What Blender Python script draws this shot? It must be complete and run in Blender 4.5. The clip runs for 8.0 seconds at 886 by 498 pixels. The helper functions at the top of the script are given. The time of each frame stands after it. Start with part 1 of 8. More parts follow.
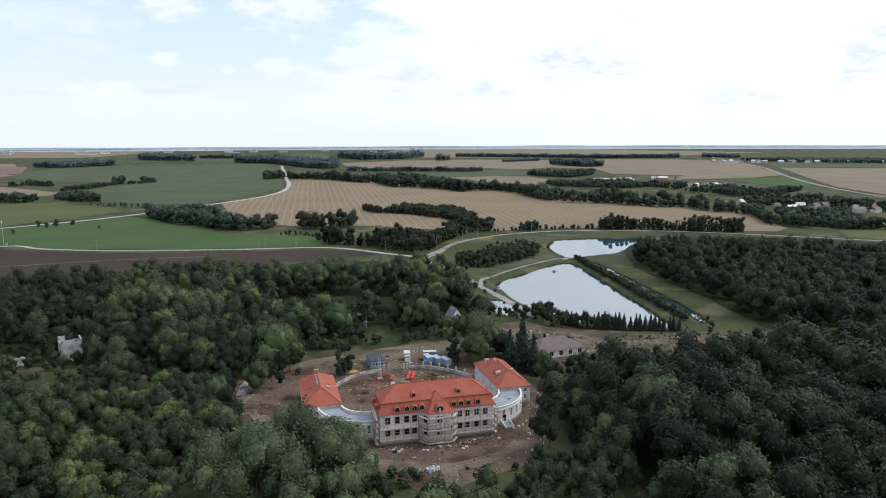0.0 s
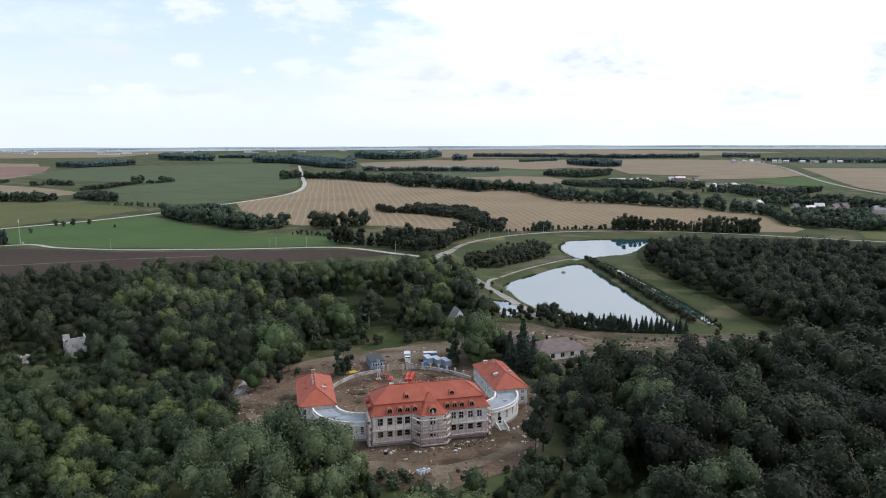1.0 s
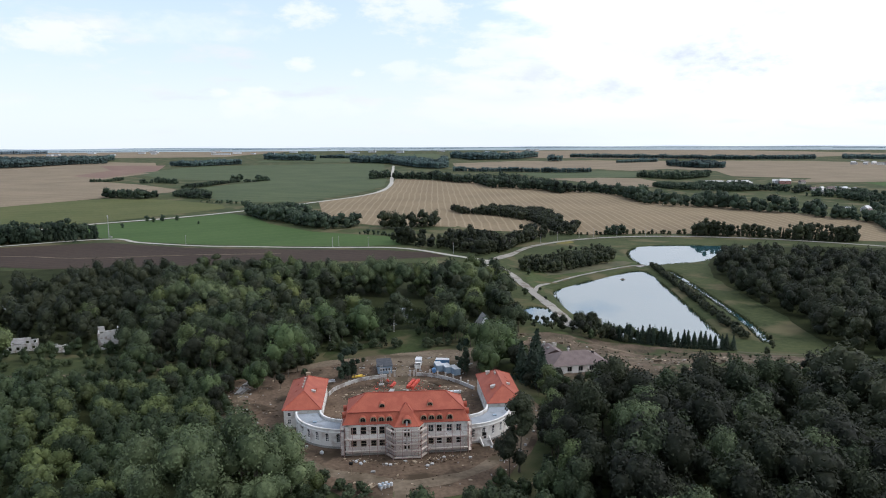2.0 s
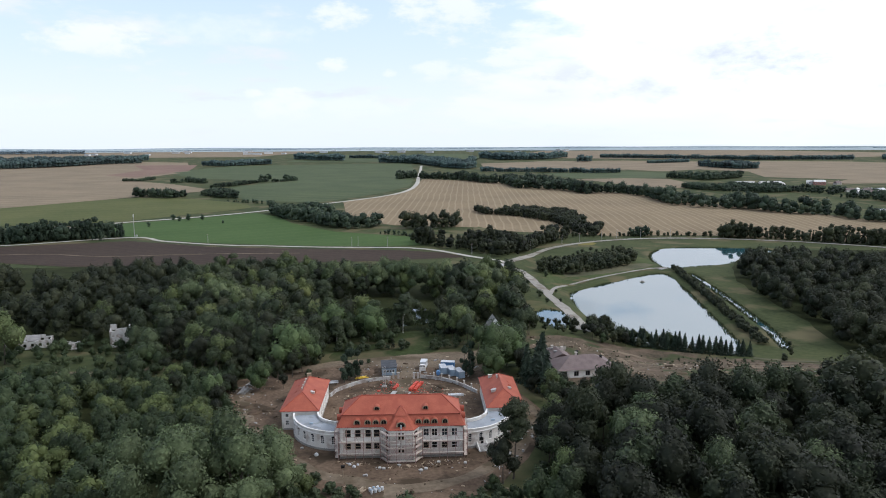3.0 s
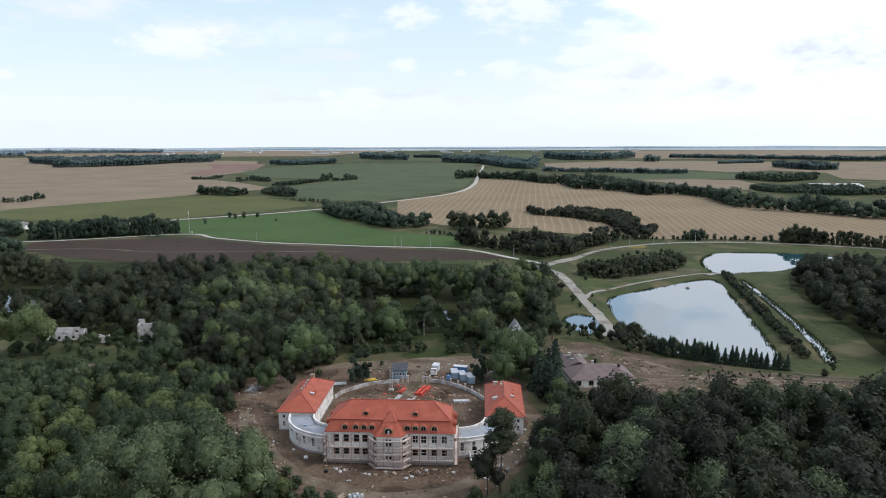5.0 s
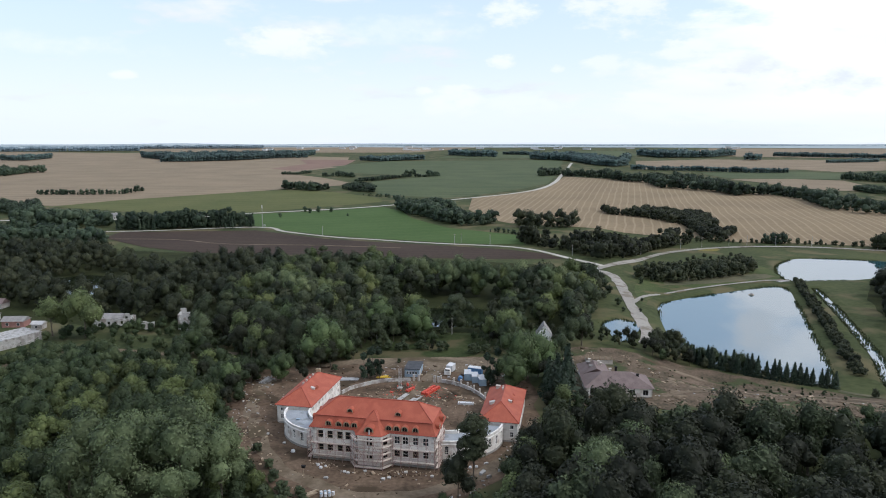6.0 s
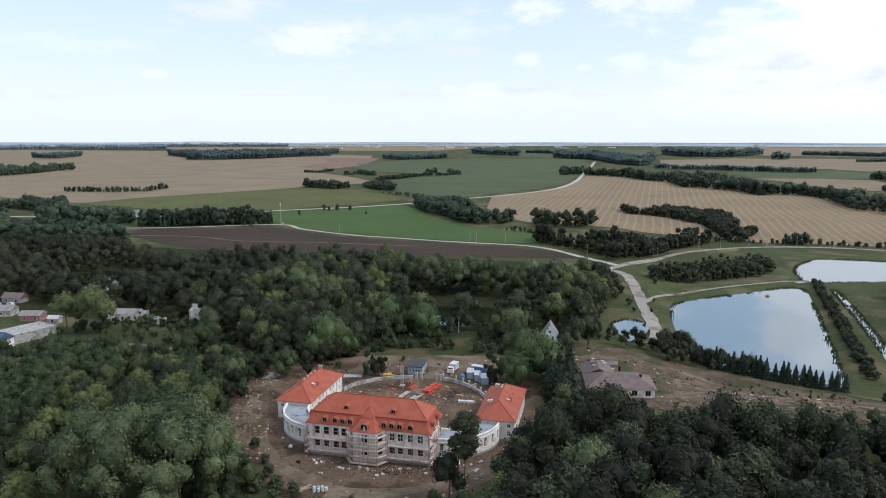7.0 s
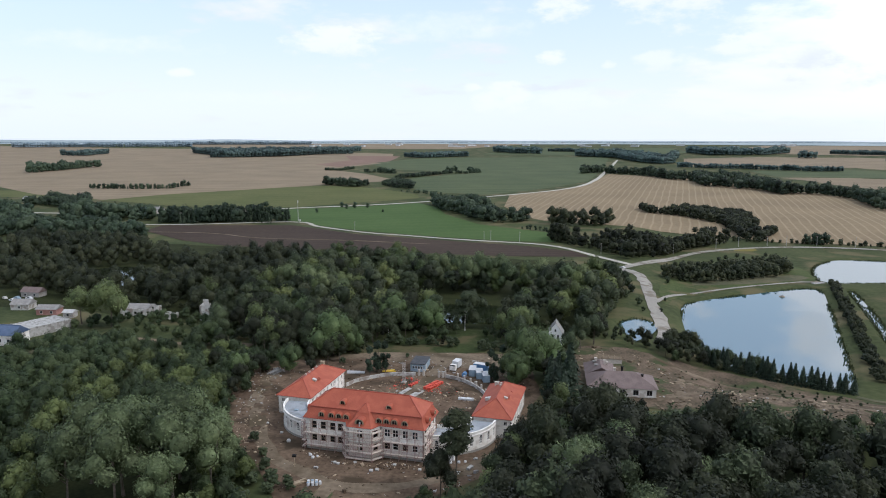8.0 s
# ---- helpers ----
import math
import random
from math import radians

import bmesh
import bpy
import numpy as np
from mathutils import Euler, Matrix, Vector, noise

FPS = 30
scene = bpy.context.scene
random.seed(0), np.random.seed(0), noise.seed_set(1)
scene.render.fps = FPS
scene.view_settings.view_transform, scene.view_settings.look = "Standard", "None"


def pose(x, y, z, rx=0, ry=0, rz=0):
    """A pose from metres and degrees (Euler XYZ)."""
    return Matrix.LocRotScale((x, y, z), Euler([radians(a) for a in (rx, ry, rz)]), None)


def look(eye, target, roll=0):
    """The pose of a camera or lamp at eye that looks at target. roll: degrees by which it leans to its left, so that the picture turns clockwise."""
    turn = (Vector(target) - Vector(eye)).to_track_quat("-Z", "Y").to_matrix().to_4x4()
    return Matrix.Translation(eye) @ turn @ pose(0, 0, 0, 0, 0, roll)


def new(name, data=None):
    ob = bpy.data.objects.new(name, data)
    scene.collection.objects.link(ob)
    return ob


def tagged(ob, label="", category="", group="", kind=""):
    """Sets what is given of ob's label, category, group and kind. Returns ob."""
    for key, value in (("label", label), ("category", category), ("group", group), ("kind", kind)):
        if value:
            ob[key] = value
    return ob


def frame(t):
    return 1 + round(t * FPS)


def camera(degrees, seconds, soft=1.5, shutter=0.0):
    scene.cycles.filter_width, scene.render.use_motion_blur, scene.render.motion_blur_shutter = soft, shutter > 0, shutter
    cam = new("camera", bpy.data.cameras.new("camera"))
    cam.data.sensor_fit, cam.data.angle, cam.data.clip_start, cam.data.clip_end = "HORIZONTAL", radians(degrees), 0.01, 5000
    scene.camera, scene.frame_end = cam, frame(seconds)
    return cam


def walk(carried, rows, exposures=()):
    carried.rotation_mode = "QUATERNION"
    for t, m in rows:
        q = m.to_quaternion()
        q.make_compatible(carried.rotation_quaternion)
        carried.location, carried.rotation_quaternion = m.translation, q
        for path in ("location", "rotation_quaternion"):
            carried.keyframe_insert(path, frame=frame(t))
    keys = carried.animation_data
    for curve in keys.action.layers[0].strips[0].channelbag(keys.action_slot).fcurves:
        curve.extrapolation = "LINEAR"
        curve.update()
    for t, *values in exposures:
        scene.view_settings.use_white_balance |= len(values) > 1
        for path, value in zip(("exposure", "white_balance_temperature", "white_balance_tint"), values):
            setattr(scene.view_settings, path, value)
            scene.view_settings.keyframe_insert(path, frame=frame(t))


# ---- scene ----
# seconds, eye x y z, yaw, pitch, roll of the drone's orbit
ROWS = [
    (0, 0.96, -0.32, 85.38, -14.766, -8.688, -0.207),
    (0.5, 4.71, -0.64, 85.38, -13.964, -8.687, -0.215),
    (1, 8.16, -0.84, 85.39, -13.209, -8.685, -0.222),
    (1.06, 9.60, -0.90, 85.39, -12.889, -8.684, -0.225),
    (1.16, 12.00, -0.96, 85.40, -12.352, -8.681, -0.229),
    (1.26, 15.40, -0.97, 85.40, -11.578, -8.677, -0.234),
    (1.36, 19.05, -0.89, 85.41, -10.731, -8.671, -0.238),
    (1.46, 22.75, -0.70, 85.42, -9.855, -8.664, -0.242),
    (1.56, 26.55, -0.41, 85.42, -8.938, -8.657, -0.245),
    (1.66, 30.40, -0.00, 85.43, -7.992, -8.649, -0.246),
    (1.76, 34.20, 0.50, 85.44, -7.040, -8.641, -0.247),
    (1.86, 38.05, 1.11, 85.44, -6.059, -8.632, -0.246),
    (1.96, 41.85, 1.80, 85.45, -5.074, -8.625, -0.244),
    (2.06, 45.30, 2.50, 85.46, -4.166, -8.618, -0.240),
    (2.2, 47.30, 2.93, 85.46, -3.634, -8.615, -0.238),
    (2.7, 50.75, 3.73, 85.47, -2.708, -8.610, -0.233),
    (3.3, 54.44, 4.65, 85.48, -1.705, -8.607, -0.226),
    (3.5, 55.76, 4.99, 85.48, -1.345, -8.606, -0.223),
    (4, 59.67, 6.04, 85.49, -0.265, -8.606, -0.213),
    (4.2, 60.97, 6.40, 85.49, 0.096, -8.606, -0.210),
    (4.5, 62.90, 6.95, 85.50, 0.634, -8.608, -0.204),
    (4.6, 63.70, 7.17, 85.50, 0.857, -8.608, -0.202),
    (4.7, 64.90, 7.52, 85.50, 1.194, -8.610, -0.198),
    (4.8, 66.80, 8.06, 85.50, 1.727, -8.613, -0.191),
    (4.9, 69.40, 8.82, 85.51, 2.460, -8.619, -0.182),
    (5, 72.70, 9.80, 85.52, 3.395, -8.629, -0.169),
    (5.1, 76.35, 10.87, 85.52, 4.431, -8.644, -0.153),
    (5.2, 80.05, 11.95, 85.53, 5.483, -8.664, -0.135),
    (5.3, 83.75, 13.00, 85.54, 6.535, -8.690, -0.116),
    (5.4, 87.45, 14.01, 85.55, 7.585, -8.720, -0.095),
    (5.5, 91.10, 14.95, 85.56, 8.616, -8.757, -0.072),
    (5.6, 94.60, 15.80, 85.56, 9.600, -8.797, -0.050),
    (5.7, 97.20, 16.39, 85.57, 10.326, -8.831, -0.032),
    (5.8, 98.70, 16.70, 85.57, 10.742, -8.852, -0.021),
    (6, 100.34, 17.03, 85.58, 11.196, -8.877, -0.010),
    (6.5, 104.30, 17.75, 85.58, 12.284, -8.941, 0.020),
    (7, 107.75, 18.28, 85.59, 13.218, -9.004, 0.047),
    (7.5, 111.22, 18.71, 85.60, 14.147, -9.074, 0.076),
    (8, 114.90, 19.05, 85.61, 15.118, -9.155, 0.107),
]
cam = camera(65.3, 8.0, soft=1.0)
walk(cam, [(t, pose(x, y, z, 0, 0, yaw) @ pose(0, 0, 0, 90 + pitch) @ pose(0, 0, 0, 0, 0, roll)) for t, x, y, z, yaw, pitch, roll in ROWS], [(0, -0.4, 5860, 12), (8, -0.4, 5860, 12)])

# ---- world, sun ----
SUN_AZ, SUN_EL = radians(92), radians(47)      # from +y towards +x, and up
world = bpy.data.worlds.new("sky")
scene.world = world
world.use_nodes = True
wn, wl = world.node_tree.nodes, world.node_tree.links
wn.clear()
w_out = wn.new("ShaderNodeOutputWorld")
w_bg = wn.new("ShaderNodeBackground")
w_sky = wn.new("ShaderNodeTexSky")
w_sky.sky_type = "NISHITA"
w_sky.sun_disc = False
w_sky.sun_elevation, w_sky.sun_rotation = SUN_EL, SUN_AZ
w_sky.dust_density, w_sky.air_density, w_sky.ozone_density = 2.0, 1.0, 1.2
w_dim = wn.new("ShaderNodeVectorMath")
w_dim.operation = "SCALE"
w_dim.inputs[3].default_value = 0.20
wl.new(w_sky.outputs[0], w_dim.inputs[0])
w_co = wn.new("ShaderNodeTexCoord")
w_sep = wn.new("ShaderNodeSeparateXYZ")
wl.new(w_co.outputs["Generated"], w_sep.inputs[0])


def wmath(op, a, b=None, clamp=False):
    n = wn.new("ShaderNodeMath")
    n.operation, n.use_clamp = op, clamp
    for i, v in enumerate((a, b)):
        if v is None:
            continue
        if isinstance(v, (int, float)):
            n.inputs[i].default_value = v
        else:
            wl.new(v, n.inputs[i])
    return n.outputs[0]


# clouds on a flat layer: the direction divided by its height over the horizon
w_up = wmath("ADD", wmath("MAXIMUM", w_sep.outputs[2], 0.0), 0.16)
w_cx = wmath("DIVIDE", w_sep.outputs[0], w_up)
w_cy = wmath("DIVIDE", w_sep.outputs[1], w_up)
w_vec = wn.new("ShaderNodeCombineXYZ")
wl.new(w_cx, w_vec.inputs[0])
wl.new(w_cy, w_vec.inputs[1])


def wnoise(scale, detail, rough, off):
    m = wn.new("ShaderNodeMapping")
    m.inputs["Location"].default_value = off
    wl.new(w_vec.outputs[0], m.inputs[0])
    n = wn.new("ShaderNodeTexNoise")
    n.inputs["Scale"].default_value, n.inputs["Detail"].default_value, n.inputs["Roughness"].default_value = scale, detail, rough
    wl.new(m.outputs[0], n.inputs["Vector"])
    return n.outputs["Fac"]


w_big = wnoise(0.75, 3.0, 0.5, (3.1, 1.7, 0))
w_mid = wnoise(2.6, 8.0, 0.58, (0.4, 5.2, 0))
w_az = wmath("MULTIPLY", wmath("ARCTAN2", w_sep.outputs[0], w_sep.outputs[1]), 180 / math.pi)
w_el = wmath("MULTIPLY", wmath("ARCSINE", w_sep.outputs[2]), 180 / math.pi)


def wramp(value, lo, hi, to_lo=0.0, to_hi=1.0):
    n = wn.new("ShaderNodeMapRange")
    n.interpolation_type = "SMOOTHSTEP"
    n.inputs[1].default_value, n.inputs[2].default_value, n.inputs[3].default_value, n.inputs[4].default_value = lo, hi, to_lo, to_hi
    wl.new(value, n.inputs[0])
    return n.outputs[0]


def wmix(fac, a, b):
    n = wn.new("ShaderNodeMix")
    n.data_type = "RGBA"
    for socket, v in ((n.inputs[0], fac), (n.inputs[6], a), (n.inputs[7], b)):
        if isinstance(v, tuple):
            socket.default_value = (*v, 1)
        else:
            wl.new(v, socket)
    return n.outputs[2]


# nearly closed cover towards +x, where the sun stands behind thin cloud; broken cover towards -x
w_turn = wmath("SUBTRACT", w_az, wramp(w_el, 9.0, 15.0, 0.0, 11.0))
w_side = wramp(w_turn, -3.0, 14.0, -0.15, 0.10)
w_sum = wmath("ADD", wmath("ADD", wmath("MULTIPLY", w_big, 0.75), wmath("MULTIPLY", w_mid, 0.65)), w_side)
w_mask = wramp(w_sum, 0.58, 0.74)
w_shade = wn.new("ShaderNodeValToRGB")
w_shade.color_ramp.elements[0].position, w_shade.color_ramp.elements[0].color = 0.44, (1.04, 1.04, 1.03, 1)
w_shade.color_ramp.elements[1].position, w_shade.color_ramp.elements[1].color = 0.66, (0.93, 0.94, 0.955, 1)
wl.new(wnoise(0.8, 4.0, 0.5, (7.7, 2.2, 0)), w_shade.inputs[0])
# cloud is brighter towards the sun behind it
w_dot = wn.new("ShaderNodeVectorMath")
w_dot.operation = "DOT_PRODUCT"
w_dot.inputs[1].default_value = (math.sin(SUN_AZ) * math.cos(SUN_EL), math.cos(SUN_AZ) * math.cos(SUN_EL), math.sin(SUN_EL))
wl.new(w_co.outputs["Generated"], w_dot.inputs[0])
w_glow = wmath("ADD", wmath("MULTIPLY", wmath("MAXIMUM", w_dot.outputs["Value"], 0.0), 0.6), 0.86)
w_lit = wn.new("ShaderNodeVectorMath")
w_lit.operation = "SCALE"
wl.new(w_shade.outputs[0], w_lit.inputs[0])
wl.new(w_glow, w_lit.inputs[3])
# clear sky, with thin white haze low over the horizon, under the cloud layer
w_pale = wmix(wramp(w_el, 1.5, 8.0), (0.90, 0.935, 0.955), (0.795, 0.87, 0.918))
w_clear = wmix(wramp(w_el, 14.0, 2.0, 0.55, 0.93), w_dim.outputs[0], w_pale)
w_cover = wmix(wmath("MULTIPLY", w_mask, wramp(w_el, 0.3, 4.0, 0.35, 1.0)), w_clear, w_lit.outputs[0])

# single heaps and streaks of cloud: azimuth, elevation, half width, half height in degrees, share, shade at the base
w_rag_map = wn.new("ShaderNodeMapping")
w_rag_map.inputs["Scale"].default_value = (1, 1, 2.2)
wl.new(w_co.outputs["Generated"], w_rag_map.inputs[0])
w_rag = wn.new("ShaderNodeTexNoise")
w_rag.inputs["Scale"].default_value, w_rag.inputs["Detail"].default_value, w_rag.inputs["Roughness"].default_value = 26, 8, 0.62
wl.new(w_rag_map.outputs[0], w_rag.inputs["Vector"])
w_ragged = wmath("MULTIPLY", wmath("SUBTRACT", w_rag.outputs["Fac"], 0.5), 3.4)
w_colour = w_cover
HEAPS = ((-10.6, 3.2, 2.9, 1.5, 0.75), (-12.9, 3.9, 0.9, 0.5, 0.6), (-6.5, 6.3, 1.4, 0.7, 0.85), (-2.0, 5.6, 0.8, 0.45, 0.6), (2.1, 5.8, 2.8, 0.9, 0.6), (7.4, 6.9, 2.6, 1.1, 0.7), (-23.9, 7.6, 4.6, 1.4, 0.9), (-35.4, 4.8, 1.2, 0.5, 0.8), (2.5, 11.6, 5.0, 3.6, 0.85), (-6.0, 10.0, 2.6, 1.3, 0.8), (14.0, 14.2, 2.2, 2.2, 0.95), (9.5, 18.0, 3.0, 1.6, 0.6), (9.5, 7.4, 4.5, 2.2, 0.6), (-4.5, 2.9, 4.0, 1.1, 0.4))
STREAKS = ((-41.0, 6.7, 9.0, 0.9, 0.55), (-15.0, 8.7, 8.0, 1.3, 0.55), (-31.0, 3.0, 8.0, 0.6, 0.4))
SHADES = ((26.3, 6.3, 5.6, 3.0, 1.0), (17.8, 4.1, 4.4, 1.5, 0.75), (12.2, 5.4, 3.4, 1.6, 0.75), (37.2, 3.5, 8.0, 1.6, 0.8), (45.8, 6.0, 3.4, 3.2, 0.9), (43.0, 10.0, 5.0, 1.5, 0.7), (31.0, 9.5, 6.5, 1.4, 0.5))


def heap(a0, e0, wide, high, share, colour, soft, under):
    du = wmath("DIVIDE", wmath("SUBTRACT", w_az, a0), wide)
    dv = wmath("DIVIDE", wmath("SUBTRACT", w_el, e0), high)
    body = wmath("ADD", wmath("SUBTRACT", 1.0, wmath("ADD", wmath("MULTIPLY", du, du), wmath("MULTIPLY", dv, dv))), w_ragged)
    mask = wramp(body, 0.0, soft, 0.0, share)
    if under:
        colour = wmix(wramp(dv, 0.1, -0.9), colour, (0.905, 0.92, 0.935))
    return wmix(mask, w_colour, colour)


for row in STREAKS:
    w_colour = heap(*row, (0.92, 0.945, 0.96), 1.6, False)
for row in SHADES:
    w_colour = heap(*row, (0.70, 0.735, 0.745), 1.9, False)
for row in HEAPS:
    w_colour = heap(*row, (0.955, 0.955, 0.95), 1.0, True)
wl.new(w_colour, w_bg.inputs[0])
w_bg.inputs[1].default_value = 1.42
wl.new(w_bg.outputs[0], w_out.inputs[0])

sun = new("sun", bpy.data.lights.new("sun", "SUN"))
sun.data.energy, sun.data.angle, sun.data.color = 1.8, radians(10), (1.0, 0.95, 0.88)
sun.matrix_world = look((math.sin(SUN_AZ) * math.cos(SUN_EL) * 100, math.cos(SUN_AZ) * math.cos(SUN_EL) * 100, math.sin(SUN_EL) * 100), (0, 0, 0))


# ---- materials ----
def mat(name, low, high, scale=1.0, rough=0.8, fine=None, bump=0.0, metal=0.0, spec=0.3, island=0.0, obj=0.0, stain=None, stain_scale=0.15, space="Object"):
    """Two noises, one coarse (low to high) and one fine, with optional random tone by piece or by object, and stains."""
    m = bpy.data.materials.new(name)
    m.use_nodes = True
    n, l = m.node_tree.nodes, m.node_tree.links
    b = n["Principled BSDF"]
    b.inputs["Roughness"].default_value, b.inputs["Metallic"].default_value = rough, metal
    b.inputs["Specular IOR Level"].default_value = spec
    co = n.new("ShaderNodeTexCoord") if space == "Object" else n.new("ShaderNodeNewGeometry")
    vec = co.outputs["Object"] if space == "Object" else co.outputs["Position"]
    t1 = n.new("ShaderNodeTexNoise")
    t1.inputs["Scale"].default_value, t1.inputs["Detail"].default_value = scale, 4
    l.new(vec, t1.inputs["Vector"])
    t2 = n.new("ShaderNodeTexNoise")
    t2.inputs["Scale"].default_value, t2.inputs["Detail"].default_value = fine or scale * 9, 3
    l.new(vec, t2.inputs["Vector"])
    avg = n.new("ShaderNodeMath")
    avg.operation = "MULTIPLY_ADD"
    l.new(t2.outputs["Fac"], avg.inputs[0])
    avg.inputs[1].default_value = 0.45
    half = n.new("ShaderNodeMath")
    half.operation = "MULTIPLY"
    l.new(t1.outputs["Fac"], half.inputs[0])
    half.inputs[1].default_value = 0.55
    l.new(half.outputs[0], avg.inputs[2])
    ramp = n.new("ShaderNodeValToRGB")
    ramp.color_ramp.elements[0].position, ramp.color_ramp.elements[0].color = 0.36, (*low, 1)
    ramp.color_ramp.elements[1].position, ramp.color_ramp.elements[1].color = 0.64, (*high, 1)
    l.new(avg.outputs[0], ramp.inputs[0])
    colour = ramp.outputs[0]
    if stain:
        t3 = n.new("ShaderNodeTexNoise")
        t3.inputs["Scale"].default_value, t3.inputs["Detail"].default_value = stain_scale, 6
        l.new(vec, t3.inputs["Vector"])
        k = n.new("ShaderNodeMapRange")
        k.inputs[1].default_value, k.inputs[2].default_value = 0.52, 0.62
        l.new(t3.outputs["Fac"], k.inputs[0])
        mx = n.new("ShaderNodeMix")
        mx.data_type = "RGBA"
        l.new(k.outputs[0], mx.inputs[0])
        l.new(colour, mx.inputs[6])
        mx.inputs[7].default_value = (*stain, 1)
        colour = mx.outputs[2]
    if island or obj:
        g = n.new("ShaderNodeNewGeometry")
        o = n.new("ShaderNodeObjectInfo")
        a = n.new("ShaderNodeMath")
        a.operation = "MULTIPLY_ADD"
        l.new(g.outputs["Random Per Island"], a.inputs[0])
        a.inputs[1].default_value, a.inputs[2].default_value = island, 1 - island / 2 - obj / 2
        c = n.new("ShaderNodeMath")
        c.operation = "MULTIPLY_ADD"
        l.new(o.outputs["Random"], c.inputs[0])
        c.inputs[1].default_value = obj
        l.new(a.outputs[0], c.inputs[2])
        hsv = n.new("ShaderNodeHueSaturation")
        l.new(c.outputs[0], hsv.inputs["Value"])
        l.new(colour, hsv.inputs["Color"])
        colour = hsv.outputs[0]
    l.new(colour, b.inputs["Base Color"])
    if bump:
        bp = n.new("ShaderNodeBump")
        bp.inputs["Strength"].default_value, bp.inputs["Distance"].default_value = 0.6, bump
        l.new(avg.outputs[0], bp.inputs["Height"])
        l.new(bp.outputs[0], b.inputs["Normal"])
    return m


def leaf_mat(name, low, high, light=0.14):
    """Leaves: tone by leaf clump, by stand of trees and by tree; a part of the light passes through."""
    m = mat(name, low, high, 0.11, 0.62, fine=0.9, spec=0.18, island=0.6, obj=0.5, space="World")
    n, l = m.node_tree.nodes, m.node_tree.links
    # trees of one stand differ in tone and hue
    own = n.new("ShaderNodeAttribute")
    own.attribute_name = "tone"
    hsv = next(k for k in n if k.bl_idname == "ShaderNodeHueSaturation")
    tint = n.new("ShaderNodeMath")
    tint.operation = "ADD"
    l.new(hsv.inputs["Value"].links[0].from_socket, tint.inputs[0])
    l.new(own.outputs["Fac"], tint.inputs[1])
    l.new(tint.outputs[0], hsv.inputs["Value"])
    shift = n.new("ShaderNodeMath")
    shift.operation = "MULTIPLY_ADD"
    l.new(own.outputs["Fac"], shift.inputs[0])
    shift.inputs[1].default_value, shift.inputs[2].default_value = -0.05, 0.5
    l.new(shift.outputs[0], hsv.inputs["Hue"])
    b = n["Principled BSDF"]
    out = n["Material Output"]
    tr = n.new("ShaderNodeBsdfTranslucent")
    l.new(b.inputs["Base Color"].links[0].from_socket, tr.inputs[0])
    mx = n.new("ShaderNodeMixShader")
    mx.inputs[0].default_value = light
    l.new(b.outputs[0], mx.inputs[1])
    l.new(tr.outputs[0], mx.inputs[2])
    l.new(mx.outputs[0], out.inputs[0])
    return m


def row_mat(name, low, high, line, angle, period, bend=0.0, width=0.18, strength=0.7):
    """A worked field: noise, with wheel lines at a period in metres, running at an angle."""
    m = mat(name, low, high, 0.012, 0.95, fine=0.25, spec=0.1, space="World")
    n, l = m.node_tree.nodes, m.node_tree.links
    b = n["Principled BSDF"]
    base = b.inputs["Base Color"].links[0].from_socket
    g = n.new("ShaderNodeNewGeometry")
    mp = n.new("ShaderNodeMapping")
    mp.inputs["Rotation"].default_value = (0, 0, radians(angle))
    l.new(g.outputs["Position"], mp.inputs[0])
    w = n.new("ShaderNodeTexWave")
    w.inputs["Scale"].default_value = 2 * math.pi / (20 * period)
    w.inputs["Distortion"].default_value, w.inputs["Detail"].default_value = bend, 1.5
    w.inputs["Detail Scale"].default_value = 0.4
    l.new(mp.outputs[0], w.inputs["Vector"])
    k = n.new("ShaderNodeMapRange")
    k.interpolation_type = "SMOOTHSTEP"
    k.inputs[1].default_value, k.inputs[2].default_value = 1 - width, 1.0
    k.inputs[4].default_value = strength
    l.new(w.outputs["Fac"], k.inputs[0])
    mx = n.new("ShaderNodeMix")
    mx.data_type = "RGBA"
    l.new(k.outputs[0], mx.inputs[0])
    l.new(base, mx.inputs[6])
    mx.inputs[7].default_value = (*line, 1)
    l.new(mx.outputs[2], b.inputs["Base Color"])
    return m


def water_mat(name, tint, rough):
    m = bpy.data.materials.new(name)
    m.use_nodes = True
    n, l = m.node_tree.nodes, m.node_tree.links
    b = n["Principled BSDF"]
    b.inputs["Base Color"].default_value = (*tint, 1)
    b.inputs["Roughness"].default_value, b.inputs["IOR"].default_value = rough, 2.3
    b.inputs["Specular IOR Level"].default_value = 1.0
    g = n.new("ShaderNodeNewGeometry")
    t = n.new("ShaderNodeTexNoise")
    t.inputs["Scale"].default_value, t.inputs["Detail"].default_value = 0.7, 3
    l.new(g.outputs["Position"], t.inputs["Vector"])
    bp = n.new("ShaderNodeBump")
    bp.inputs["Strength"].default_value, bp.inputs["Distance"].default_value = 0.04, 0.05
    l.new(t.outputs["Fac"], bp.inputs["Height"])
    l.new(bp.outputs[0], b.inputs["Normal"])
    return m


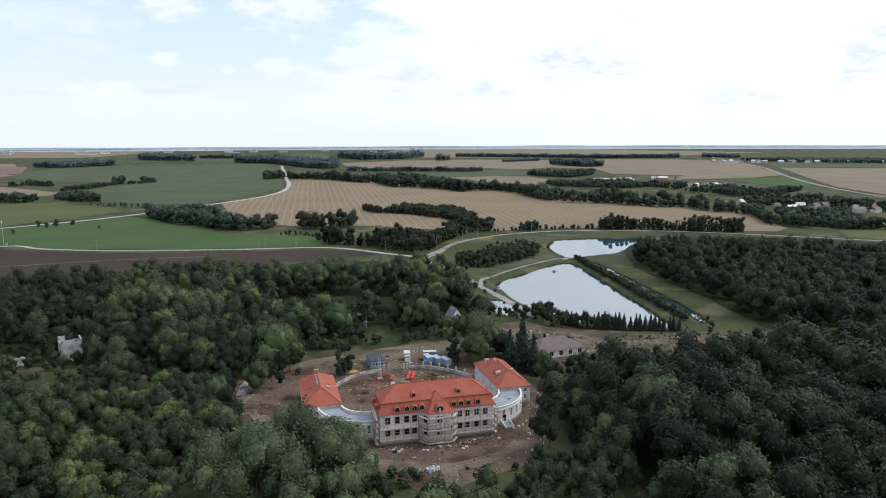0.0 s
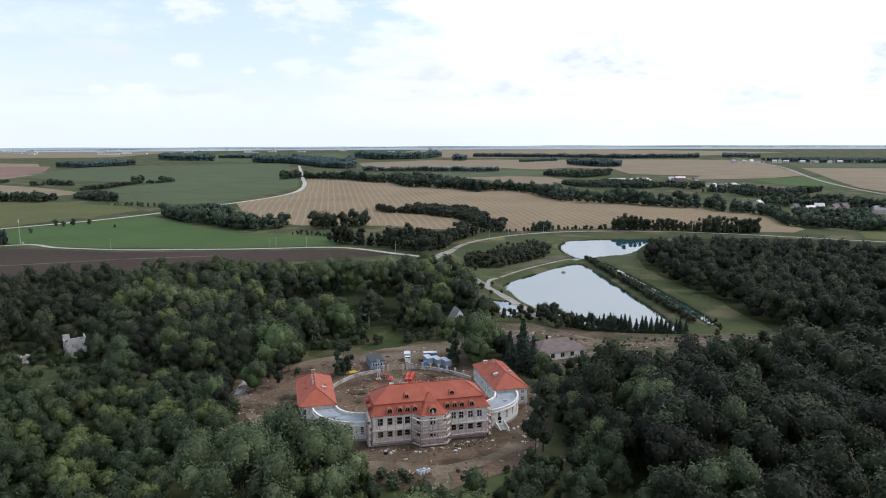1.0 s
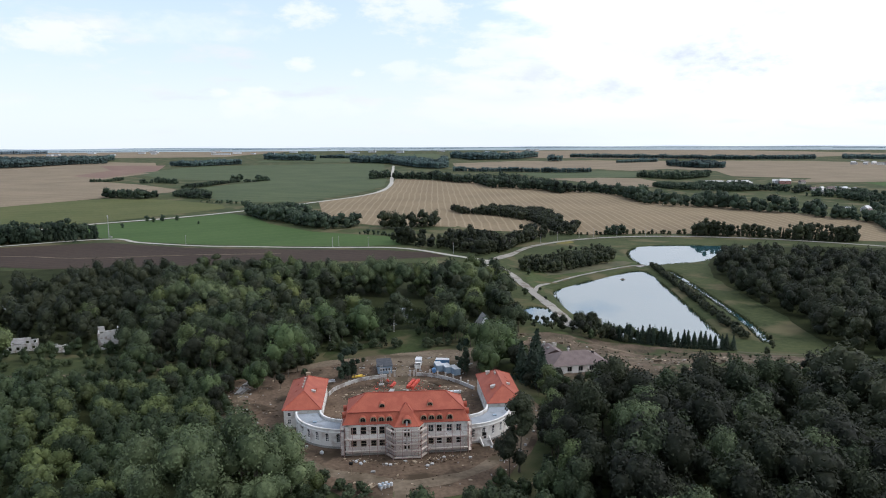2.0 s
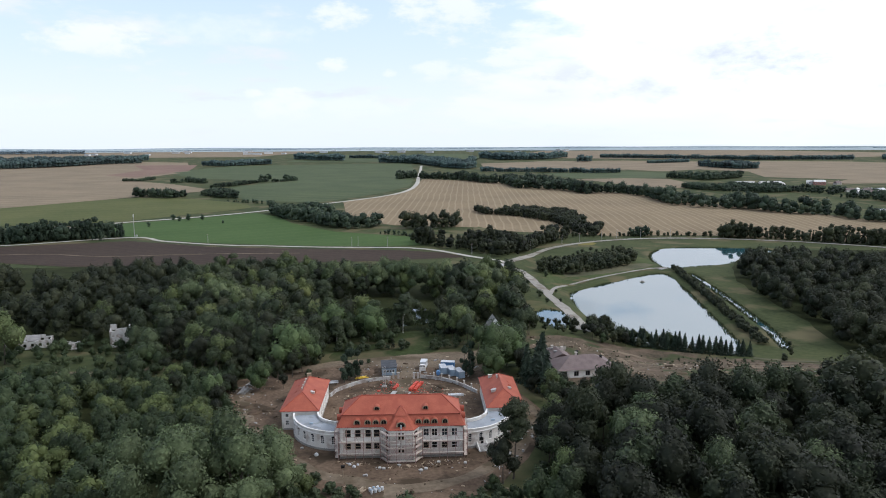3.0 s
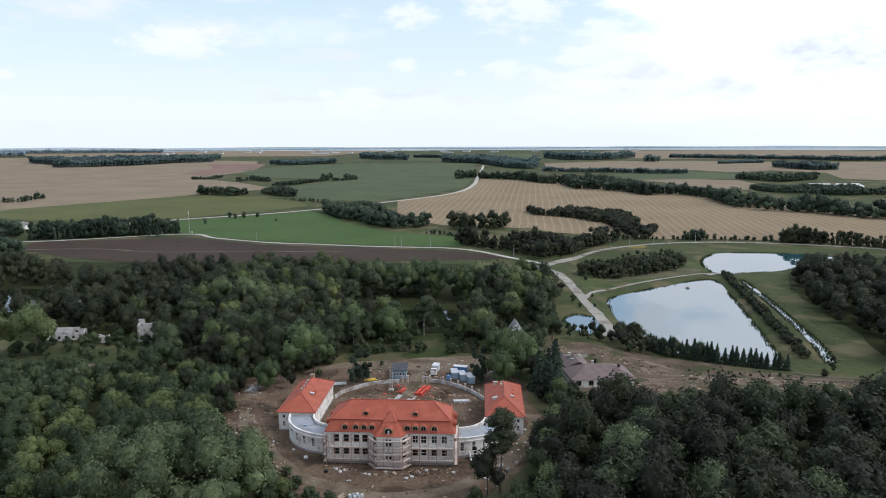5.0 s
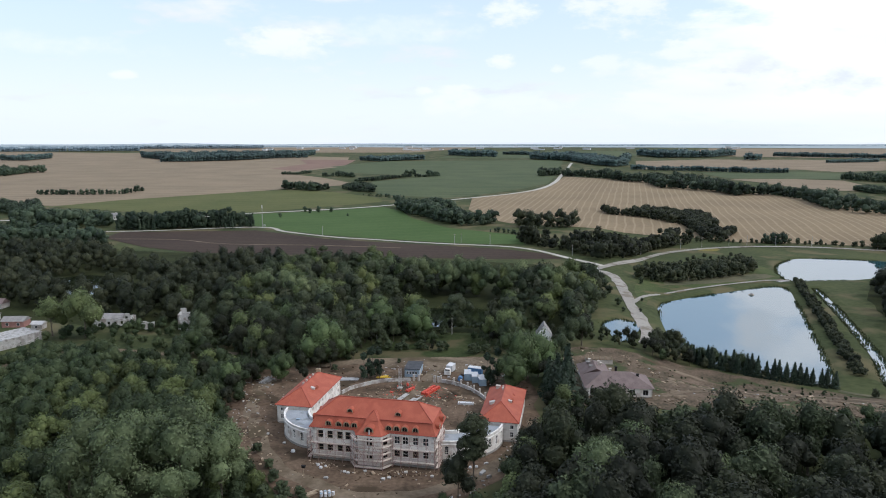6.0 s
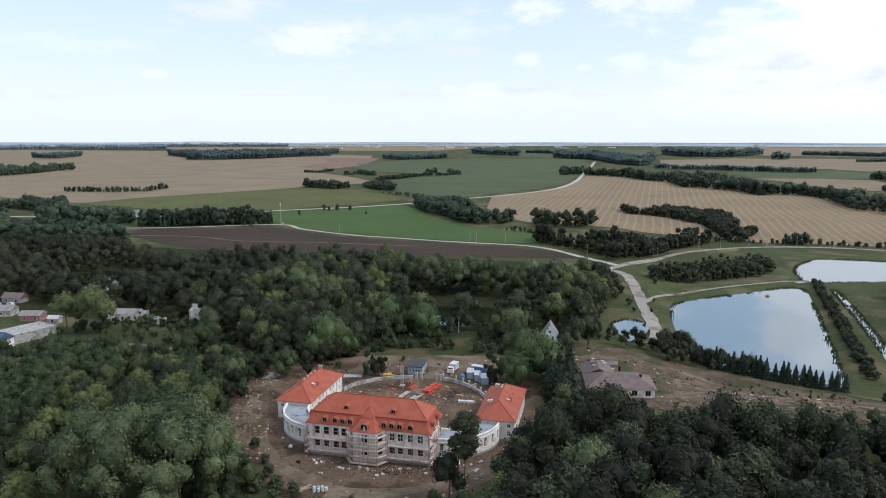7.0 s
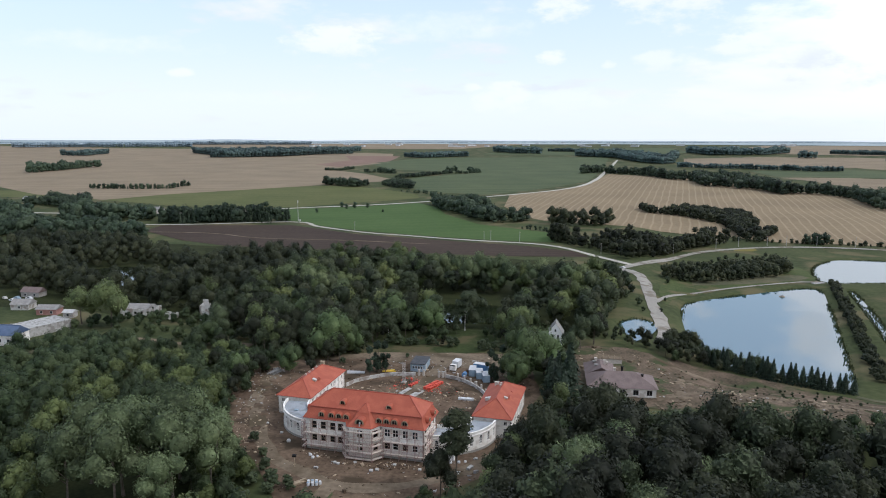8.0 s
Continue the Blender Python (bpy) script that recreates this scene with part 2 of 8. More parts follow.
M_GRASS = mat("meadow", (0.031, 0.042, 0.016), (0.07, 0.078, 0.032), 0.02, 0.95, fine=0.35, spec=0.1, stain=(0.105, 0.092, 0.048), stain_scale=0.03, space="World")
M_LAWN = mat("lawn", (0.02, 0.03, 0.01), (0.042, 0.054, 0.019), 0.05, 0.95, fine=0.8, spec=0.1, stain=(0.075, 0.066, 0.033), stain_scale=0.07, space="World")
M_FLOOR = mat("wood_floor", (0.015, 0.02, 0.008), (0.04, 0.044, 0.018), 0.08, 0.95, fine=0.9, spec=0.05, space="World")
M_GREEN = row_mat("young_crop", (0.047, 0.080, 0.023), (0.064, 0.100, 0.032), (0.072, 0.102, 0.036), 60, 22, 0.5, 0.1, 0.5)
M_GREEN_FAR = row_mat("green_crop", (0.054, 0.072, 0.036), (0.080, 0.096, 0.046), (0.13, 0.125, 0.07), 78, 30, 1.5, 0.12, 0.4)
M_GREEN_MID = row_mat("pasture", (0.068, 0.08, 0.0272), (0.102, 0.104, 0.04), (0.12, 0.104, 0.048), 70, 28, 1.0, 0.12, 0.4)
M_STUBBLE = row_mat("stubble", (0.170, 0.127, 0.078), (0.232, 0.177, 0.108), (0.345, 0.280, 0.185), 4, 9, 2.4, 0.22, 0.38)
M_STUBBLE_FAR = row_mat("stubble_far", (0.16, 0.125, 0.084), (0.225, 0.175, 0.116), (0.29, 0.23, 0.15), 78, 34, 1.0, 0.14, 0.4)
M_PLOUGH = row_mat("ploughed_soil", (0.035, 0.0245, 0.019), (0.056, 0.040, 0.030), (0.072, 0.052, 0.038), 74, 9, 0.6, 0.2, 0.35)
M_RED_SOIL = row_mat("red_soil", (0.16, 0.10, 0.08), (0.21, 0.14, 0.105), (0.14, 0.09, 0.07), 76, 25, 0.6, 0.2, 0.4)
M_YELLOW = mat("yellow_weeds", (0.11, 0.095, 0.015), (0.165, 0.135, 0.02), 0.2, 0.9, space="World")
M_ROAD = mat("gravel_road", (0.208, 0.192, 0.164), (0.304, 0.28, 0.244), 0.06, 0.9, fine=0.9, stain=(0.152, 0.128, 0.1), stain_scale=0.12, space="World")
M_ROAD_PALE = mat("pale_gravel", (0.32, 0.296, 0.248), (0.44, 0.408, 0.352), 0.05, 0.9, fine=0.6, space="World")
M_VERGE = mat("verge", (0.0525, 0.0562, 0.0263), (0.112, 0.0975, 0.0525), 0.06, 0.95, fine=0.5, space="World")
M_DIRT = mat("yard_earth", (0.068, 0.046, 0.031), (0.158, 0.112, 0.076), 0.09, 0.95, fine=0.9, bump=0.2, spec=0.1, stain=(0.058, 0.042, 0.027), stain_scale=0.11, space="World")
M_DIRT_PALE = mat("pale_earth", (0.108, 0.0828, 0.0562), (0.191, 0.148, 0.104), 0.08, 0.95, fine=0.8, bump=0.15, spec=0.1, stain=(0.080, 0.061, 0.038), stain_scale=0.07, space="World")
M_BANK = mat("reed_bank", (0.033, 0.045, 0.015), (0.078, 0.084, 0.033), 0.08, 0.95, fine=0.8, space="World")
# blue base tint stands in for part of the sky's reflection
M_WATER = water_mat("pond_water", (0.025, 0.07, 0.08), 0.02)
M_DUCKWEED = water_mat("dark_water", (0.012, 0.016, 0.008), 0.06)

M_LEAF = leaf_mat("leaves", (0.026, 0.036, 0.0175), (0.067, 0.084, 0.041))
M_LEAF_GREEN = leaf_mat("bright_leaves", (0.038, 0.060, 0.022), (0.090, 0.122, 0.048))
M_LEAF_OLIVE = leaf_mat("olive_leaves", (0.046, 0.062, 0.02), (0.105, 0.125, 0.044))
M_LEAF_DARK = leaf_mat("dark_leaves", (0.019, 0.025, 0.0125), (0.044, 0.050, 0.0245), 0.16)
M_LEAF_SILVER = leaf_mat("silver_leaves", (0.040, 0.058, 0.025), (0.135, 0.165, 0.078))
M_LEAF_DEEP = leaf_mat("deep_green_leaves", (0.0112, 0.014, 0.008), (0.029, 0.0325, 0.017), 0.16)
M_LEAF_LIGHT = leaf_mat("light_leaves", (0.075, 0.1, 0.036), (0.155, 0.185, 0.075))
M_NEEDLE = leaf_mat("needles", (0.0153, 0.0272, 0.0161), (0.034, 0.0476, 0.0281), 0.1)
# some haze is put into this leaf colour: slightly bluer than near woods
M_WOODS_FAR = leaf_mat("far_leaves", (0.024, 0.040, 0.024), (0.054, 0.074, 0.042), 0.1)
# skyline woods: pale blue haze painted in place of leaf colour
M_SKYLINE = mat("haze_tinted_skyline", (0.14, 0.19, 0.22), (0.20, 0.25, 0.28), 0.01, 0.95, space="World")
# farthest groves: distance haze painted into a bluer leaf colour
M_WOODS_HAZE = leaf_mat("blue_green_needles", (0.04, 0.066, 0.064), (0.07, 0.1, 0.09), 0.1)
M_HOOD = mat("weathered_dormer_rim", (0.25, 0.19, 0.12), (0.40, 0.32, 0.22), 2.0, 0.8)
# backdrop land: the haze before the horizon is put into this colour
M_DISTANCE = mat("haze_blue_land", (0.19, 0.235, 0.245), (0.36, 0.40, 0.405), 0.0016, 0.95, fine=0.02, space="World")
M_ROUGH = mat("rough_ground", (0.05, 0.042, 0.026), (0.155, 0.112, 0.08), 0.12, 0.95, fine=1.1, bump=0.3, spec=0.1, stain=(0.05, 0.058, 0.026), stain_scale=0.09, space="World")
M_PINK = mat("faded_pink_plaster", (0.26, 0.13, 0.11), (0.36, 0.2, 0.17), 0.6, 0.9)
M_BARK = mat("bark", (0.06, 0.048, 0.036), (0.15, 0.125, 0.10), 0.8, 0.95, bump=0.03)
M_BIRCH = mat("birch_bark", (0.30, 0.28, 0.25), (0.60, 0.58, 0.54), 0.9, 0.8, stain=(0.05, 0.045, 0.04), stain_scale=1.5)

M_TILE = mat("red_roof_tiles", (0.265, 0.062, 0.034), (0.365, 0.096, 0.052), 0.35, 0.62, fine=5.0, bump=0.02, stain=(0.285, 0.066, 0.036), stain_scale=0.3)
M_RIDGE = mat("ridge_tiles", (0.24, 0.05, 0.032), (0.36, 0.085, 0.05), 1.0, 0.6)
M_PLASTER = mat("white_plaster", (0.68, 0.64, 0.585), (0.82, 0.79, 0.735), 0.4, 0.85, fine=5, stain=(0.55, 0.48, 0.42), stain_scale=0.35)
M_RAW = mat("raw_masonry", (0.56, 0.47, 0.42), (0.75, 0.675, 0.62), 0.5, 0.9, fine=4, bump=0.03, stain=(0.58, 0.53, 0.475), stain_scale=0.4)
M_TRIM = mat("white_trim", (0.66, 0.63, 0.585), (0.78, 0.755, 0.71), 0.8, 0.7, stain=(0.55, 0.51, 0.46), stain_scale=0.5)
M_PLINTH = mat("grey_plinth", (0.24, 0.22, 0.20), (0.38, 0.36, 0.33), 0.6, 0.9)
M_FLATROOF = mat("grey_roofing", (0.225, 0.243, 0.261), (0.324, 0.342, 0.36), 0.25, 0.75, fine=3, stain=(0.198, 0.207, 0.216), stain_scale=0.3)
# near-black: paints the shade of rooms behind openings; also plain black parts
M_DARK = mat("room_shade_and_black", (0.006, 0.006, 0.006), (0.014, 0.013, 0.012), 1.0, 0.95)
M_STEEL = mat("scaffold_tube", (0.30, 0.18, 0.155), (0.45, 0.29, 0.25), 2.0, 0.6, metal=0.2)
M_PLANK = mat("scaffold_plank", (0.55, 0.46, 0.40), (0.76, 0.68, 0.60), 1.2, 0.85, obj=0.3)
M_CHIMNEY = mat("pale_chimney", (0.4, 0.352, 0.304), (0.544, 0.496, 0.44), 1.0, 0.9)
M_COPPER = mat("grey_sheet", (0.42, 0.40, 0.38), (0.58, 0.56, 0.53), 0.9, 0.5, metal=0.3)
M_CONCRETE = mat("concrete", (0.272, 0.264, 0.248), (0.44, 0.424, 0.4), 0.6, 0.9, stain=(0.224, 0.208, 0.192), stain_scale=0.5)
M_WHITE = mat("white_sacks", (0.465, 0.465, 0.465), (0.615, 0.615, 0.615), 1.0, 0.7)
M_BLUE = mat("blue_paint", (0.08, 0.18, 0.34), (0.14, 0.26, 0.44), 0.8, 0.5)
M_BLUE_GREY = mat("blue_grey_cladding", (0.20, 0.27, 0.33), (0.30, 0.37, 0.43), 0.8, 0.6)
M_RED = mat("red_block", (0.42, 0.05, 0.03), (0.60, 0.10, 0.06), 1.5, 0.6, obj=0.4)
M_YELLOW_PAINT = mat("yellow_paint", (0.55, 0.36, 0.03), (0.70, 0.48, 0.06), 1.0, 0.5)
M_TIMBER = mat("timber", (0.225, 0.165, 0.105), (0.39, 0.315, 0.225), 1.0, 0.85, obj=0.4)
M_BROWN_TILE = mat("brown_roof_tiles", (0.115, 0.0828, 0.0756), (0.18, 0.137, 0.126), 0.4, 0.75, fine=4)
M_NAVY = mat("navy_roof_sheet", (0.05, 0.075, 0.13), (0.09, 0.12, 0.19), 0.5, 0.45)
M_OLDROOF = mat("old_slate_roof", (0.16, 0.152, 0.144), (0.288, 0.272, 0.256), 0.4, 0.9)
M_MORTAR = mat("pale_wall", (0.36, 0.346, 0.324), (0.504, 0.49, 0.461), 0.5, 0.9, stain=(0.259, 0.223, 0.194), stain_scale=0.4)
M_TYRE = mat("tyre", (0.02, 0.02, 0.02), (0.04, 0.04, 0.04), 2.0, 0.9)
M_GLASS = bpy.data.materials.new("window_glass")
M_GLASS.use_nodes = True
M_GLASS.node_tree.nodes["Principled BSDF"].inputs["Base Color"].default_value = (0.03, 0.035, 0.04, 1)
M_GLASS.node_tree.nodes["Principled BSDF"].inputs["Roughness"].default_value = 0.08
M_FELT = mat("dark_roofing_felt", (0.035, 0.037, 0.042), (0.075, 0.078, 0.085), 0.8, 0.85)
M_GREEN_BANK = mat("bank_grass", (0.036, 0.052, 0.018), (0.075, 0.09, 0.034), 0.05, 0.95, fine=0.8, spec=0.1, stain=(0.10, 0.088, 0.044), stain_scale=0.06, space="World")
M_WASH = mat("whitewash", (0.74, 0.73, 0.70), (0.86, 0.85, 0.83), 0.8, 0.8)
M_LEAF_ORCHARD = leaf_mat("orchard_leaves", (0.016, 0.026, 0.0105), (0.053, 0.072, 0.031))


from mathutils.geometry import tessellate_polygon


# ---- mesh helpers ----
class Geo:
    """Collects vertices and faces, then links them as one mesh object."""

    def __init__(self):
        self.v, self.f = [], []

    def face(self, pts):
        k = len(self.v)
        self.v.extend(tuple(p) for p in pts)
        self.f.append(tuple(range(k, k + len(pts))))
        return self

    def box(self, c, s, m=None):
        """A box with centre c and sizes s, turned by m about its centre."""
        x, y, z = (a / 2 for a in s)
        k = len(self.v)
        for p in ((-x, -y, -z), (x, -y, -z), (x, y, -z), (-x, y, -z), (-x, -y, z), (x, -y, z), (x, y, z), (-x, y, z)):
            p = Vector(p)
            if m is not None:
                p = m @ p
            self.v.append(tuple(p + Vector(c)))
        for q in ((0, 3, 2, 1), (4, 5, 6, 7), (0, 1, 5, 4), (1, 2, 6, 5), (2, 3, 7, 6), (3, 0, 4, 7)):
            self.f.append(tuple(k + i for i in q))
        return self

    def tube(self, p, q, r, r2=None, n=6, cap=True):
        """A tapered tube from p to q."""
        p, q = Vector(p), Vector(q)
        r2 = r if r2 is None else r2
        d = (q - p).normalized()
        a = d.orthogonal().normalized()
        b = d.cross(a)
        k = len(self.v)
        for c, rr in ((p, r), (q, r2)):
            for i in range(n):
                w = 2 * math.pi * i / n
                self.v.append(tuple(c + (a * math.cos(w) + b * math.sin(w)) * rr))
        for i in range(n):
            j = (i + 1) % n
            self.f.append((k + i, k + j, k + n + j, k + n + i))
        if cap:
            self.f.append(tuple(k + i for i in reversed(range(n))))
            self.f.append(tuple(k + n + i for i in range(n)))
        return self

    def prism(self, pts, z0, z1):
        """An upright prism over a plan outline that runs counter-clockwise."""
        k, n = len(self.v), len(pts)
        self.v.extend((x, y, z0) for x, y in pts)
        self.v.extend((x, y, z1) for x, y in pts)
        for i in range(n):
            j = (i + 1) % n
            self.f.append((k + i, k + j, k + n + j, k + n + i))
        self.f.append(tuple(k + i for i in reversed(range(n))))
        self.f.append(tuple(k + n + i for i in range(n)))
        return self

    def mesh(self, name, material):
        me = bpy.data.meshes.new(name)
        me.from_pydata(self.v, [], self.f)
        me.materials.append(material)
        me.update()
        return me


def tri_mesh(name, verts, tris, material, smooth=False, tone=None):
    """A mesh from arrays of vertices and triangles; tone sets each tree of a stand apart."""
    me = bpy.data.meshes.new(name)
    verts, tris = np.asarray(verts, np.float32), np.asarray(tris, np.int32)
    me.vertices.add(len(verts))
    me.vertices.foreach_set("co", verts.ravel())
    me.loops.add(tris.size)
    me.loops.foreach_set("vertex_index", tris.ravel())
    me.polygons.add(len(tris))
    me.polygons.foreach_set("loop_start", np.arange(0, tris.size, 3, dtype=np.int32))
    me.materials.append(material)
    me.update(calc_edges=True)
    if tone is not None:
        me.attributes.new("tone", "FLOAT", "POINT").data.foreach_set("value", np.asarray(tone, np.float32))
    if smooth:
        me.polygons.foreach_set("use_smooth", np.ones(len(tris), bool))
    return me


def part(name, geo, material, parent, label=""):
    ob = new(name, geo.mesh(name, material) if isinstance(geo, Geo) else geo)
    ob.parent = parent
    return tagged(ob, label)


def thing(name, label, category, at=(0, 0, 0), turn=0.0, group="", kind=""):
    ob = new(name)
    ob.empty_display_size = 0.5
    ob.matrix_basis = pose(*at, 0, 0, turn)
    return tagged(ob, label, category, group, kind)


# ---- the lie of the land ----
def ease(a):
    a = min(1.0, max(0.0, a))
    return a * a * (3 - 2 * a)


def land(x, y):
    """Height of the land: level at the palace, lower by the ponds, raised far out to fit the horizon in the camera's
    view.
    """
    r = math.hypot(x - 60, y - 10)
    z = -5.5 * ease((x - 116) / 38) * ease((y - 250) / 36) * (1 - ease((y - 620) / 220))
    z += 9 * ease((y - 700) / 700)
    if r > 1500:
        z += 52 * ((min(r, 4900) - 1500) / 3400) ** 1.5
    return z


def inside(p, poly):
    x, y = p
    odd = False
    for (x0, y0), (x1, y1) in zip(poly, poly[1:] + poly[:1]):
        if (y0 > y) != (y1 > y) and x < (x1 - x0) * (y - y0) / (y1 - y0) + x0:
            odd = not odd
    return odd


def edge_gap(p, poly, closed=True):
    best = 1e9
    ring = list(zip(poly, poly[1:] + poly[:1])) if closed else list(zip(poly, poly[1:]))
    for (x0, y0), (x1, y1) in ring:
        dx, dy = x1 - x0, y1 - y0
        t = max(0, min(1, ((p[0] - x0) * dx + (p[1] - y0) * dy) / (dx * dx + dy * dy + 1e-9)))
        best = min(best, math.hypot(p[0] - x0 - t * dx, p[1] - y0 - t * dy))
    return best


def curve(pts, step, closed=False):
    """A smooth line through plan points, sampled about every step metres."""
    n = len(pts)
    out = []
    for i in range(n if closed else n - 1):
        p = [Vector(pts[k % n] if closed else pts[min(max(k, 0), n - 1)]) for k in (i - 1, i, i + 1, i + 2)]
        m = max(1, int((p[2] - p[1]).length / step))
        for j in range(m):
            t = j / m
            out.append(tuple(0.5 * (2 * p[1] + (p[2] - p[0]) * t + (2 * p[0] - 5 * p[1] + 4 * p[2] - p[3]) * t * t + (3 * p[1] - p[0] - 3 * p[2] + p[3]) * t ** 3)))
    if not closed:
        out.append(tuple(pts[-1]))
    return out


PONDS = {
    "pond": ([(145, 411), (154, 428), (188, 458), (228, 484), (224, 433), (211, 358), (198, 294), (185, 298), (159, 310), (148, 328), (143, 365)], -6.6),
    "upper_pond": ([(237, 505), (242, 552), (258, 585), (282, 602), (345, 594), (358, 566), (292, 520), (262, 508)], -6.2),
    "small_pond": ([(113, 352), (120, 360), (128, 355), (130, 345), (126, 330), (120, 318), (113, 340)], -1.3),
    "ditch": ([(246, 482), (249, 481), (243, 424), (236, 374), (229, 330), (221, 299), (217, 300), (225, 331), (232, 375), (239, 425)], -6.4),
    "park_pond": ([(8, 332), (10, 352), (46, 362), (62, 352), (60, 330), (30, 322)], 0.16),
    "west_pond": ([(-222, 372), (-208, 402), (-170, 390), (-146, 362), (-180, 346)], 0.16),
}
RINGS = {k: curve(v[0], 6 if k != "ditch" else 12, True) for k, v in PONDS.items()}
BOXES = {k: (min(p[0] for p in r) - 3, max(p[0] for p in r) + 3, min(p[1] for p in r) - 3, max(p[1] for p in r) + 3) for k, r in RINGS.items()}


def ground_z(x, y):
    """The land with the ponds dug into it."""
    z = land(x, y)
    for k, (x0, x1, y0, y1) in BOXES.items():
        if x0 < x < x1 and y0 < y < y1:
            gap = edge_gap((x, y), RINGS[k])
            sign = gap if inside((x, y), RINGS[k]) else -gap
            z -= (z - PONDS[k][1] + 1.2) * ease((sign + 2.5) / 4.5)
    return z


def lines(lo, f0, f1, hi, fine, mid_lo, mid_hi, mid):
    out = list(np.arange(f0, f1, fine))
    a = f0
    while a > lo:
        a -= mid if a > mid_lo else min(260, max(mid, (mid_lo - a) * 0.12 + mid))
        out.insert(0, max(a, lo))
    a = f1 - fine
    while a < hi:
        a += mid if a < mid_hi else min(260, max(mid, (a - mid_hi) * 0.12 + mid))
        out.append(min(a, hi))
    return out


def build_ground():
    xs = lines(-4990, 100, 360, 4990, 3.0, -260, 520, 12)
    ys = lines(-4990, 243, 615, 4990, 3.0, 90, 700, 12)
    verts, ids = [], {}
    flat = []
    for j, y in enumerate(ys):
        for i, x in enumerate(xs):
            dx, dy = x - 60, y - 10
            r = math.hypot(dx, dy)
            out = r > 4900
            k = 4900 / r if out else 1.0
            flat.append(out)
            verts.append((60 + dx * k, 10 + dy * k, ground_z(60 + dx * k, 10 + dy * k)))
    n = len(xs)
    tris = []
    for j in range(len(ys) - 1):
        for i in range(n - 1):
            q = (j * n + i, j * n + i + 1, (j + 1) * n + i + 1, (j + 1) * n + i)
            if all(flat[k] for k in q):
                continue
            tris += [(q[0], q[1], q[2]), (q[0], q[2], q[3])]
    ob = new("ground", tri_mesh("ground", verts, tris, M_GRASS, True))
    tagged(ob, "wide rolling meadow land reaching to the horizon", "ground", kind="structure")


def patch(name, outline, material, lift, cell, label, category, wobble=0.0, kind="structure", step=None):
    """A field or yard that lies on the land: an outline cut along a grid so that it follows the slopes."""
    ring = outline if step is None else curve(outline, step, True)
    if wobble:
        ring = [(x + wobble * noise.noise((x * 0.08, y * 0.08, 1.0)) + 0.5 * wobble * noise.noise((x * 0.3, y * 0.3, 5.0)), y + wobble * noise.noise((x * 0.08, y * 0.08, 9.0))) for x, y in ring]
    bm = bmesh.new()
    corners = [bm.verts.new((x, y, 0)) for x, y in ring]
    for tri in tessellate_polygon([[v.co for v in corners]]):
        bm.faces.new([corners[i] for i in tri])
    for axis in (0, 1):
        lo, hi = min(p[axis] for p in ring), max(p[axis] for p in ring)
        a = math.ceil(lo / cell) * cell
        while a < hi:
            co, no = [0, 0, 0], [0, 0, 0]
            co[axis], no[axis] = a, 1
            bmesh.ops.bisect_plane(bm, geom=bm.verts[:] + bm.edges[:] + bm.faces[:], plane_co=co, plane_no=no)
            a += cell
    for v in bm.verts:
        v.co.z = land(v.co.x, v.co.y) + lift
    bmesh.ops.recalc_face_normals(bm, faces=bm.faces[:])
    me = bpy.data.meshes.new(name)
    bm.to_mesh(me)
    bm.free()
    if sum(p.normal.z for p in me.polygons) < 0:
        me.flip_normals()
    me.materials.append(material)
    return tagged(new(name, me), label, category, kind=kind)


def strip(name, pts, width, material, lift, step, label, category="road", wobble=0.0, end_width=None):
    """A road along a smooth line."""
    line = curve(pts, step)
    verts, tris = [], []
    for i, p in enumerate(line):
        a, b = Vector(line[max(i - 1, 0)]), Vector(line[min(i + 1, len(line) - 1)])
        d = (b - a).normalized()
        s = Vector((-d.y, d.x))
        w = width + ((end_width or width) - width) * i / len(line)
        for side in (-0.5, -0.17, 0.17, 0.5):
            k = side * w + (wobble * noise.noise((p[0] * 0.1, p[1] * 0.1, side * 7)) if abs(side) == 0.5 else 0)
            q = Vector(p) + s * k
            verts.append((q.x, q.y, land(q.x, q.y) + lift + (0.06 if abs(side) < 0.4 else 0)))
        if i:
            for c in range(3):
                k = (i - 1) * 4 + c
                tris += [(k + 1, k, k + 4), (k + 1, k + 4, k + 5)]
    return tagged(new(name, tri_mesh(name, verts, tris, material, True)), label, category, kind="structure")


build_ground()


def backdrop():
    """The last kilometre of land before the horizon, in low uneven hills, its distance haze painted as blue colour."""
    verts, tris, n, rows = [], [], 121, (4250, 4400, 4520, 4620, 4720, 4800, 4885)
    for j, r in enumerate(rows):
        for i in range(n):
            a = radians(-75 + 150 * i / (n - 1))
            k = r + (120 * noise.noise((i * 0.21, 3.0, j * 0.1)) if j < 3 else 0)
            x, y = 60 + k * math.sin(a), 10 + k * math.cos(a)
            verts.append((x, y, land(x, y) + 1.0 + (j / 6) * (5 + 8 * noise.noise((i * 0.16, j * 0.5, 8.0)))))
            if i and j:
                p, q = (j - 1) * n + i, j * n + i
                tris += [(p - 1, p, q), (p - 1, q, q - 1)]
    tagged(new("backdrop", tri_mesh("backdrop", verts, tris, M_DISTANCE, True)), "far hills along the horizon, tinted pale blue for haze", "hills", kind="structure")


backdrop()

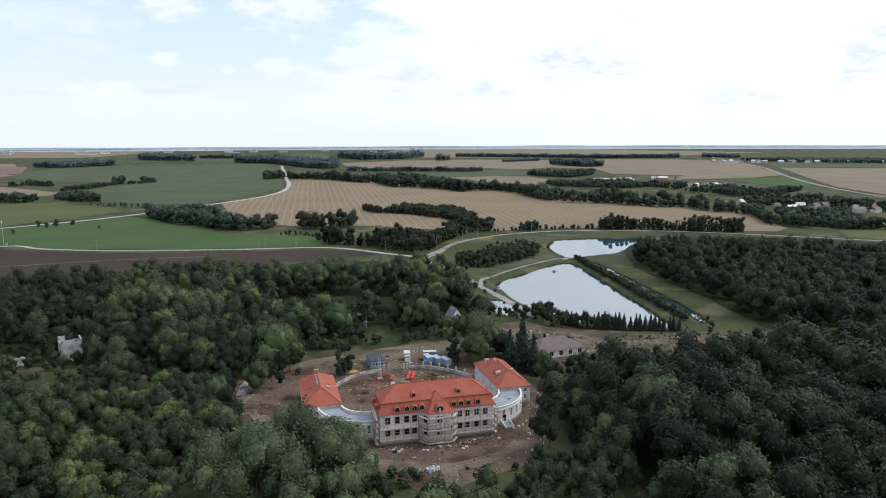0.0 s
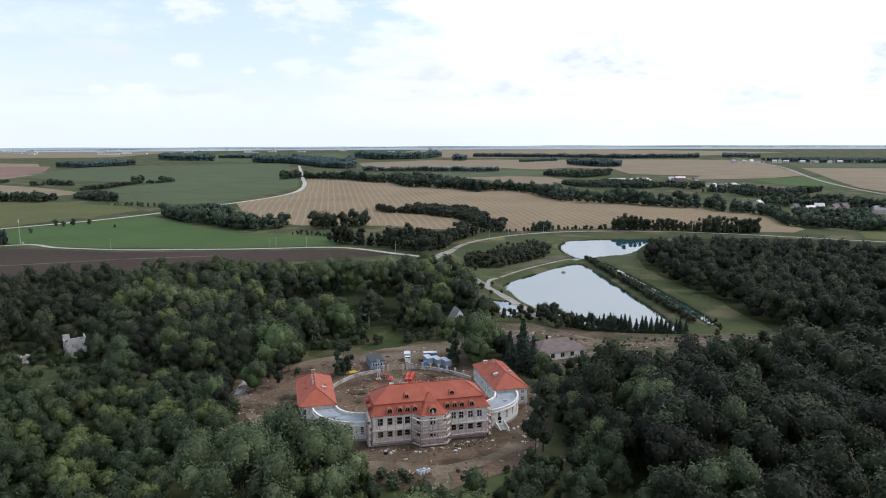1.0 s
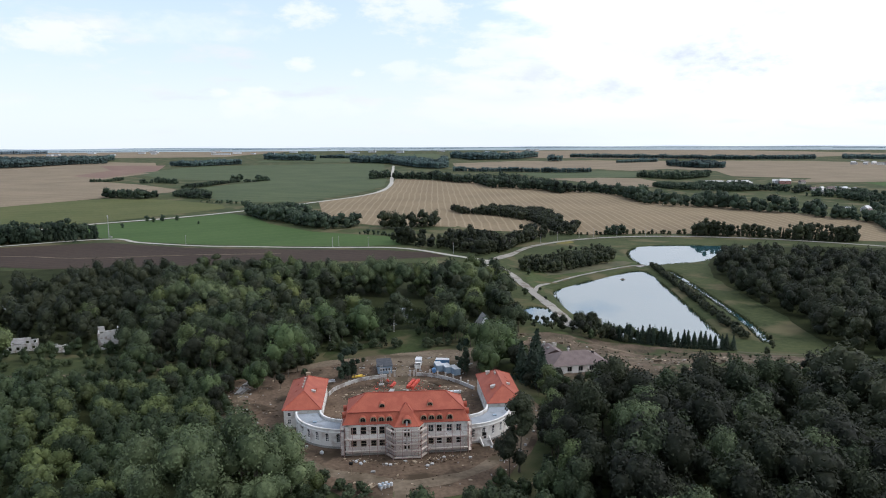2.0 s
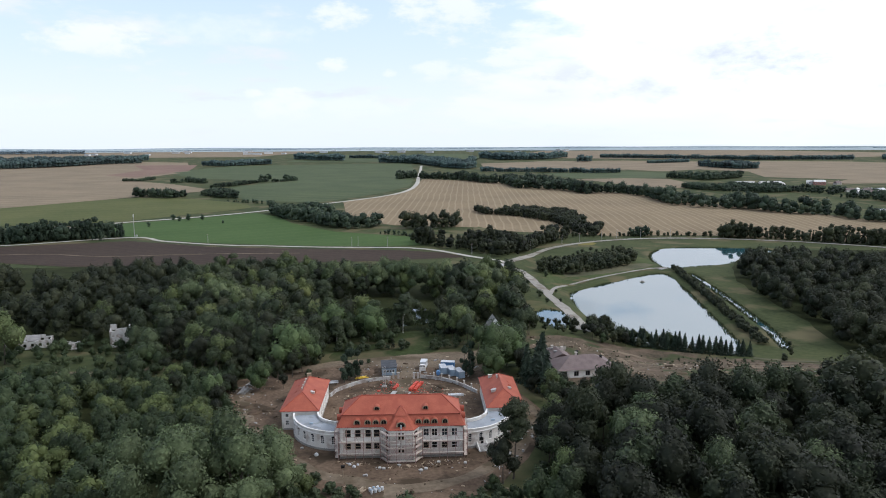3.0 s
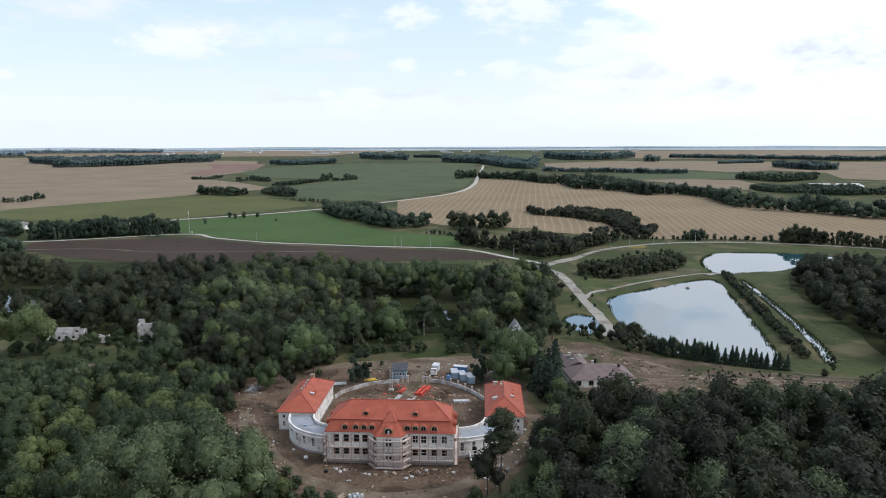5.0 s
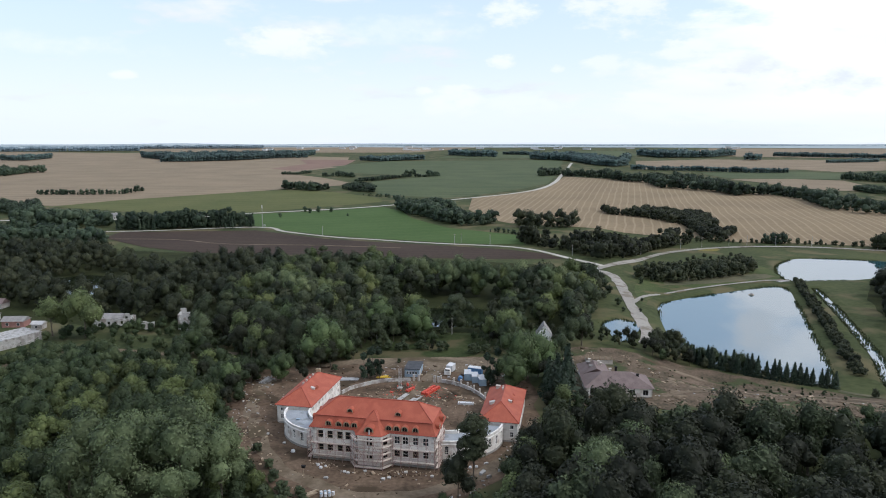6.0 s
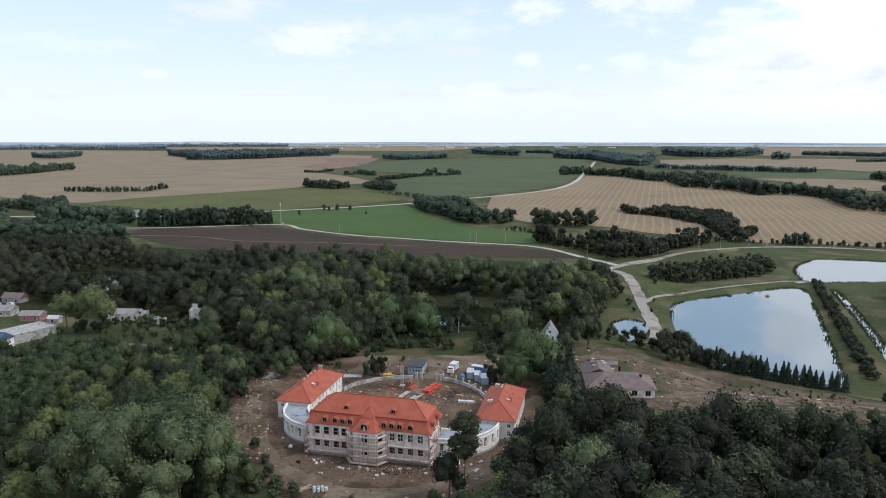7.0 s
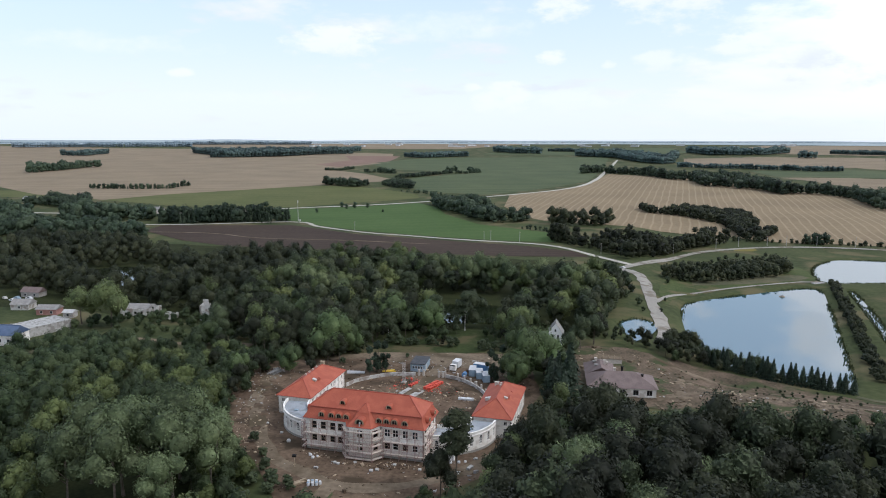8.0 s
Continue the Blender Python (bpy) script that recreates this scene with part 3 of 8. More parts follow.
# ---- fields, roads, yards ----
patch("pasture_field", [(-1047, 830), (-577, 800), (-417, 762), (-289, 785), (-226, 868), (-167, 940), (-250, 1040), (-376, 1085), (-560, 950), (-900, 880)], M_GREEN_MID, 0.25, 60, "yellow-green pasture field behind the gravel road", "field", 6, step=40)
patch("crop_field", [(-560, 2350), (40, 2560), (50, 1620), (40, 1300), (8, 1168), (-45, 1060), (-88, 1002), (-192, 1030), (-262, 1150), (-290, 1290), (-220, 1500), (-448, 1610), (-620, 1900)], M_GREEN_FAR, 0.3, 90, "large pale green crop field on the rise", "field", 8)
patch("stubble_field", [(-3200, 1700), (-1700, 1150), (-1050, 1020), (-736, 848), (-577, 806), (-540, 897), (-390, 1092), (-300, 1221), (-430, 1400), (-590, 1562), (-574, 1965), (-800, 2650), (-1500, 2900), (-3000, 2700)], M_STUBBLE_FAR, 0.3, 120, "very large tan harvested field", "field", 10)
patch("soil_strip", [(-718, 1770), (-745, 2074), (-900, 2400), (-699, 2420), (-600, 2037), (-609, 1674)], M_RED_SOIL, 0.5, 120, "reddish bare soil strip between fields", "field", 6)
patch("young_field", [(-330, 704), (-279, 768), (-204, 822), (-150, 876), (-110, 830), (-83, 767), (-28, 689), (47, 645), (56, 590), (12, 586), (-32, 592), (-75, 600), (-124, 613), (-180, 636), (-216, 662), (-260, 680)], M_GREEN, 0.25, 40, "bright green young crop field beside the road", "field", 2)
patch("ploughed_field", [(-326, 596), (-206, 634), (-117, 592), (-28, 574), (40, 563), (73, 546), (89, 524), (30, 512), (-60, 505), (-195, 500), (-250, 516), (-318, 560)], M_PLOUGH, 0.2, 40, "dark brown ploughed field below the road", "field", 3)
patch("grain_field", [(-53, 1010), (-10, 1075), (30, 1160), (54, 1300), (66, 1545), (160, 1480), (263, 1426), (330, 1210), (424, 1050), (500, 880), (590, 725), (545, 615), (512, 592), (420, 640), (345, 672), (300, 676), (246, 672), (205, 690), (100, 718), (29, 740), (0, 770), (-36, 863)], M_STUBBLE, 0.25, 18, "golden-brown harvested grain field with pale wheel lines", "field", 4)
patch("grain_field", [(285, 2475), (537, 2652), (859, 2649), (1110, 2481), (1312, 2482), (1560, 2353), (1300, 1900), (964, 1407), (915, 1456), (835, 1534), (921, 1791), (847, 1933), (713, 1841), (652, 1962), (406, 1934), (252, 1962)], M_STUBBLE_FAR, 0.3, 120, "tan harvested field beyond the tree belts", "field", 6)
patch("crop_field", [(379, 1771), (623, 1856), (693, 1763), (605, 1535), (398, 1531)], M_GREEN_FAR, 0.33, 90, "small green field between two tree belts", "field", 6)
patch("grain_field", [(393, 1505), (521, 1525), (601, 1490), (583, 1312), (574, 1188), (482, 1221), (443, 1304), (425, 1416)], M_STUBBLE_FAR, 0.36, 90, "small tan field between two tree belts", "field", 4)
patch("grain_field", [(940, 1400), (1270, 1920), (1530, 2380), (1640, 2150), (1467, 1830), (1182, 1357), (1037, 1290), (888, 1288), (831, 1304)], M_STUBBLE_FAR, 0.39, 120, "broad brown field beyond the village", "field", 6)
patch("crop_field", [(968, 1274), (1156, 1276), (1008, 1056), (947, 1071), (924, 1133)], M_GREEN, 0.42, 90, "green field on the rise beyond the village", "field", 4)
patch("grain_field", [(1432, 1669), (1658, 1530), (1400, 1200), (968, 888), (1009, 1030), (1123, 1212)], M_STUBBLE_FAR, 0.45, 120, "brown field beside the far road", "field", 4)
patch("crop_field", [(1609, 1954), (1895, 1750), (1686, 1555), (1448, 1685)], M_GREEN_FAR, 0.48, 120, "green strip before the far village", "field", 4)
patch("pasture_field", [(577, 577), (655, 632), (708, 646), (640, 540), (565, 514), (548, 541)], M_GREEN_MID, 0.25, 60, "pasture beside the country road", "field", 4)
patch("grain_field", [(-700, 3300), (-1900, 3000), (-2600, 3600), (-1200, 4300), (-500, 4200)], M_STUBBLE_FAR, 0.4, 200, "far pale harvested field near the horizon", "field", 10)
patch("grain_field", [(400, 3100), (1400, 2600), (2400, 2900), (1900, 3900), (800, 4100)], M_STUBBLE_FAR, 0.4, 200, "far tan field near the horizon", "field", 10)
patch("crop_field", [(-450, 2700), (150, 2700), (350, 3100), (300, 3700), (-450, 3500)], M_GREEN_FAR, 0.4, 200, "far green field beyond the woods", "field", 10)

ROAD_A = [(-620, 640), (-480, 664), (-340, 712), (-279, 779), (-204, 834), (-150, 887), (-91, 962), (-54, 1008), (2, 1090), (38, 1190), (54, 1350), (58, 1560), (64, 1876), (71, 2314)]
ROAD_B = [(-480, 585), (-330, 600), (-217, 656), (-176, 630), (-119, 603), (-73, 593), (-30, 584), (10, 579), (48, 574), (72, 556), (92, 530), (118, 500)]
ROAD_C = [(108, 478), (122, 506), (140, 545), (165, 594), (200, 628), (246, 650), (293, 656), (340, 650), (390, 634), (438, 606), (500, 556), (560, 505), (700, 420)]
ROAD_D = [(112, 482), (122, 470), (127, 430), (129, 395), (132, 362), (133, 335), (131, 318)]
strip("road", ROAD_A, 7.5, M_ROAD_PALE, 0.45, 20, "pale gravel road winding to the far woods", wobble=1.0)
strip("road", ROAD_B, 4.8, M_ROAD_PALE, 0.40, 12, "pale country road between the fields", wobble=0.8)
strip("road", ROAD_C, 5.8, M_ROAD, 0.38, 10, "pale country road passing behind the ponds", wobble=0.6)
strip("road", ROAD_D, 7.0, M_ROAD, 0.30, 6, "wide pale gravel road beside the pond", wobble=1.6)
strip("track", [(131, 400), (140, 426), (156, 446), (188, 474), (224, 498), (234, 500)], 2.6, M_ROAD, 0.3, 6, "pale footpath along the pond bank", "path", 0.5)
strip("track", [(-330, 548), (-250, 560), (-190, 545), (-120, 552), (-40, 552)], 2.4, M_DIRT_PALE, 0.3, 10, "pale track across the ploughed field", "path", 0.6)
strip("track", [(4, 260), (26, 270), (50, 275), (72, 277), (96, 288)], 6.0, M_DIRT_PALE, 0.2, 6, "pale dirt track behind the palace court", "path", 1.6)
strip("track", [(-150, 218), (-117, 226), (-113, 246), (-100, 262), (-68, 260), (-50, 266), (-34, 266)], 4.0, M_DIRT_PALE, 0.2, 6, "pale dirt track between the old sheds", "path", 1.4)
strip("road", [(1851, 2596), (1591, 2071), (1397, 1694), (1119, 1267), (989, 1022), (926, 849)], 9, M_ROAD, 0.7, 30, "thin far road crossing the brown fields")

patch("yard", [(-18, 249), (-18, 239), (-13, 219), (-7, 205), (3, 191), (14, 179), (24, 170), (33, 160), (40, 153), (51, 157), (62, 161), (73, 168), (82, 182), (88, 198), (92, 215), (88, 235), (84, 262), (74, 281), (48, 280), (26, 270), (8, 259), (-8, 254)], M_DIRT, 0.10, 12, "churned brown earth yard of the building site", "ground", 2.5, step=6)
patch("bare_ground", [(96, 300), (110, 304), (128, 301), (144, 302), (162, 296), (190, 282), (210, 270), (208, 246), (178, 240), (150, 236), (126, 240), (102, 238), (96, 262)], M_ROUGH, 0.2, 3, "rough bare earth beside the brown-roofed house", "ground", 3, step=6)
patch("lawn", [(18, 271), (22, 296), (46, 313), (62, 306), (62, 284), (40, 277)], M_LAWN, 0.12, 12, "rough lawn behind the palace court", "grass", 2, step=8)
patch("yard", [(26, 261), (30, 270), (48, 279), (76, 281), (82, 268), (74, 257), (60, 261), (44, 263)], M_DIRT_PALE, 0.17, 12, "pale trampled earth behind the palace court", "ground", 2, step=6)
strip("track", [(-9, 240), (-2, 216), (8, 197), (24, 178), (44, 168), (62, 170), (77, 184), (87, 204), (88, 222)], 4.5, M_DIRT_PALE, 0.14, 4, "pale dried wheel track round the palace", "path", 1.6)
strip("track", [(46, 168), (46, 160), (42, 154)], 4, M_DIRT_PALE, 0.15, 4, "pale wheel track leaving the yard", "path", 1.2)
strip("track", [(46, 212), (47, 228), (48, 245), (49, 262), (50, 274)], 5, M_DIRT_PALE, 0.15, 4, "pale wheel track through the court gate", "path", 1.6)
strip("track", [(196, 284), (219, 268), (224, 245), (227, 233), (232, 217), (233, 200)], 3.5, M_VERGE, 0.16, 5, "pale grassy track between the woods", "path", 1.0)
patch("verge", [(150, 468), (184, 480), (222, 503), (232, 512), (228, 522), (200, 510), (160, 488)], M_VERGE, 0.16, 12, "dry tan grass below the plantation", "grass", 2, step=8)
strip("track", [(126, 297), (145, 286), (165, 276), (190, 268), (210, 264)], 3.2, M_DIRT_PALE, 0.3, 4, "pale wheel track over the bare ground", "path", 1.4)
strip("track", [(126, 248), (146, 262), (170, 264), (200, 256)], 2.4, M_DIRT_PALE, 0.31, 4, "second pale wheel track over the bare ground", "path", 1.2)
patch("weeds", [(198, 618), (210, 636), (218, 636), (214, 620)], M_YELLOW, 0.2, 20, "yellow flowering weeds at the road", "grass", 2, step=6)
patch("lawn", [(137, 400), (146, 430), (184, 468), (224, 496), (234, 508), (234, 550), (215, 560), (170, 520), (140, 470), (134, 430)], M_GREEN_BANK, 0.12, 12, "mown green bank beside the pond", "grass", 2, step=8)
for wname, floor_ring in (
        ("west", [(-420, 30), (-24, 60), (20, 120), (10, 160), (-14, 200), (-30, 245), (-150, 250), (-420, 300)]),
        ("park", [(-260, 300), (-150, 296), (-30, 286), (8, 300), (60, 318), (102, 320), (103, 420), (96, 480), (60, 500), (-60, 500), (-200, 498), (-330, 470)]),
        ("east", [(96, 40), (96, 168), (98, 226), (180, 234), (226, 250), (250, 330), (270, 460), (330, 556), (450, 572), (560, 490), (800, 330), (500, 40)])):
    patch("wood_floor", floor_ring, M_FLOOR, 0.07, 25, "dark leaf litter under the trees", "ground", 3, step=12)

for pname, (pts, level) in PONDS.items():
    ring = RINGS[pname]
    bm = bmesh.new()
    bm.faces.new([bm.verts.new((x, y, level)) for x, y in ring])
    bmesh.ops.triangulate(bm, faces=bm.faces[:])
    me = bpy.data.meshes.new("water")
    bm.to_mesh(me)
    bm.free()
    if sum(p.normal.z for p in me.polygons) < 0:
        me.flip_normals()
    me.materials.append(M_DUCKWEED if pname in ("west_pond", "park_pond") else M_WATER)
    tagged(new("water", me), {"pond": "large calm pond mirroring the clouds", "upper_pond": "calm upper pond behind the dam", "small_pond": "small pond beside the gravel road", "ditch": "narrow water channel beside the embankment", "park_pond": "dark still pond among park trees", "west_pond": "dark pond hidden among trees"}[pname], "water", kind="structure")


# ---- trees ----
def ico(level):
    bm = bmesh.new()
    bmesh.ops.create_icosphere(bm, subdivisions=level, radius=1.0)
    v = np.array([p.co[:] for p in bm.verts])
    f = np.array([[q.index for q in p.verts] for p in bm.faces])
    bm.free()
    return v, f


ICO1, ICO2 = ico(1), ico(2)


def unit(a):
    return a / (np.linalg.norm(a, axis=-1, keepdims=True) + 1e-9)


def leaf_tufts(rng, pos, nor, size):
    """Uneven three-cornered leaf tufts at pos, facing nor."""
    n = len(pos)
    a = unit(np.cross(nor, rng.normal(size=(n, 3))))
    b = np.cross(nor, a)
    s = size * rng.uniform(0.6, 1.3, (n, 1))
    c = []
    for w in (0.2, 2.3, 4.4):
        o = w + rng.uniform(-0.5, 0.5, (n, 1))
        c.append(pos + (a * np.cos(o) + b * np.sin(o)) * s * rng.uniform(0.45, 0.75, (n, 1)) - nor * s * rng.uniform(0, 0.3, (n, 1)))
    return np.stack(c, 1).reshape(-1, 3), np.arange(n * 3).reshape(n, 3)


def join(pieces):
    vs, fs, k = [], [], 0
    for v, f in pieces:
        vs.append(v)
        fs.append(f + k)
        k += len(v)
    return np.concatenate(vs), np.concatenate(fs)


def crown(rng, blobs, density, size, core=ICO1, up=0.35):
    """Leaves round a set of blobs (x, y, z, r), with a rough dark core in each."""
    blobs = np.asarray(blobs)
    pieces = []
    for c in blobs:
        n = int(density * c[3] ** 2 * 9) + 6
        d = unit(rng.normal(size=(n, 3)) + [0, 0, up * 0.6])
        d = d[d[:, 2] > -0.35]
        n = len(d)
        pos = c[:3] + d * c[3] * rng.uniform(0.78, 1.14, (n, 1)) * [1, 1, 0.85]
        gap = np.linalg.norm(pos[:, None] - blobs[None, :, :3], axis=2) / blobs[None, :, 3]
        pos, d = pos[gap.min(1) > 0.74], d[gap.min(1) > 0.74]
        if len(pos):
            pieces.append(leaf_tufts(rng, pos, unit(d + rng.normal(size=d.shape) * 0.34 + [0, 0, up]), size))
        v, f = core
        pieces.append((c[:3] + v * c[3] * rng.uniform(0.66, 0.9, (len(v), 1)) * [1, 1, 0.85], f))
    return join(pieces)


def broad_blobs(rng, h, spread, base, count, big):
    """Crown clumps of a broad-leaved tree: uneven, with gaps between the limbs."""
    out = []
    mid, tall = (base + 1) / 2 * h, (1 - base) / 2 * h
    for i in range(count):
        z = rng.uniform(-0.85, 0.86)
        w = rng.uniform(0, 2 * math.pi)
        q = math.sqrt(max(0.05, 1 - z * z)) * rng.uniform(0.35, 0.82)
        r = h * big * rng.uniform(0.7, 1.25)
        out.append((math.cos(w) * q * spread * h, math.sin(w) * q * spread * h, mid + z * (tall - r * 0.75), r))
    out.append((0, 0, mid, h * big * 1.5))
    out.append((rng.uniform(-0.04, 0.04) * h, rng.uniform(-0.04, 0.04) * h, h * (1 - big), h * big))
    return out


def dome_crown(rng, h, spread, base, domes, lumps, count, size, skirt=False):
    """A full crown: one to five overlapping domes, each scalloped by leafy lumps, over a rough core. Returns mesh arrays and the domes."""
    wide, tall = spread * h, (1 - base) * h
    rz = min(tall * 0.5, wide * 0.95)
    rings = [(0.0, 0.0, h - rz, wide * (0.98 if domes == 1 else 0.74), rz)]
    turn = rng.uniform(0, 6.28)
    for i in range(domes - 1):
        w = turn + 6.28 * i / (domes - 1) + rng.uniform(-0.4, 0.4)
        r, top = wide * rng.uniform(0.42, 0.66), base * h + tall * rng.uniform(0.52, 0.92)
        q, rz = wide * rng.uniform(0.45, 0.68), min((top - base * h) * 0.5, r * 1.15)
        rings.append((math.cos(w) * q, math.sin(w) * q, top - rz, r, rz))
    if skirt:
        rings.append((0.0, 0.0, h * 0.24, wide * 0.72, h * 0.25))
    total = sum(r * (r + rz) for _, _, _, r, rz in rings)
    cen, rad = np.array([k[:3] for k in rings]), np.array([(k[3], k[3], k[4]) for k in rings])
    pieces = []
    for c, r in zip(cen, rad):
        k = max(7, int(lumps * r[0] / wide))
        heads = unit(rng.normal(size=(k, 3)) + [0, 0, 0.35])
        push = rng.uniform(0.16, 0.52, k) * min(1.0, (34 / k) ** 0.5)

        def shape(d, rings=heads, push=push):
            near = np.exp((d @ rings.T - 1) * k * 0.75) * push
            return 0.64 + near.max(1, keepdims=True), rings[near.argmax(1)], near.max(1, keepdims=True) / 0.4

        n = int(count * r[0] * (r[0] + r[2]) / total)
        d = unit(rng.normal(size=(n, 3)) + [0, 0, 0.3])
        d = d[d[:, 2] > -0.55]
        s_, head, near = shape(d)
        pos = c + d * (s_ + rng.normal(size=(len(d), 1)) * 0.05) * r
        depth = np.stack([np.linalg.norm((pos - c2) / r2, axis=1) for c2, r2 in zip(cen, rad)], 1).min(1)
        keep = depth > 0.60
        nor = unit(d / r * r[0] + 1.1 * near * (d - head * (d * head).sum(1, keepdims=True)) + rng.normal(size=d.shape) * 0.42 + [0, 0, 0.2])
        if keep.any():
            pieces.append(leaf_tufts(rng, pos[keep], nor[keep], size))
        v, f = ICO2
        pieces.append((c + v * shape(v)[0] * rng.uniform(0.74, 0.86, (len(v), 1)) * r, f))
    v, f = join(pieces)
    return v, f, [(x, y, z, r) for x, y, z, r, _ in rings]


def trunk_geo(rng, h, r, blobs, base):
    g = Geo()
    lean = Vector((rng.uniform(-0.02, 0.02) * h, rng.uniform(-0.02, 0.02) * h, 0))
    a, b, c = Vector((0, 0, -0.4)), Vector((0, 0, h * base)) + lean, Vector((0, 0, h * 0.72)) + lean * 2
    g.tube(a, a.lerp(b, 0.25), r * 1.5, r, 8).tube(a.lerp(b, 0.25), b, r, r * 0.75, 8).tube(b, c, r * 0.75, r * 0.25, 6)
    for x, y, z, q in blobs[:9]:
        g.tube(b.lerp(c, max(0.0, min(0.8, (z / h - base) * 0.9))), (x * 0.9, y * 0.9, z), r * 0.34, r * 0.1, 5, False)
    return g


def spruce_crown(rng, h, r, rows, size, dense=1.0):
    pieces = []
    pos, nor = [], []
    for i in range(rows):
        t = i / (rows - 1)
        z = h * (0.06 + 0.92 * t)
        rr = r * (1 - t) ** 0.85 + 0.12
        n = int((10 + 26 * (1 - t)) * dense)
        for j in range(n):
            w = rng.uniform(0, 2 * math.pi)
            k = rng.uniform(0.55, 1.12)
            pos.append((math.cos(w) * rr * k, math.sin(w) * rr * k, z - 0.16 * rr * k + rng.uniform(-0.2, 0.2)))
            nor.append((math.cos(w) * 0.7, math.sin(w) * 0.7, 0.75))
    pieces.append(leaf_tufts(rng, np.array(pos), unit(np.array(nor) + rng.normal(size=(len(nor), 3)) * 0.3), size))
    v, f = ICO2
    k = np.clip((v[:, 2:] + 1) / 2, 0, 1)
    pieces.append((np.concatenate([v[:, :2] * r * 0.75 * (1.15 - k), h * (0.08 + 0.85 * k)], 1), f))
    return join(pieces)


KINDS = {}


def make_kind(key, seed, h, material, spread=0.30, base=0.28, count=16, big=0.125, density=2.2, size=0.75, trunk=0.32, bark=None, form="broad", core=None, rows=16):
    """A tree's two meshes, built once: trunk with limbs, and crown."""
    rng = np.random.default_rng(seed)
    if form == "spruce":
        v, f = spruce_crown(rng, h, spread * h, rows, size)
        g = Geo().tube((0, 0, -0.4), (0, 0, h * 0.9), trunk, 0.04, 7)
    elif form == "dome":
        v, f, blobs = dome_crown(rng, h, spread, base, count, int(big), int(density), size, base < 0.06)
        g = trunk_geo(rng, h, trunk, blobs, base)
    else:
        blobs = broad_blobs(rng, h, spread, base, count, big)
        v, f = crown(rng, blobs, density, size, core or ICO1)
        g = trunk_geo(rng, h, trunk, blobs, base)
    KINDS[key] = (tri_mesh("crown", v, f, material), g.mesh("trunk", bark or M_BARK), h, v, f)


for k in range(4):
    make_kind(f"broad{k}", 10 + k, 20.0, (M_LEAF, M_LEAF_DARK, M_LEAF, M_LEAF_LIGHT)[k], 0.29 + 0.03 * (k % 3), 0.16, 4 + k % 3, 30, 1900, 0.7, form="dome")
for k in range(3):
    make_kind(f"dark{k}", 20 + k, 21.0, M_LEAF_DEEP if k else M_LEAF_DARK, 0.29 + 0.03 * k, 0.12, 4 + k % 3, 32, 2000, 0.7, form="dome")
for k in range(3):
    make_kind(f"silver{k}", 30 + k, 25.0, M_LEAF_SILVER, 0.29, 0.08, 6, 90, 3300, 0.56, 0.45, form="dome")
for k in range(3):
    make_kind(f"low{k}", 40 + k, 9.0, M_LEAF_ORCHARD if k < 2 else M_LEAF_OLIVE, 0.42, 0.04, 3 + k, 30, 950, 0.52, 0.16, form="dome")
for k in range(2):
    make_kind(f"light{k}", 50 + k, 16.0, M_LEAF_LIGHT, 0.38, 0.09, 6, 34, 2600, 0.58, 0.3, form="dome")
for k in range(2):
    make_kind(f"green{k}", 55 + k, 20.0, M_LEAF_GREEN, 0.43, 0.03, 6, 40, 2700, 0.68, 0.34, form="dome")
for k in range(2):
    make_kind(f"spruce{k}", 60 + k, 9.0, M_NEEDLE, 0.25, size=0.7, trunk=0.16, form="spruce", rows=20)
make_kind("thuja", 65, 11.0, M_NEEDLE, 0.17, 0.02, 4, 30, 1100, 0.5, 0.2, form="dome")
make_kind("lone", 70, 22.0, M_LEAF_DARK, 0.20, 0.36, 30, 0.072, 6.5, 0.55, 0.24)
make_kind("birch", 71, 18.0, M_LEAF, 0.22, 0.30, 14, 0.10, 4.0, 0.75, 0.18, M_BIRCH)
make_kind("bush", 72, 3.2, M_LEAF, 0.5, 0.0, 9, 0.22, 9.0, 0.4, 0.06)
# lighter meshes for stands of many trees
for k in range(4):
    make_kind(f"stand{k}", 80 + k, 20.0, M_LEAF, 0.31 + 0.03 * (k % 2), 0.05, 3, 20, 760, 1.0, form="dome")
for k in range(2):
    make_kind(f"slim{k}", 90 + k, 16.0, M_LEAF, 0.2, 0.02, 2, 14, 330, 1.0, form="dome")
for k in range(4):
    make_kind(f"far{k}", 97 + k, 16.0, M_LEAF, 0.40, 0.0, 3 + k % 2, 16, 190, 1.5, form="dome")
for k in range(3):
    make_kind(f"dist{k}", 197 + k, 20.0, M_LEAF, 0.40, 0.0, 1, 9, 36, 3.2, form="dome")
make_kind("cone", 95, 12.0, M_NEEDLE, 0.17, size=1.2, trunk=0.16, form="spruce", rows=9)

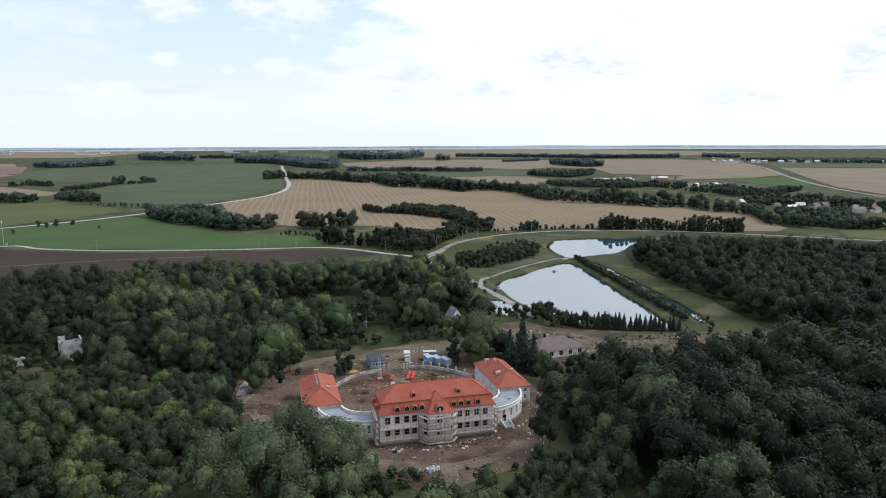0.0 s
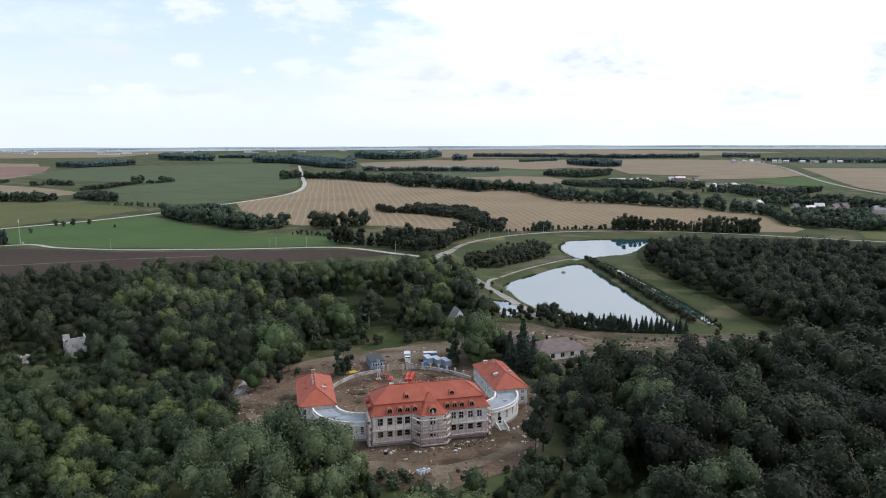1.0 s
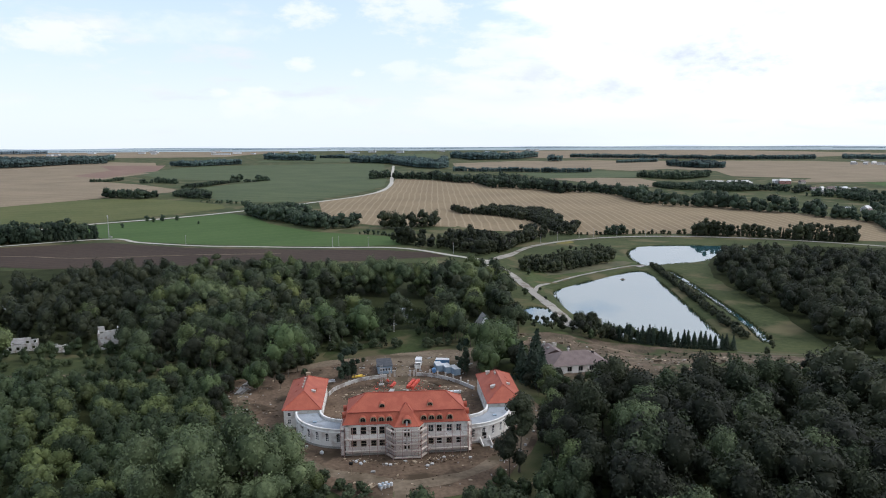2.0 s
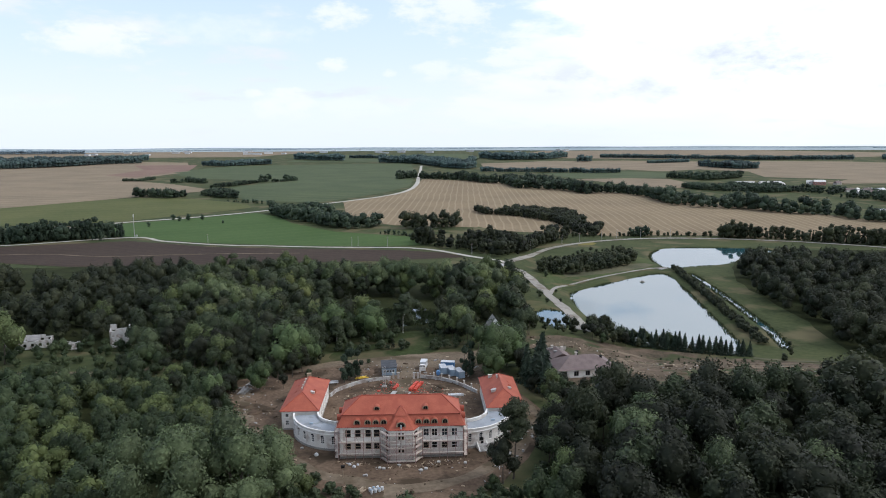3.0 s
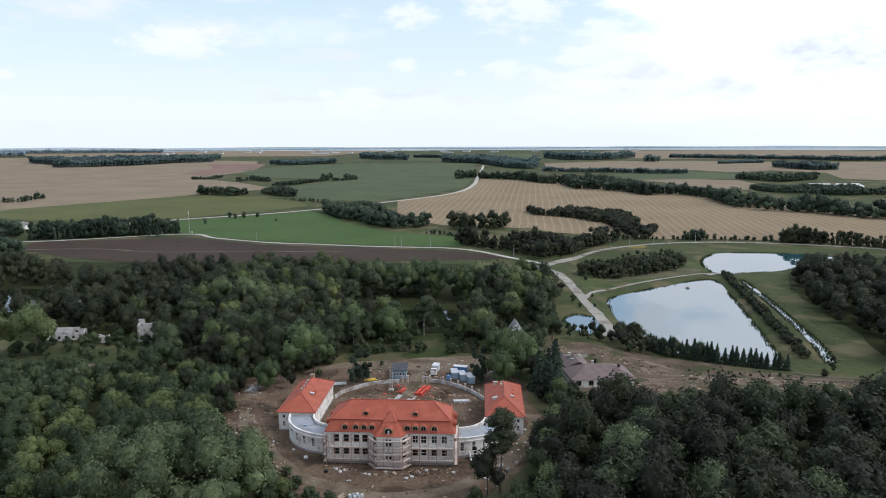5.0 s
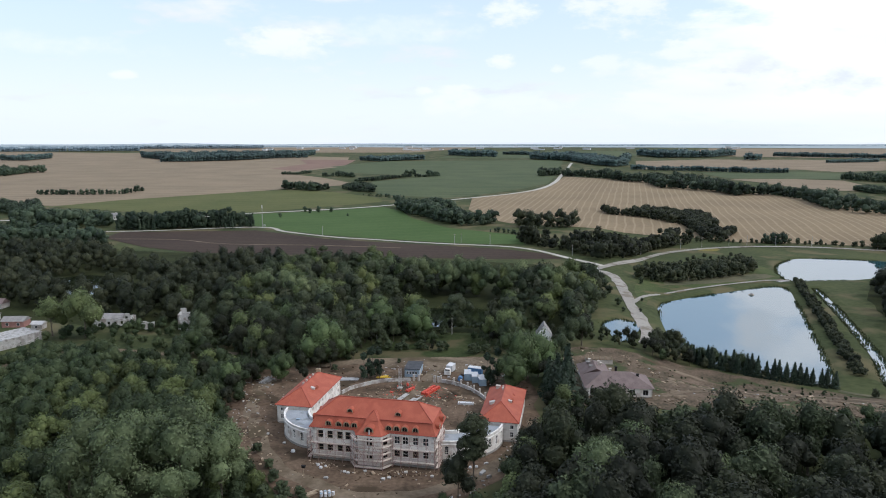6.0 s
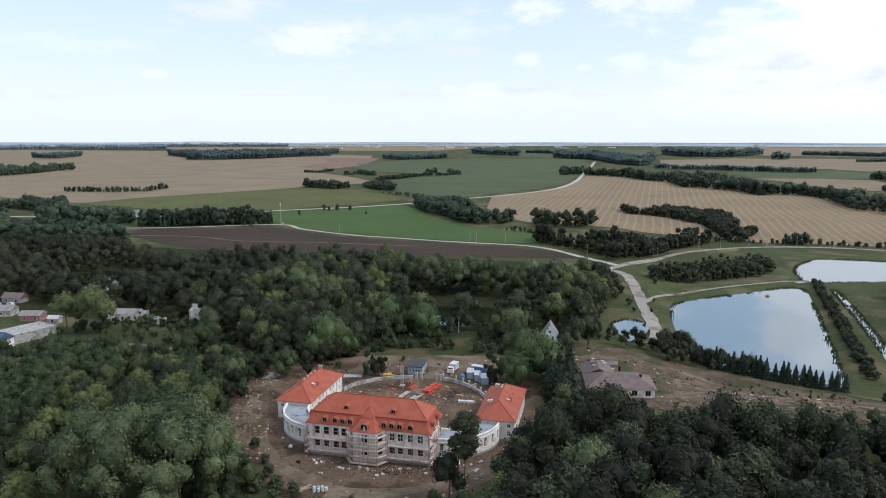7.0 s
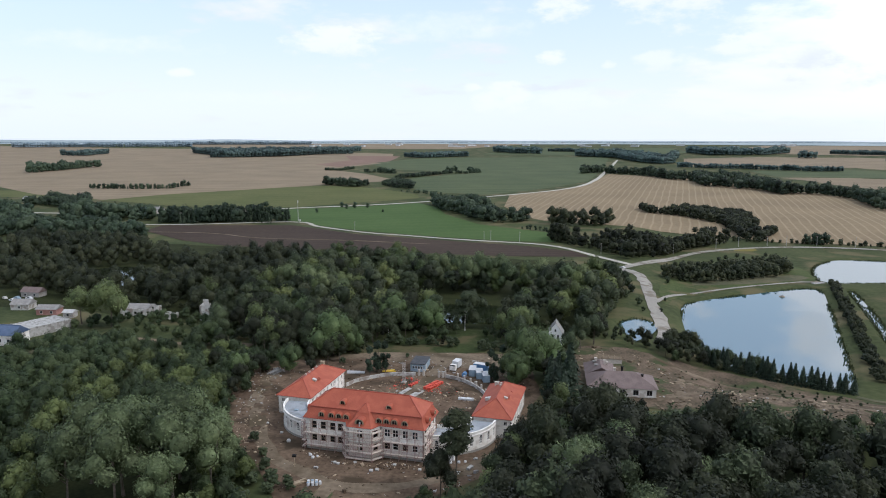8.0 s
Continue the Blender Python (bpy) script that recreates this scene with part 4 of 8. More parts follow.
LABELS = {
    "broad": ("deciduous_tree", "tall dark green broad-leaved tree with a full crown", "tree", "park trees"),
    "dark": ("deciduous_tree", "dense very dark green broad-leaved tree", "tree", "eastern wood trees"),
    "silver": ("poplar_tree", "large silvery green poplar with a broad uneven crown", "tree", "silver poplars"),
    "low": ("orchard_tree", "low rounded green tree of the overgrown orchard", "tree", "orchard trees"),
    "green": ("lime_tree", "tall fresh green broad-leaved tree with a full rounded crown", "tree", "fresh green trees"),
    "light": ("maple_tree", "light yellow-green broad tree standing in the open", "tree", "light green trees"),
    "spruce": ("spruce_tree", "small dark conical spruce in a row by the pond", "tree", "spruces by the pond"),
    "thuja": ("thuja_tree", "dark dense columnar conifer beside the court wall", "tree", "columnar conifers"),
    "lone": ("lone_tree", "slender tall tree with a high thin crown in the yard", "tree", ""),
    "birch": ("birch_tree", "slender birch with a pale trunk and green crown", "tree", "birches"),
    "bush": ("bush", "rounded green bush at the edge of the yard", "bush", "bushes"),
}


def plant(key, x, y, height, turn=None):
    """One tree as a thing with its trunk and crown."""
    crown_me, trunk_me, h, v, f = KINDS[key]
    name, label, category, group = LABELS[key.rstrip("0123456789")]
    s = height / h
    turn = random.uniform(0, 360) if turn is None else turn
    ob = new(name)
    ob.matrix_basis = pose(x, y, ground_z(x, y), 0, 0, turn) @ Matrix.Diagonal((s * random.uniform(0.92, 1.1), s * random.uniform(0.92, 1.1), s, 1))
    tagged(ob, label, category, group)
    part("trunk", trunk_me, None, ob)
    part("crown", crown_me, None, ob)


def blocked(x, y, extra=0.0):
    for ring, margin in KEEP_OUT:
        if inside((x, y), ring) or (margin and edge_gap((x, y), ring) < margin + extra):
            return True
    for line, margin in KEEP_LINES:
        if edge_gap((x, y), line, False) < margin + extra:
            return True
    return any(math.hypot(x - a, y - b) < r for a, b, r in SHEDS)


YARD = [(-18, 249), (-18, 239), (-13, 219), (-7, 205), (3, 191), (14, 179), (24, 170), (33, 160), (40, 153), (51, 157), (62, 161), (73, 168), (82, 182), (88, 198), (92, 215), (88, 235), (84, 262), (74, 281), (48, 280), (26, 270), (8, 259), (-8, 254)]
KEEP_OUT = [(YARD, 1.5), ([(96, 300), (122, 297), (133, 282), (156, 270), (187, 266), (205, 262), (204, 246), (150, 236), (126, 240), (100, 240), (96, 262)], 1.5)]
KEEP_OUT += [([(18, 271), (22, 294), (46, 310), (60, 304), (62, 284), (40, 277)], 0.5), ([(82, 280), (96, 280), (96, 306), (82, 306)], 1.0)]
KEEP_OUT += [([(6, 330), (8, 368), (20, 377), (60, 379), (66, 352), (62, 326), (40, 316)], 1.0)]
KEEP_OUT += [(RINGS[k], 3.0) for k in ("pond", "upper_pond", "small_pond", "park_pond", "west_pond")]
KEEP_LINES = [([(196, 284), (219, 268), (224, 245), (227, 233), (232, 217), (233, 200)], 4), (ROAD_A, 5), (ROAD_B, 5), (ROAD_C, 6), (ROAD_D, 9), ([(-117, 226), (-113, 246), (-100, 262), (-68, 260), (-50, 266), (-34, 266)], 3.5), ([(8, 262), (26, 270), (50, 275), (72, 277)], 4.5)]
SHEDS = [(-111, 264, 9), (-124, 259, 8), (-144, 242, 19), (-136, 261, 13), (-157, 287, 8), (-178, 292, 7), (-114, 299, 10), (-95, 296, 4), (-76, 300, 6), (-198, 306, 12)]


def scatter(ring, gap, seed, extra=0.0):
    """Plan points on a jittered grid within an outline, clear of yards, roads and water."""
    rng = random.Random(seed)
    x0, x1 = min(p[0] for p in ring), max(p[0] for p in ring)
    y0, y1 = min(p[1] for p in ring), max(p[1] for p in ring)
    out, j, y = [], 0, y0
    while y < y1:
        x = x0 + (gap / 2 if j % 2 else 0)
        while x < x1:
            p = (x + rng.uniform(-0.38, 0.38) * gap, y + rng.uniform(-0.38, 0.38) * gap)
            if inside(p, ring) and not blocked(*p, extra):
                out.append(p)
            x += gap
        y += gap * 0.88
        j += 1
    return out


def woods(name, label, spots, material, kinds, seed, keep=1.0):
    """A stand of many trees as one mesh: spots are (x, y, height)."""
    rng = np.random.default_rng(seed)
    pieces = []
    for x, y, hh in spots:
        crown_me, trunk_me, h, v, f = KINDS[kinds[int(rng.integers(len(kinds)))]]
        s, w = hh / h, rng.uniform(0, 2 * math.pi)
        c, d = math.cos(w), math.sin(w)
        if keep < 1:
            quads = f[rng.random(len(f)) < keep]
        else:
            quads = f
        q = v * s * [rng.uniform(0.9, 1.15), rng.uniform(0.9, 1.15), 1]
        pieces.append((np.stack([q[:, 0] * c - q[:, 1] * d + x, q[:, 0] * d + q[:, 1] * c + y, q[:, 2] + ground_z(x, y)], 1), quads))
    tone = np.concatenate([np.full(len(p[0]), rng.uniform(-0.42, 0.48)) for p in pieces])
    v, f = join(pieces)
    return tagged(new(name, tri_mesh(name, v, f, material, tone=tone)), label, "trees", kind="stuff")


def grove(name, label, h, front, material, kinds, seed, gap=0.62, uneven=0.55, thin=0.0):
    """A far grove: front holds x, y and the depth of the wood behind each point of its near edge."""
    rng = np.random.default_rng(seed)
    pieces = []
    step = max(h * gap, 4.5)
    for (x0, y0, d0), (x1, y1, d1) in zip(front, front[1:]):
        n = max(1, round(math.hypot(x1 - x0, y1 - y0) / step))
        for i in range(n):
            deep = max(d0 + (d1 - d0) * i / n, (1.8 if h > 10 else 1.0) * h)
            rows = max(1, round(deep / (step * (1.0 if deep < 60 else 1.5))))
            for j in range(rows):
                t = (i + rng.uniform(-0.4, 0.4)) / n
                x, y = x0 + (x1 - x0) * t, y0 + (y1 - y0) * t
                ax, ay = x - 60, y - 10
                k = (j + rng.uniform(0, 0.8)) / rows * deep / math.hypot(ax, ay)
                x, y = x + ax * k, y + ay * k
                if rng.random() < thin or blocked(x, y):
                    continue
                v, f = KINDS[kinds[int(rng.integers(len(kinds)))]][3:5]
                hh = 1.22 * h * (1 - uneven * rng.random() ** 1.3) * (1.0 + 0.4 * noise.noise((x * 0.03, y * 0.03, 3.0)))
                q = v * (hh / KINDS[kinds[0]][2]) * [rng.uniform(0.85, 1.25), rng.uniform(0.85, 1.25), 1]
                w = rng.uniform(0, 6.28)
                c, e = math.cos(w), math.sin(w)
                pieces.append((np.stack([q[:, 0] * c - q[:, 1] * e + x, q[:, 0] * e + q[:, 1] * c + y, q[:, 2] + land(x, y)], 1), f))
    tone = np.concatenate([np.full(len(p[0]), rng.uniform(-0.42, 0.48)) for p in pieces])
    v, f = join(pieces)
    return tagged(new(name, tri_mesh(name, v, f, material, tone=tone)), label, "trees", kind="stuff")


def close_spots(ring, gap, seed, lo, hi):
    """Plan points of a thicket, with heights, regardless of what lies about it."""
    rng = random.Random(seed)
    xs, ys = [p[0] for p in ring], [p[1] for p in ring]
    out, y = [], min(ys)
    while y < max(ys):
        x = min(xs)
        while x < max(xs):
            p = (x + rng.uniform(-0.4, 0.4) * gap, y + rng.uniform(-0.4, 0.4) * gap)
            if inside(p, ring):
                out.append((*p, rng.uniform(lo, hi)))
            x += gap
        y += gap * 0.9
    return out


# ---- planting: single trees near the palace ----
def spots_in(ring, gap, seed, lo, hi, extra=0.0):
    rng = random.Random(seed + 500)
    return [(x, y, rng.uniform(lo, hi)) for x, y in scatter(ring, gap, seed, extra)]


for x, y, hh in ((-3, 158, 23), (8, 160, 26), (0, 149, 26), (13, 150, 25), (20, 155, 21), (-12, 152, 24), (4, 173, 20), (17, 163, 20), (-4, 168, 19), (5, 140, 24), (-7, 139, 22), (17, 141, 18)):
    plant(f"silver{random.randrange(3)}", x, y, hh)
plant("lone", 77, 171, 22.5, 40)
plant("dark1", 74, 168.5, 13.5, 60)
plant("low0", 71, 165, 5)
for x, y, hh in ((26, 246, 11), (28.5, 248.5, 12.5), (27, 250, 11.5), (30.5, 250, 12), (70, 251, 12), (72, 249, 11), (73, 257, 12)):
    plant("thuja", x, y, hh)
plant("light0", -127, 275, 19, 10)
plant("light1", -111, 275, 24, 70)
plant("green0", 81, 256, 21, 30)
plant("green1", 79, 247, 14, 80)
plant("green1", 87, 263, 18, 10)
plant("green0", 4, 262, 20, 0)
plant("green1", 9, 268, 14, 50)
for x, y, hh in ((-24, 292, 17), (14, 306, 18), (32, 304, 17), (-52, 262, 12), (-16, 226, 12), (-3, 240, 12), (120, 206, 13), (132, 190, 16), (110, 178, 17), (100, 196, 13)):
    plant(f"green{random.randrange(2)}", x, y, hh)
plant("light1", 33, 128, 17, 20)
plant("light0", 44, 131, 14, 50)
for x, y, hh in ((-4, 306, 15), (6, 312, 16), (14, 309, 12), (30, 320, 6), (65, 311, 14), (69, 317, 15), (64, 303, 12), (82, 288, 10), (93, 291, 9), (95, 284, 12), (78, 284, 11), (84, 282, 7), (90, 284, 8), (88, 189, 12), (90, 179, 14), (87, 170, 13), (88, 159, 14), (87, 149, 15), (93, 197, 12), (94, 206, 10), (96, 216, 11), (97, 224, 12), (-6, 262, 11), (-13, 258, 12), (74, 292, 15), (70, 298, 16), (98, 298, 15), (103, 306, 14)):
    plant(f"broad{random.randrange(4)}", x, y, hh)
for x, y in ((19, 286), (10, 284), (46, 312), (33, 310), (-16, 284)):
    plant("birch", x, y, random.uniform(15, 19))
for i in range(23):
    t = i / 22
    plant(f"spruce{i % 2}", 146.5 + 49 * t + random.uniform(-0.6, 0.6), 309.5 - 22 * t - 3 * math.sin(3.1 * t), random.uniform(0.82, 1.12) * (8.8 - 1.8 * t))
for x, y, hh in ((95, 238, 17), (98, 246, 18), (92, 244, 14), (97, 232, 15)):
    plant("spruce0", x, y, hh)
PATH_GAP = [(56, 278), (55, 286), (50, 315), (48, 326)]
LEFT_EDGE = [(-34, 240), (-21, 240), (-16, 218), (-10, 203), (0, 188), (12, 175), (22, 165), (16, 154), (-8, 166), (-24, 190), (-36, 220)]
for x, y, hh in spots_in(LEFT_EDGE, 6.0, 51, 6, 10):
    plant(random.choice(("low0", "low1", "low2", "broad2")), x, y, hh)
for x, y, hh in spots_in([(116, 311), (124, 306), (136, 298), (148, 296), (146, 303), (134, 312), (122, 318)], 5.2, 52, 5.5, 9):
    plant(random.choice(("dark1", "dark2", "low0")), x, y, hh)
for x, y, hh in ((91, 187, 15), (88, 180, 13), (94, 180, 17), (90, 172, 16), (92, 164, 15), (96, 192, 14)):
    plant("dark1", x, y, hh)
for x, y, hh in ((2, 318, 17), (12, 320, 15), (22, 318, 10), (66, 324, 12), (72, 310, 14), (76, 302, 13), (-12, 312, 16), (16, 300, 9), (12, 290, 8), (10, 280, 8), (14, 270, 6)):
    plant(f"broad{random.randrange(4)}", x, y, hh)
EAST = [(90, 150), (96, 176), (98, 196), (110, 205), (150, 203), (182, 208), (228, 208), (208, 176), (160, 128), (128, 96), (108, 84), (90, 92), (84, 120)]
east_spots = spots_in(EAST, 10.0, 1, 16, 24)
east_near = [p for p in east_spots if p[0] < 165]
for x, y, hh in east_near:
    plant(random.choice(("dark0", "dark1", "dark2", "dark1", "broad1", "dark2", "broad0", "silver1")), x, y, hh)
WEST = [(-8, 112), (6, 118), (4, 132), (-18, 140), (-22, 165), (-8, 196), (-16, 214), (-30, 228), (-60, 246), (-105, 248), (-140, 232), (-128, 214), (-72, 160), (-40, 132)]
west_spots = spots_in(WEST, 6.8, 2, 7, 10.5)
west_near = [p for p in west_spots if p[0] > -66]
for x, y, hh in west_near:
    plant(f"low{random.randrange(3)}", x, y, hh)
FRONT = [(24, 108), (24, 130), (40, 146), (70, 150), (88, 160), (92, 130), (88, 100), (50, 108)]
for x, y, hh in spots_in(FRONT, 8.5, 3, 7, 12):
    plant(random.choice(("low0", "low1", "broad0", "broad2")), x, y, hh)
for x, y, hh in spots_in([(97, 200), (99, 232), (130, 236), (180, 236), (215, 244), (232, 206), (210, 198)], 9, 31, 5, 10):
    plant(random.choice(("low0", "low1", "dark1")), x, y, hh)
for x, y, hh in spots_in([(-70, 268), (-40, 274), (-28, 256), (-12, 254), (8, 264), (14, 292), (4, 300), (-30, 298), (-66, 296)], 8.8, 32, 11, 18):
    plant(random.choice(("broad0", "broad1", "broad2", "broad3", "dark1")), x, y, hh)
for x, y, hh in spots_in([(-62, 244), (-34, 226), (-22, 246), (-26, 256), (-44, 262), (-62, 256)], 7.5, 41, 6, 11):
    plant(random.choice(("low0", "low1", "low2", "broad1")), x, y, hh)
for x, y, hh in spots_in([(-66, 264), (-36, 270), (-26, 252), (-14, 251), (10, 262), (14, 278), (-4, 274), (-30, 278), (-64, 276)], 6.0, 42, 3, 6):
    plant(random.choice(("low0", "low1", "bush")), x, y, hh)
for x, y in ((20, 152), (24, 156), (27, 161), (18, 160), (16, 168), (22, 164), (28, 152), (32, 148), (12, 174), (20, 145), (26, 144), (30, 141), (36, 150), (30, 166), (26, 170), (33, 160), (22, 176), (86, 172), (90, 180), (70, 155), (60, 153), (52, 150), (14, 184), (-8, 208), (12, 254), (34, 268)):
    plant("bush", x + random.uniform(-1, 1), y + random.uniform(-1, 1), random.uniform(2.2, 4.2))

for x, y, hh in close_spots([(-36, 254), (-10, 257), (4, 263), (13, 271), (17, 298), (-6, 304), (-34, 300)], 7.6, 81, 9, 15):
    plant(random.choice(("broad0", "broad1", "broad2", "dark1", "broad1")), x, y, hh)
for x, y, hh in close_spots([(-30, 250), (-17, 252), (-6, 256), (8, 262), (14, 268), (10, 272), (-10, 262), (-30, 258)], 4.5, 82, 2.5, 5):
    plant(random.choice(("low0", "low1", "bush")), x, y, hh)
for x, y, hh in close_spots([(-36, 222), (-20, 222), (-20, 250), (-34, 252)], 6.0, 83, 5, 9):
    plant(random.choice(("low0", "low1", "low2")), x, y, hh)
# thicket behind the court, open along the path to the park pond
for x, y, hh in close_spots([(14, 286), (40, 287), (77, 289), (77, 318), (40, 324), (10, 312)], 6.4, 84, 8, 13):
    if edge_gap((x, y), PATH_GAP, False) > 5:
        plant(random.choice(("broad0", "broad1", "dark1", "low1", "broad2")), x, y, hh * (0.6 if y < 293 else 1) * (0.5 if 30 < x < 66 else 1))
for x, y, hh in close_spots([(16, 283), (40, 284), (76, 285), (76, 289), (40, 288), (16, 287)], 4.2, 85, 2.0, 5.0):
    if edge_gap((x, y), PATH_GAP, False) > 4:
        plant("bush", x, y, hh)
for t in np.linspace(0, 0.5, 12):
    plant(f"low{random.randrange(2)}", 146.5 + 49 * t + random.uniform(-1, 1), 313 - 22 * t + random.uniform(-1, 1.5), random.uniform(5, 8))
for x, y, hh in close_spots([(2, 187), (13, 174), (23, 165), (31, 156), (24, 148), (8, 162), (-6, 182)], 5.2, 86, 5, 8):
    plant(random.choice(("low0", "low1", "low0", "low2")), x, y, hh)
for x, y, hh in ((2, 247, 9), (6, 253, 10), (-2, 255, 9), (9, 258, 12), (-10, 254, 8), (-15, 251, 9), (5, 241, 6)):
    plant("broad1" if hh > 8 else "dark2", x, y, hh)
for x, y, hh in ((-20, 246, 7), (-21, 237, 7), (-19, 229, 6), (-17, 222, 6), (-13, 213, 6), (-9, 206, 6), (-23, 241, 8), (-22, 232, 7), (-4, 199, 6)):
    plant(f"low{random.randrange(2)}", x, y, hh)
for x, y, hh in close_spots([(92, 212), (104, 214), (106, 232), (98, 240), (97, 264), (92, 268), (90, 240)], 6.4, 87, 5, 7.5):
    plant(random.choice(("dark1", "dark2", "low0")), x, y, hh * (1.6 if x < 95 and y > 236 else 1))
for x, y, hh in close_spots([(86, 148), (92, 160), (91, 176), (95, 200), (101, 204), (102, 150)], 5.6, 92, 5, 9):
    plant(random.choice(("dark1", "dark2", "low0")), x, y, hh)
for x, y, hh in close_spots([(56, 151), (74, 160), (84, 172), (87, 150), (70, 141), (56, 142)], 5.4, 93, 2.5, 6):
    plant(random.choice(("low0", "low1", "bush")), x, y, hh)
for x, y, hh in close_spots([(98, 303), (116, 307), (122, 314), (114, 330), (98, 322)], 6.8, 88, 9, 13):
    plant(random.choice(("dark1", "broad0", "broad1")), x, y, hh if x < 107 else min(hh, 5.0))
for x, y, hh in close_spots([(-19, 250), (-19, 236), (-14, 220), (-8, 208), (-4, 208), (-9, 222), (-12, 238), (-12, 250)], 5.0, 89, 5.5, 9):
    plant(random.choice(("low0", "low1", "dark2")), x, y, hh)
for x, y, hh in ((36, 164, 3.2), (33, 162, 3.6), (37.5, 162, 2.6), (31, 165, 2.8), (63, 161, 2.4), (68, 162, 2.8), (72, 164, 3), (85, 173, 4), (89, 172, 4.5)):
    plant("bush", x, y, hh)

# ---- planting: stands of many trees ----
woods("orchard_wood", "overgrown orchard of low rounded green trees", [p for p in west_spots if p[0] <= -66], M_LEAF_ORCHARD, ["low0", "low1", "low2"], 4)
woods("eastern_wood", "dense dark broad-leaved wood", [p for p in east_spots if p[0] >= 165], M_LEAF_DARK, ["stand0", "stand1", "stand2"], 5)
PARK_A = [(-72, 300), (-30, 300), (6, 302), (60, 316), (110, 322), (112, 400), (103, 446), (92, 425), (65, 408), (34, 410), (9, 432), (-24, 444), (-49, 454), (-67, 452), (-90, 442)]
park = spots_in(PARK_A, 10.8, 6, 13, 19)
woods("park_wood", "old park wood of tall mixed trees", park[::2], M_LEAF, ["stand0", "stand1", "stand2", "stand3", "birch"], 7)
woods("park_wood", "old park wood of tall darker trees", park[1::4], M_LEAF_DARK, ["stand0", "stand1", "stand2", "stand3"], 8)
woods("park_wood", "old park wood of olive-green trees", park[3::4], M_LEAF_OLIVE, ["stand0", "stand1", "stand2", "stand3"], 89)
woods("silver_grove", "silvery poplars standing out of the park wood", [(-8, 404, 20), (-16, 398, 19), (4, 410, 19), (-58, 344, 21), (-50, 350, 21), (30, 388, 21), (40, 392, 22), (52, 386, 21), (62, 392, 20), (22, 396, 20), (84, 396, 19), (-20, 330, 18), (92, 402, 18), (12, 402, 20), (34, 398, 23), (46, 400, 22), (70, 400, 21), (-36, 340, 19), (-44, 344, 20)], M_LEAF_SILVER, ["silver0", "silver1", "silver2"], 8)
woods("light_grove", "yellow-green trees standing out of the park wood", [(-30, 350, 17), (-66, 318, 15), (-40, 312, 16), (6, 312, 17), (86, 330, 15), (100, 342, 14), (70, 340, 16), (-96, 330, 14)], M_LEAF_LIGHT, ["stand0", "light0", "light1"], 88)
PARK_B = [(-72, 300), (-90, 442), (-125, 456), (-142, 446), (-148, 400), (-160, 410), (-207, 434), (-252, 466), (-306, 472), (-350, 474), (-330, 400), (-240, 330), (-200, 316), (-120, 312)]
woods("park_wood", "old park wood west of the avenue", spots_in(PARK_B, 10.5, 9, 12, 17), M_LEAF_DARK, ["stand0", "stand1", "stand2", "stand3"], 10)
woods("undergrowth", "low bushes along the edge of the park wood", spots_in([(-130, 306), (-66, 302), (-30, 298), (14, 298), (20, 306), (-20, 308), (-70, 312), (-130, 316)], 6.5, 43, 3, 6) + spots_in([(60, 312), (112, 316), (112, 330), (60, 324)], 6.5, 44, 3, 6), M_LEAF_DARK, ["low0", "low1", "low2"], 45)
NEAR_W = [(-140, 255), (-60, 252), (-40, 270), (-66, 298), (-104, 300)]
woods("garden_trees", "scattered garden trees among ruined sheds", spots_in(NEAR_W, 6.8, 11, 3, 6.5), M_LEAF_ORCHARD, ["low0", "low1", "low2"], 12)
EAST_B = [(238, 258), (248, 222), (262, 218), (330, 270), (480, 375), (472, 398), (436, 428), (410, 458), (372, 480), (334, 502), (292, 492), (268, 470), (257, 399), (250, 347), (245, 291)]
forest = spots_in(EAST_B, 11.2, 13, 14, 19)
woods("eastern_forest", "wide dark forest beyond the embankment", forest[::2], M_LEAF_DEEP, ["stand0", "stand1", "stand2"], 14)
woods("eastern_forest", "wide green forest beyond the embankment", forest[1::2], M_LEAF_DARK, ["stand1", "stand2", "stand3"], 15)
woods("bank_shrubs", "line of shrubs on the embankment by the pond", [(241 - 31 * t + random.uniform(-2.6, 2.6), 494 - 190 * t, random.uniform(2.6, 4.6)) for t in np.linspace(0, 1, 140)], M_LEAF_DARK, ["low0", "low1", "bush"], 15)
woods("bank_trees", "trees on the pond's southern shore", [(138 + random.uniform(-6, 7), 330 - 30 * t + random.uniform(-4, 4), random.uniform(6, 10)) for t in np.linspace(0, 1, 18)] + [(118, 306, 5), (124, 310, 5), (146, 309, 7), (152, 302, 5), (160, 300, 4), (172, 293, 4), (205, 276, 4), (212, 284, 5), (218, 296, 4)], M_LEAF_DARK, ["dark0", "low0", "broad1"], 16)
woods("verge_bushes", "bushes beside the gravel road", [(124, 372, 3), (122, 384, 5), (115, 396, 6), (118, 410, 6), (116, 425, 7), (114, 440, 8), (136, 408, 2.5), (133, 380, 2.5), (128, 350, 2.0), (140, 462, 5), (110, 380, 7), (108, 365, 7), (106, 350, 8), (100, 400, 10), (108, 430, 9)], M_LEAF, ["low1", "low2"], 17)
STRIP_N = [(136, 478), (150, 474), (175, 482), (214, 512), (226, 540), (212, 556), (176, 530), (146, 506)]
woods("pond_plantation", "young mixed plantation on the bank above the pond", spots_in(STRIP_N, 4.6, 18, 5, 11), M_LEAF_DARK, ["slim0", "slim1", "far0", "far2"], 19)
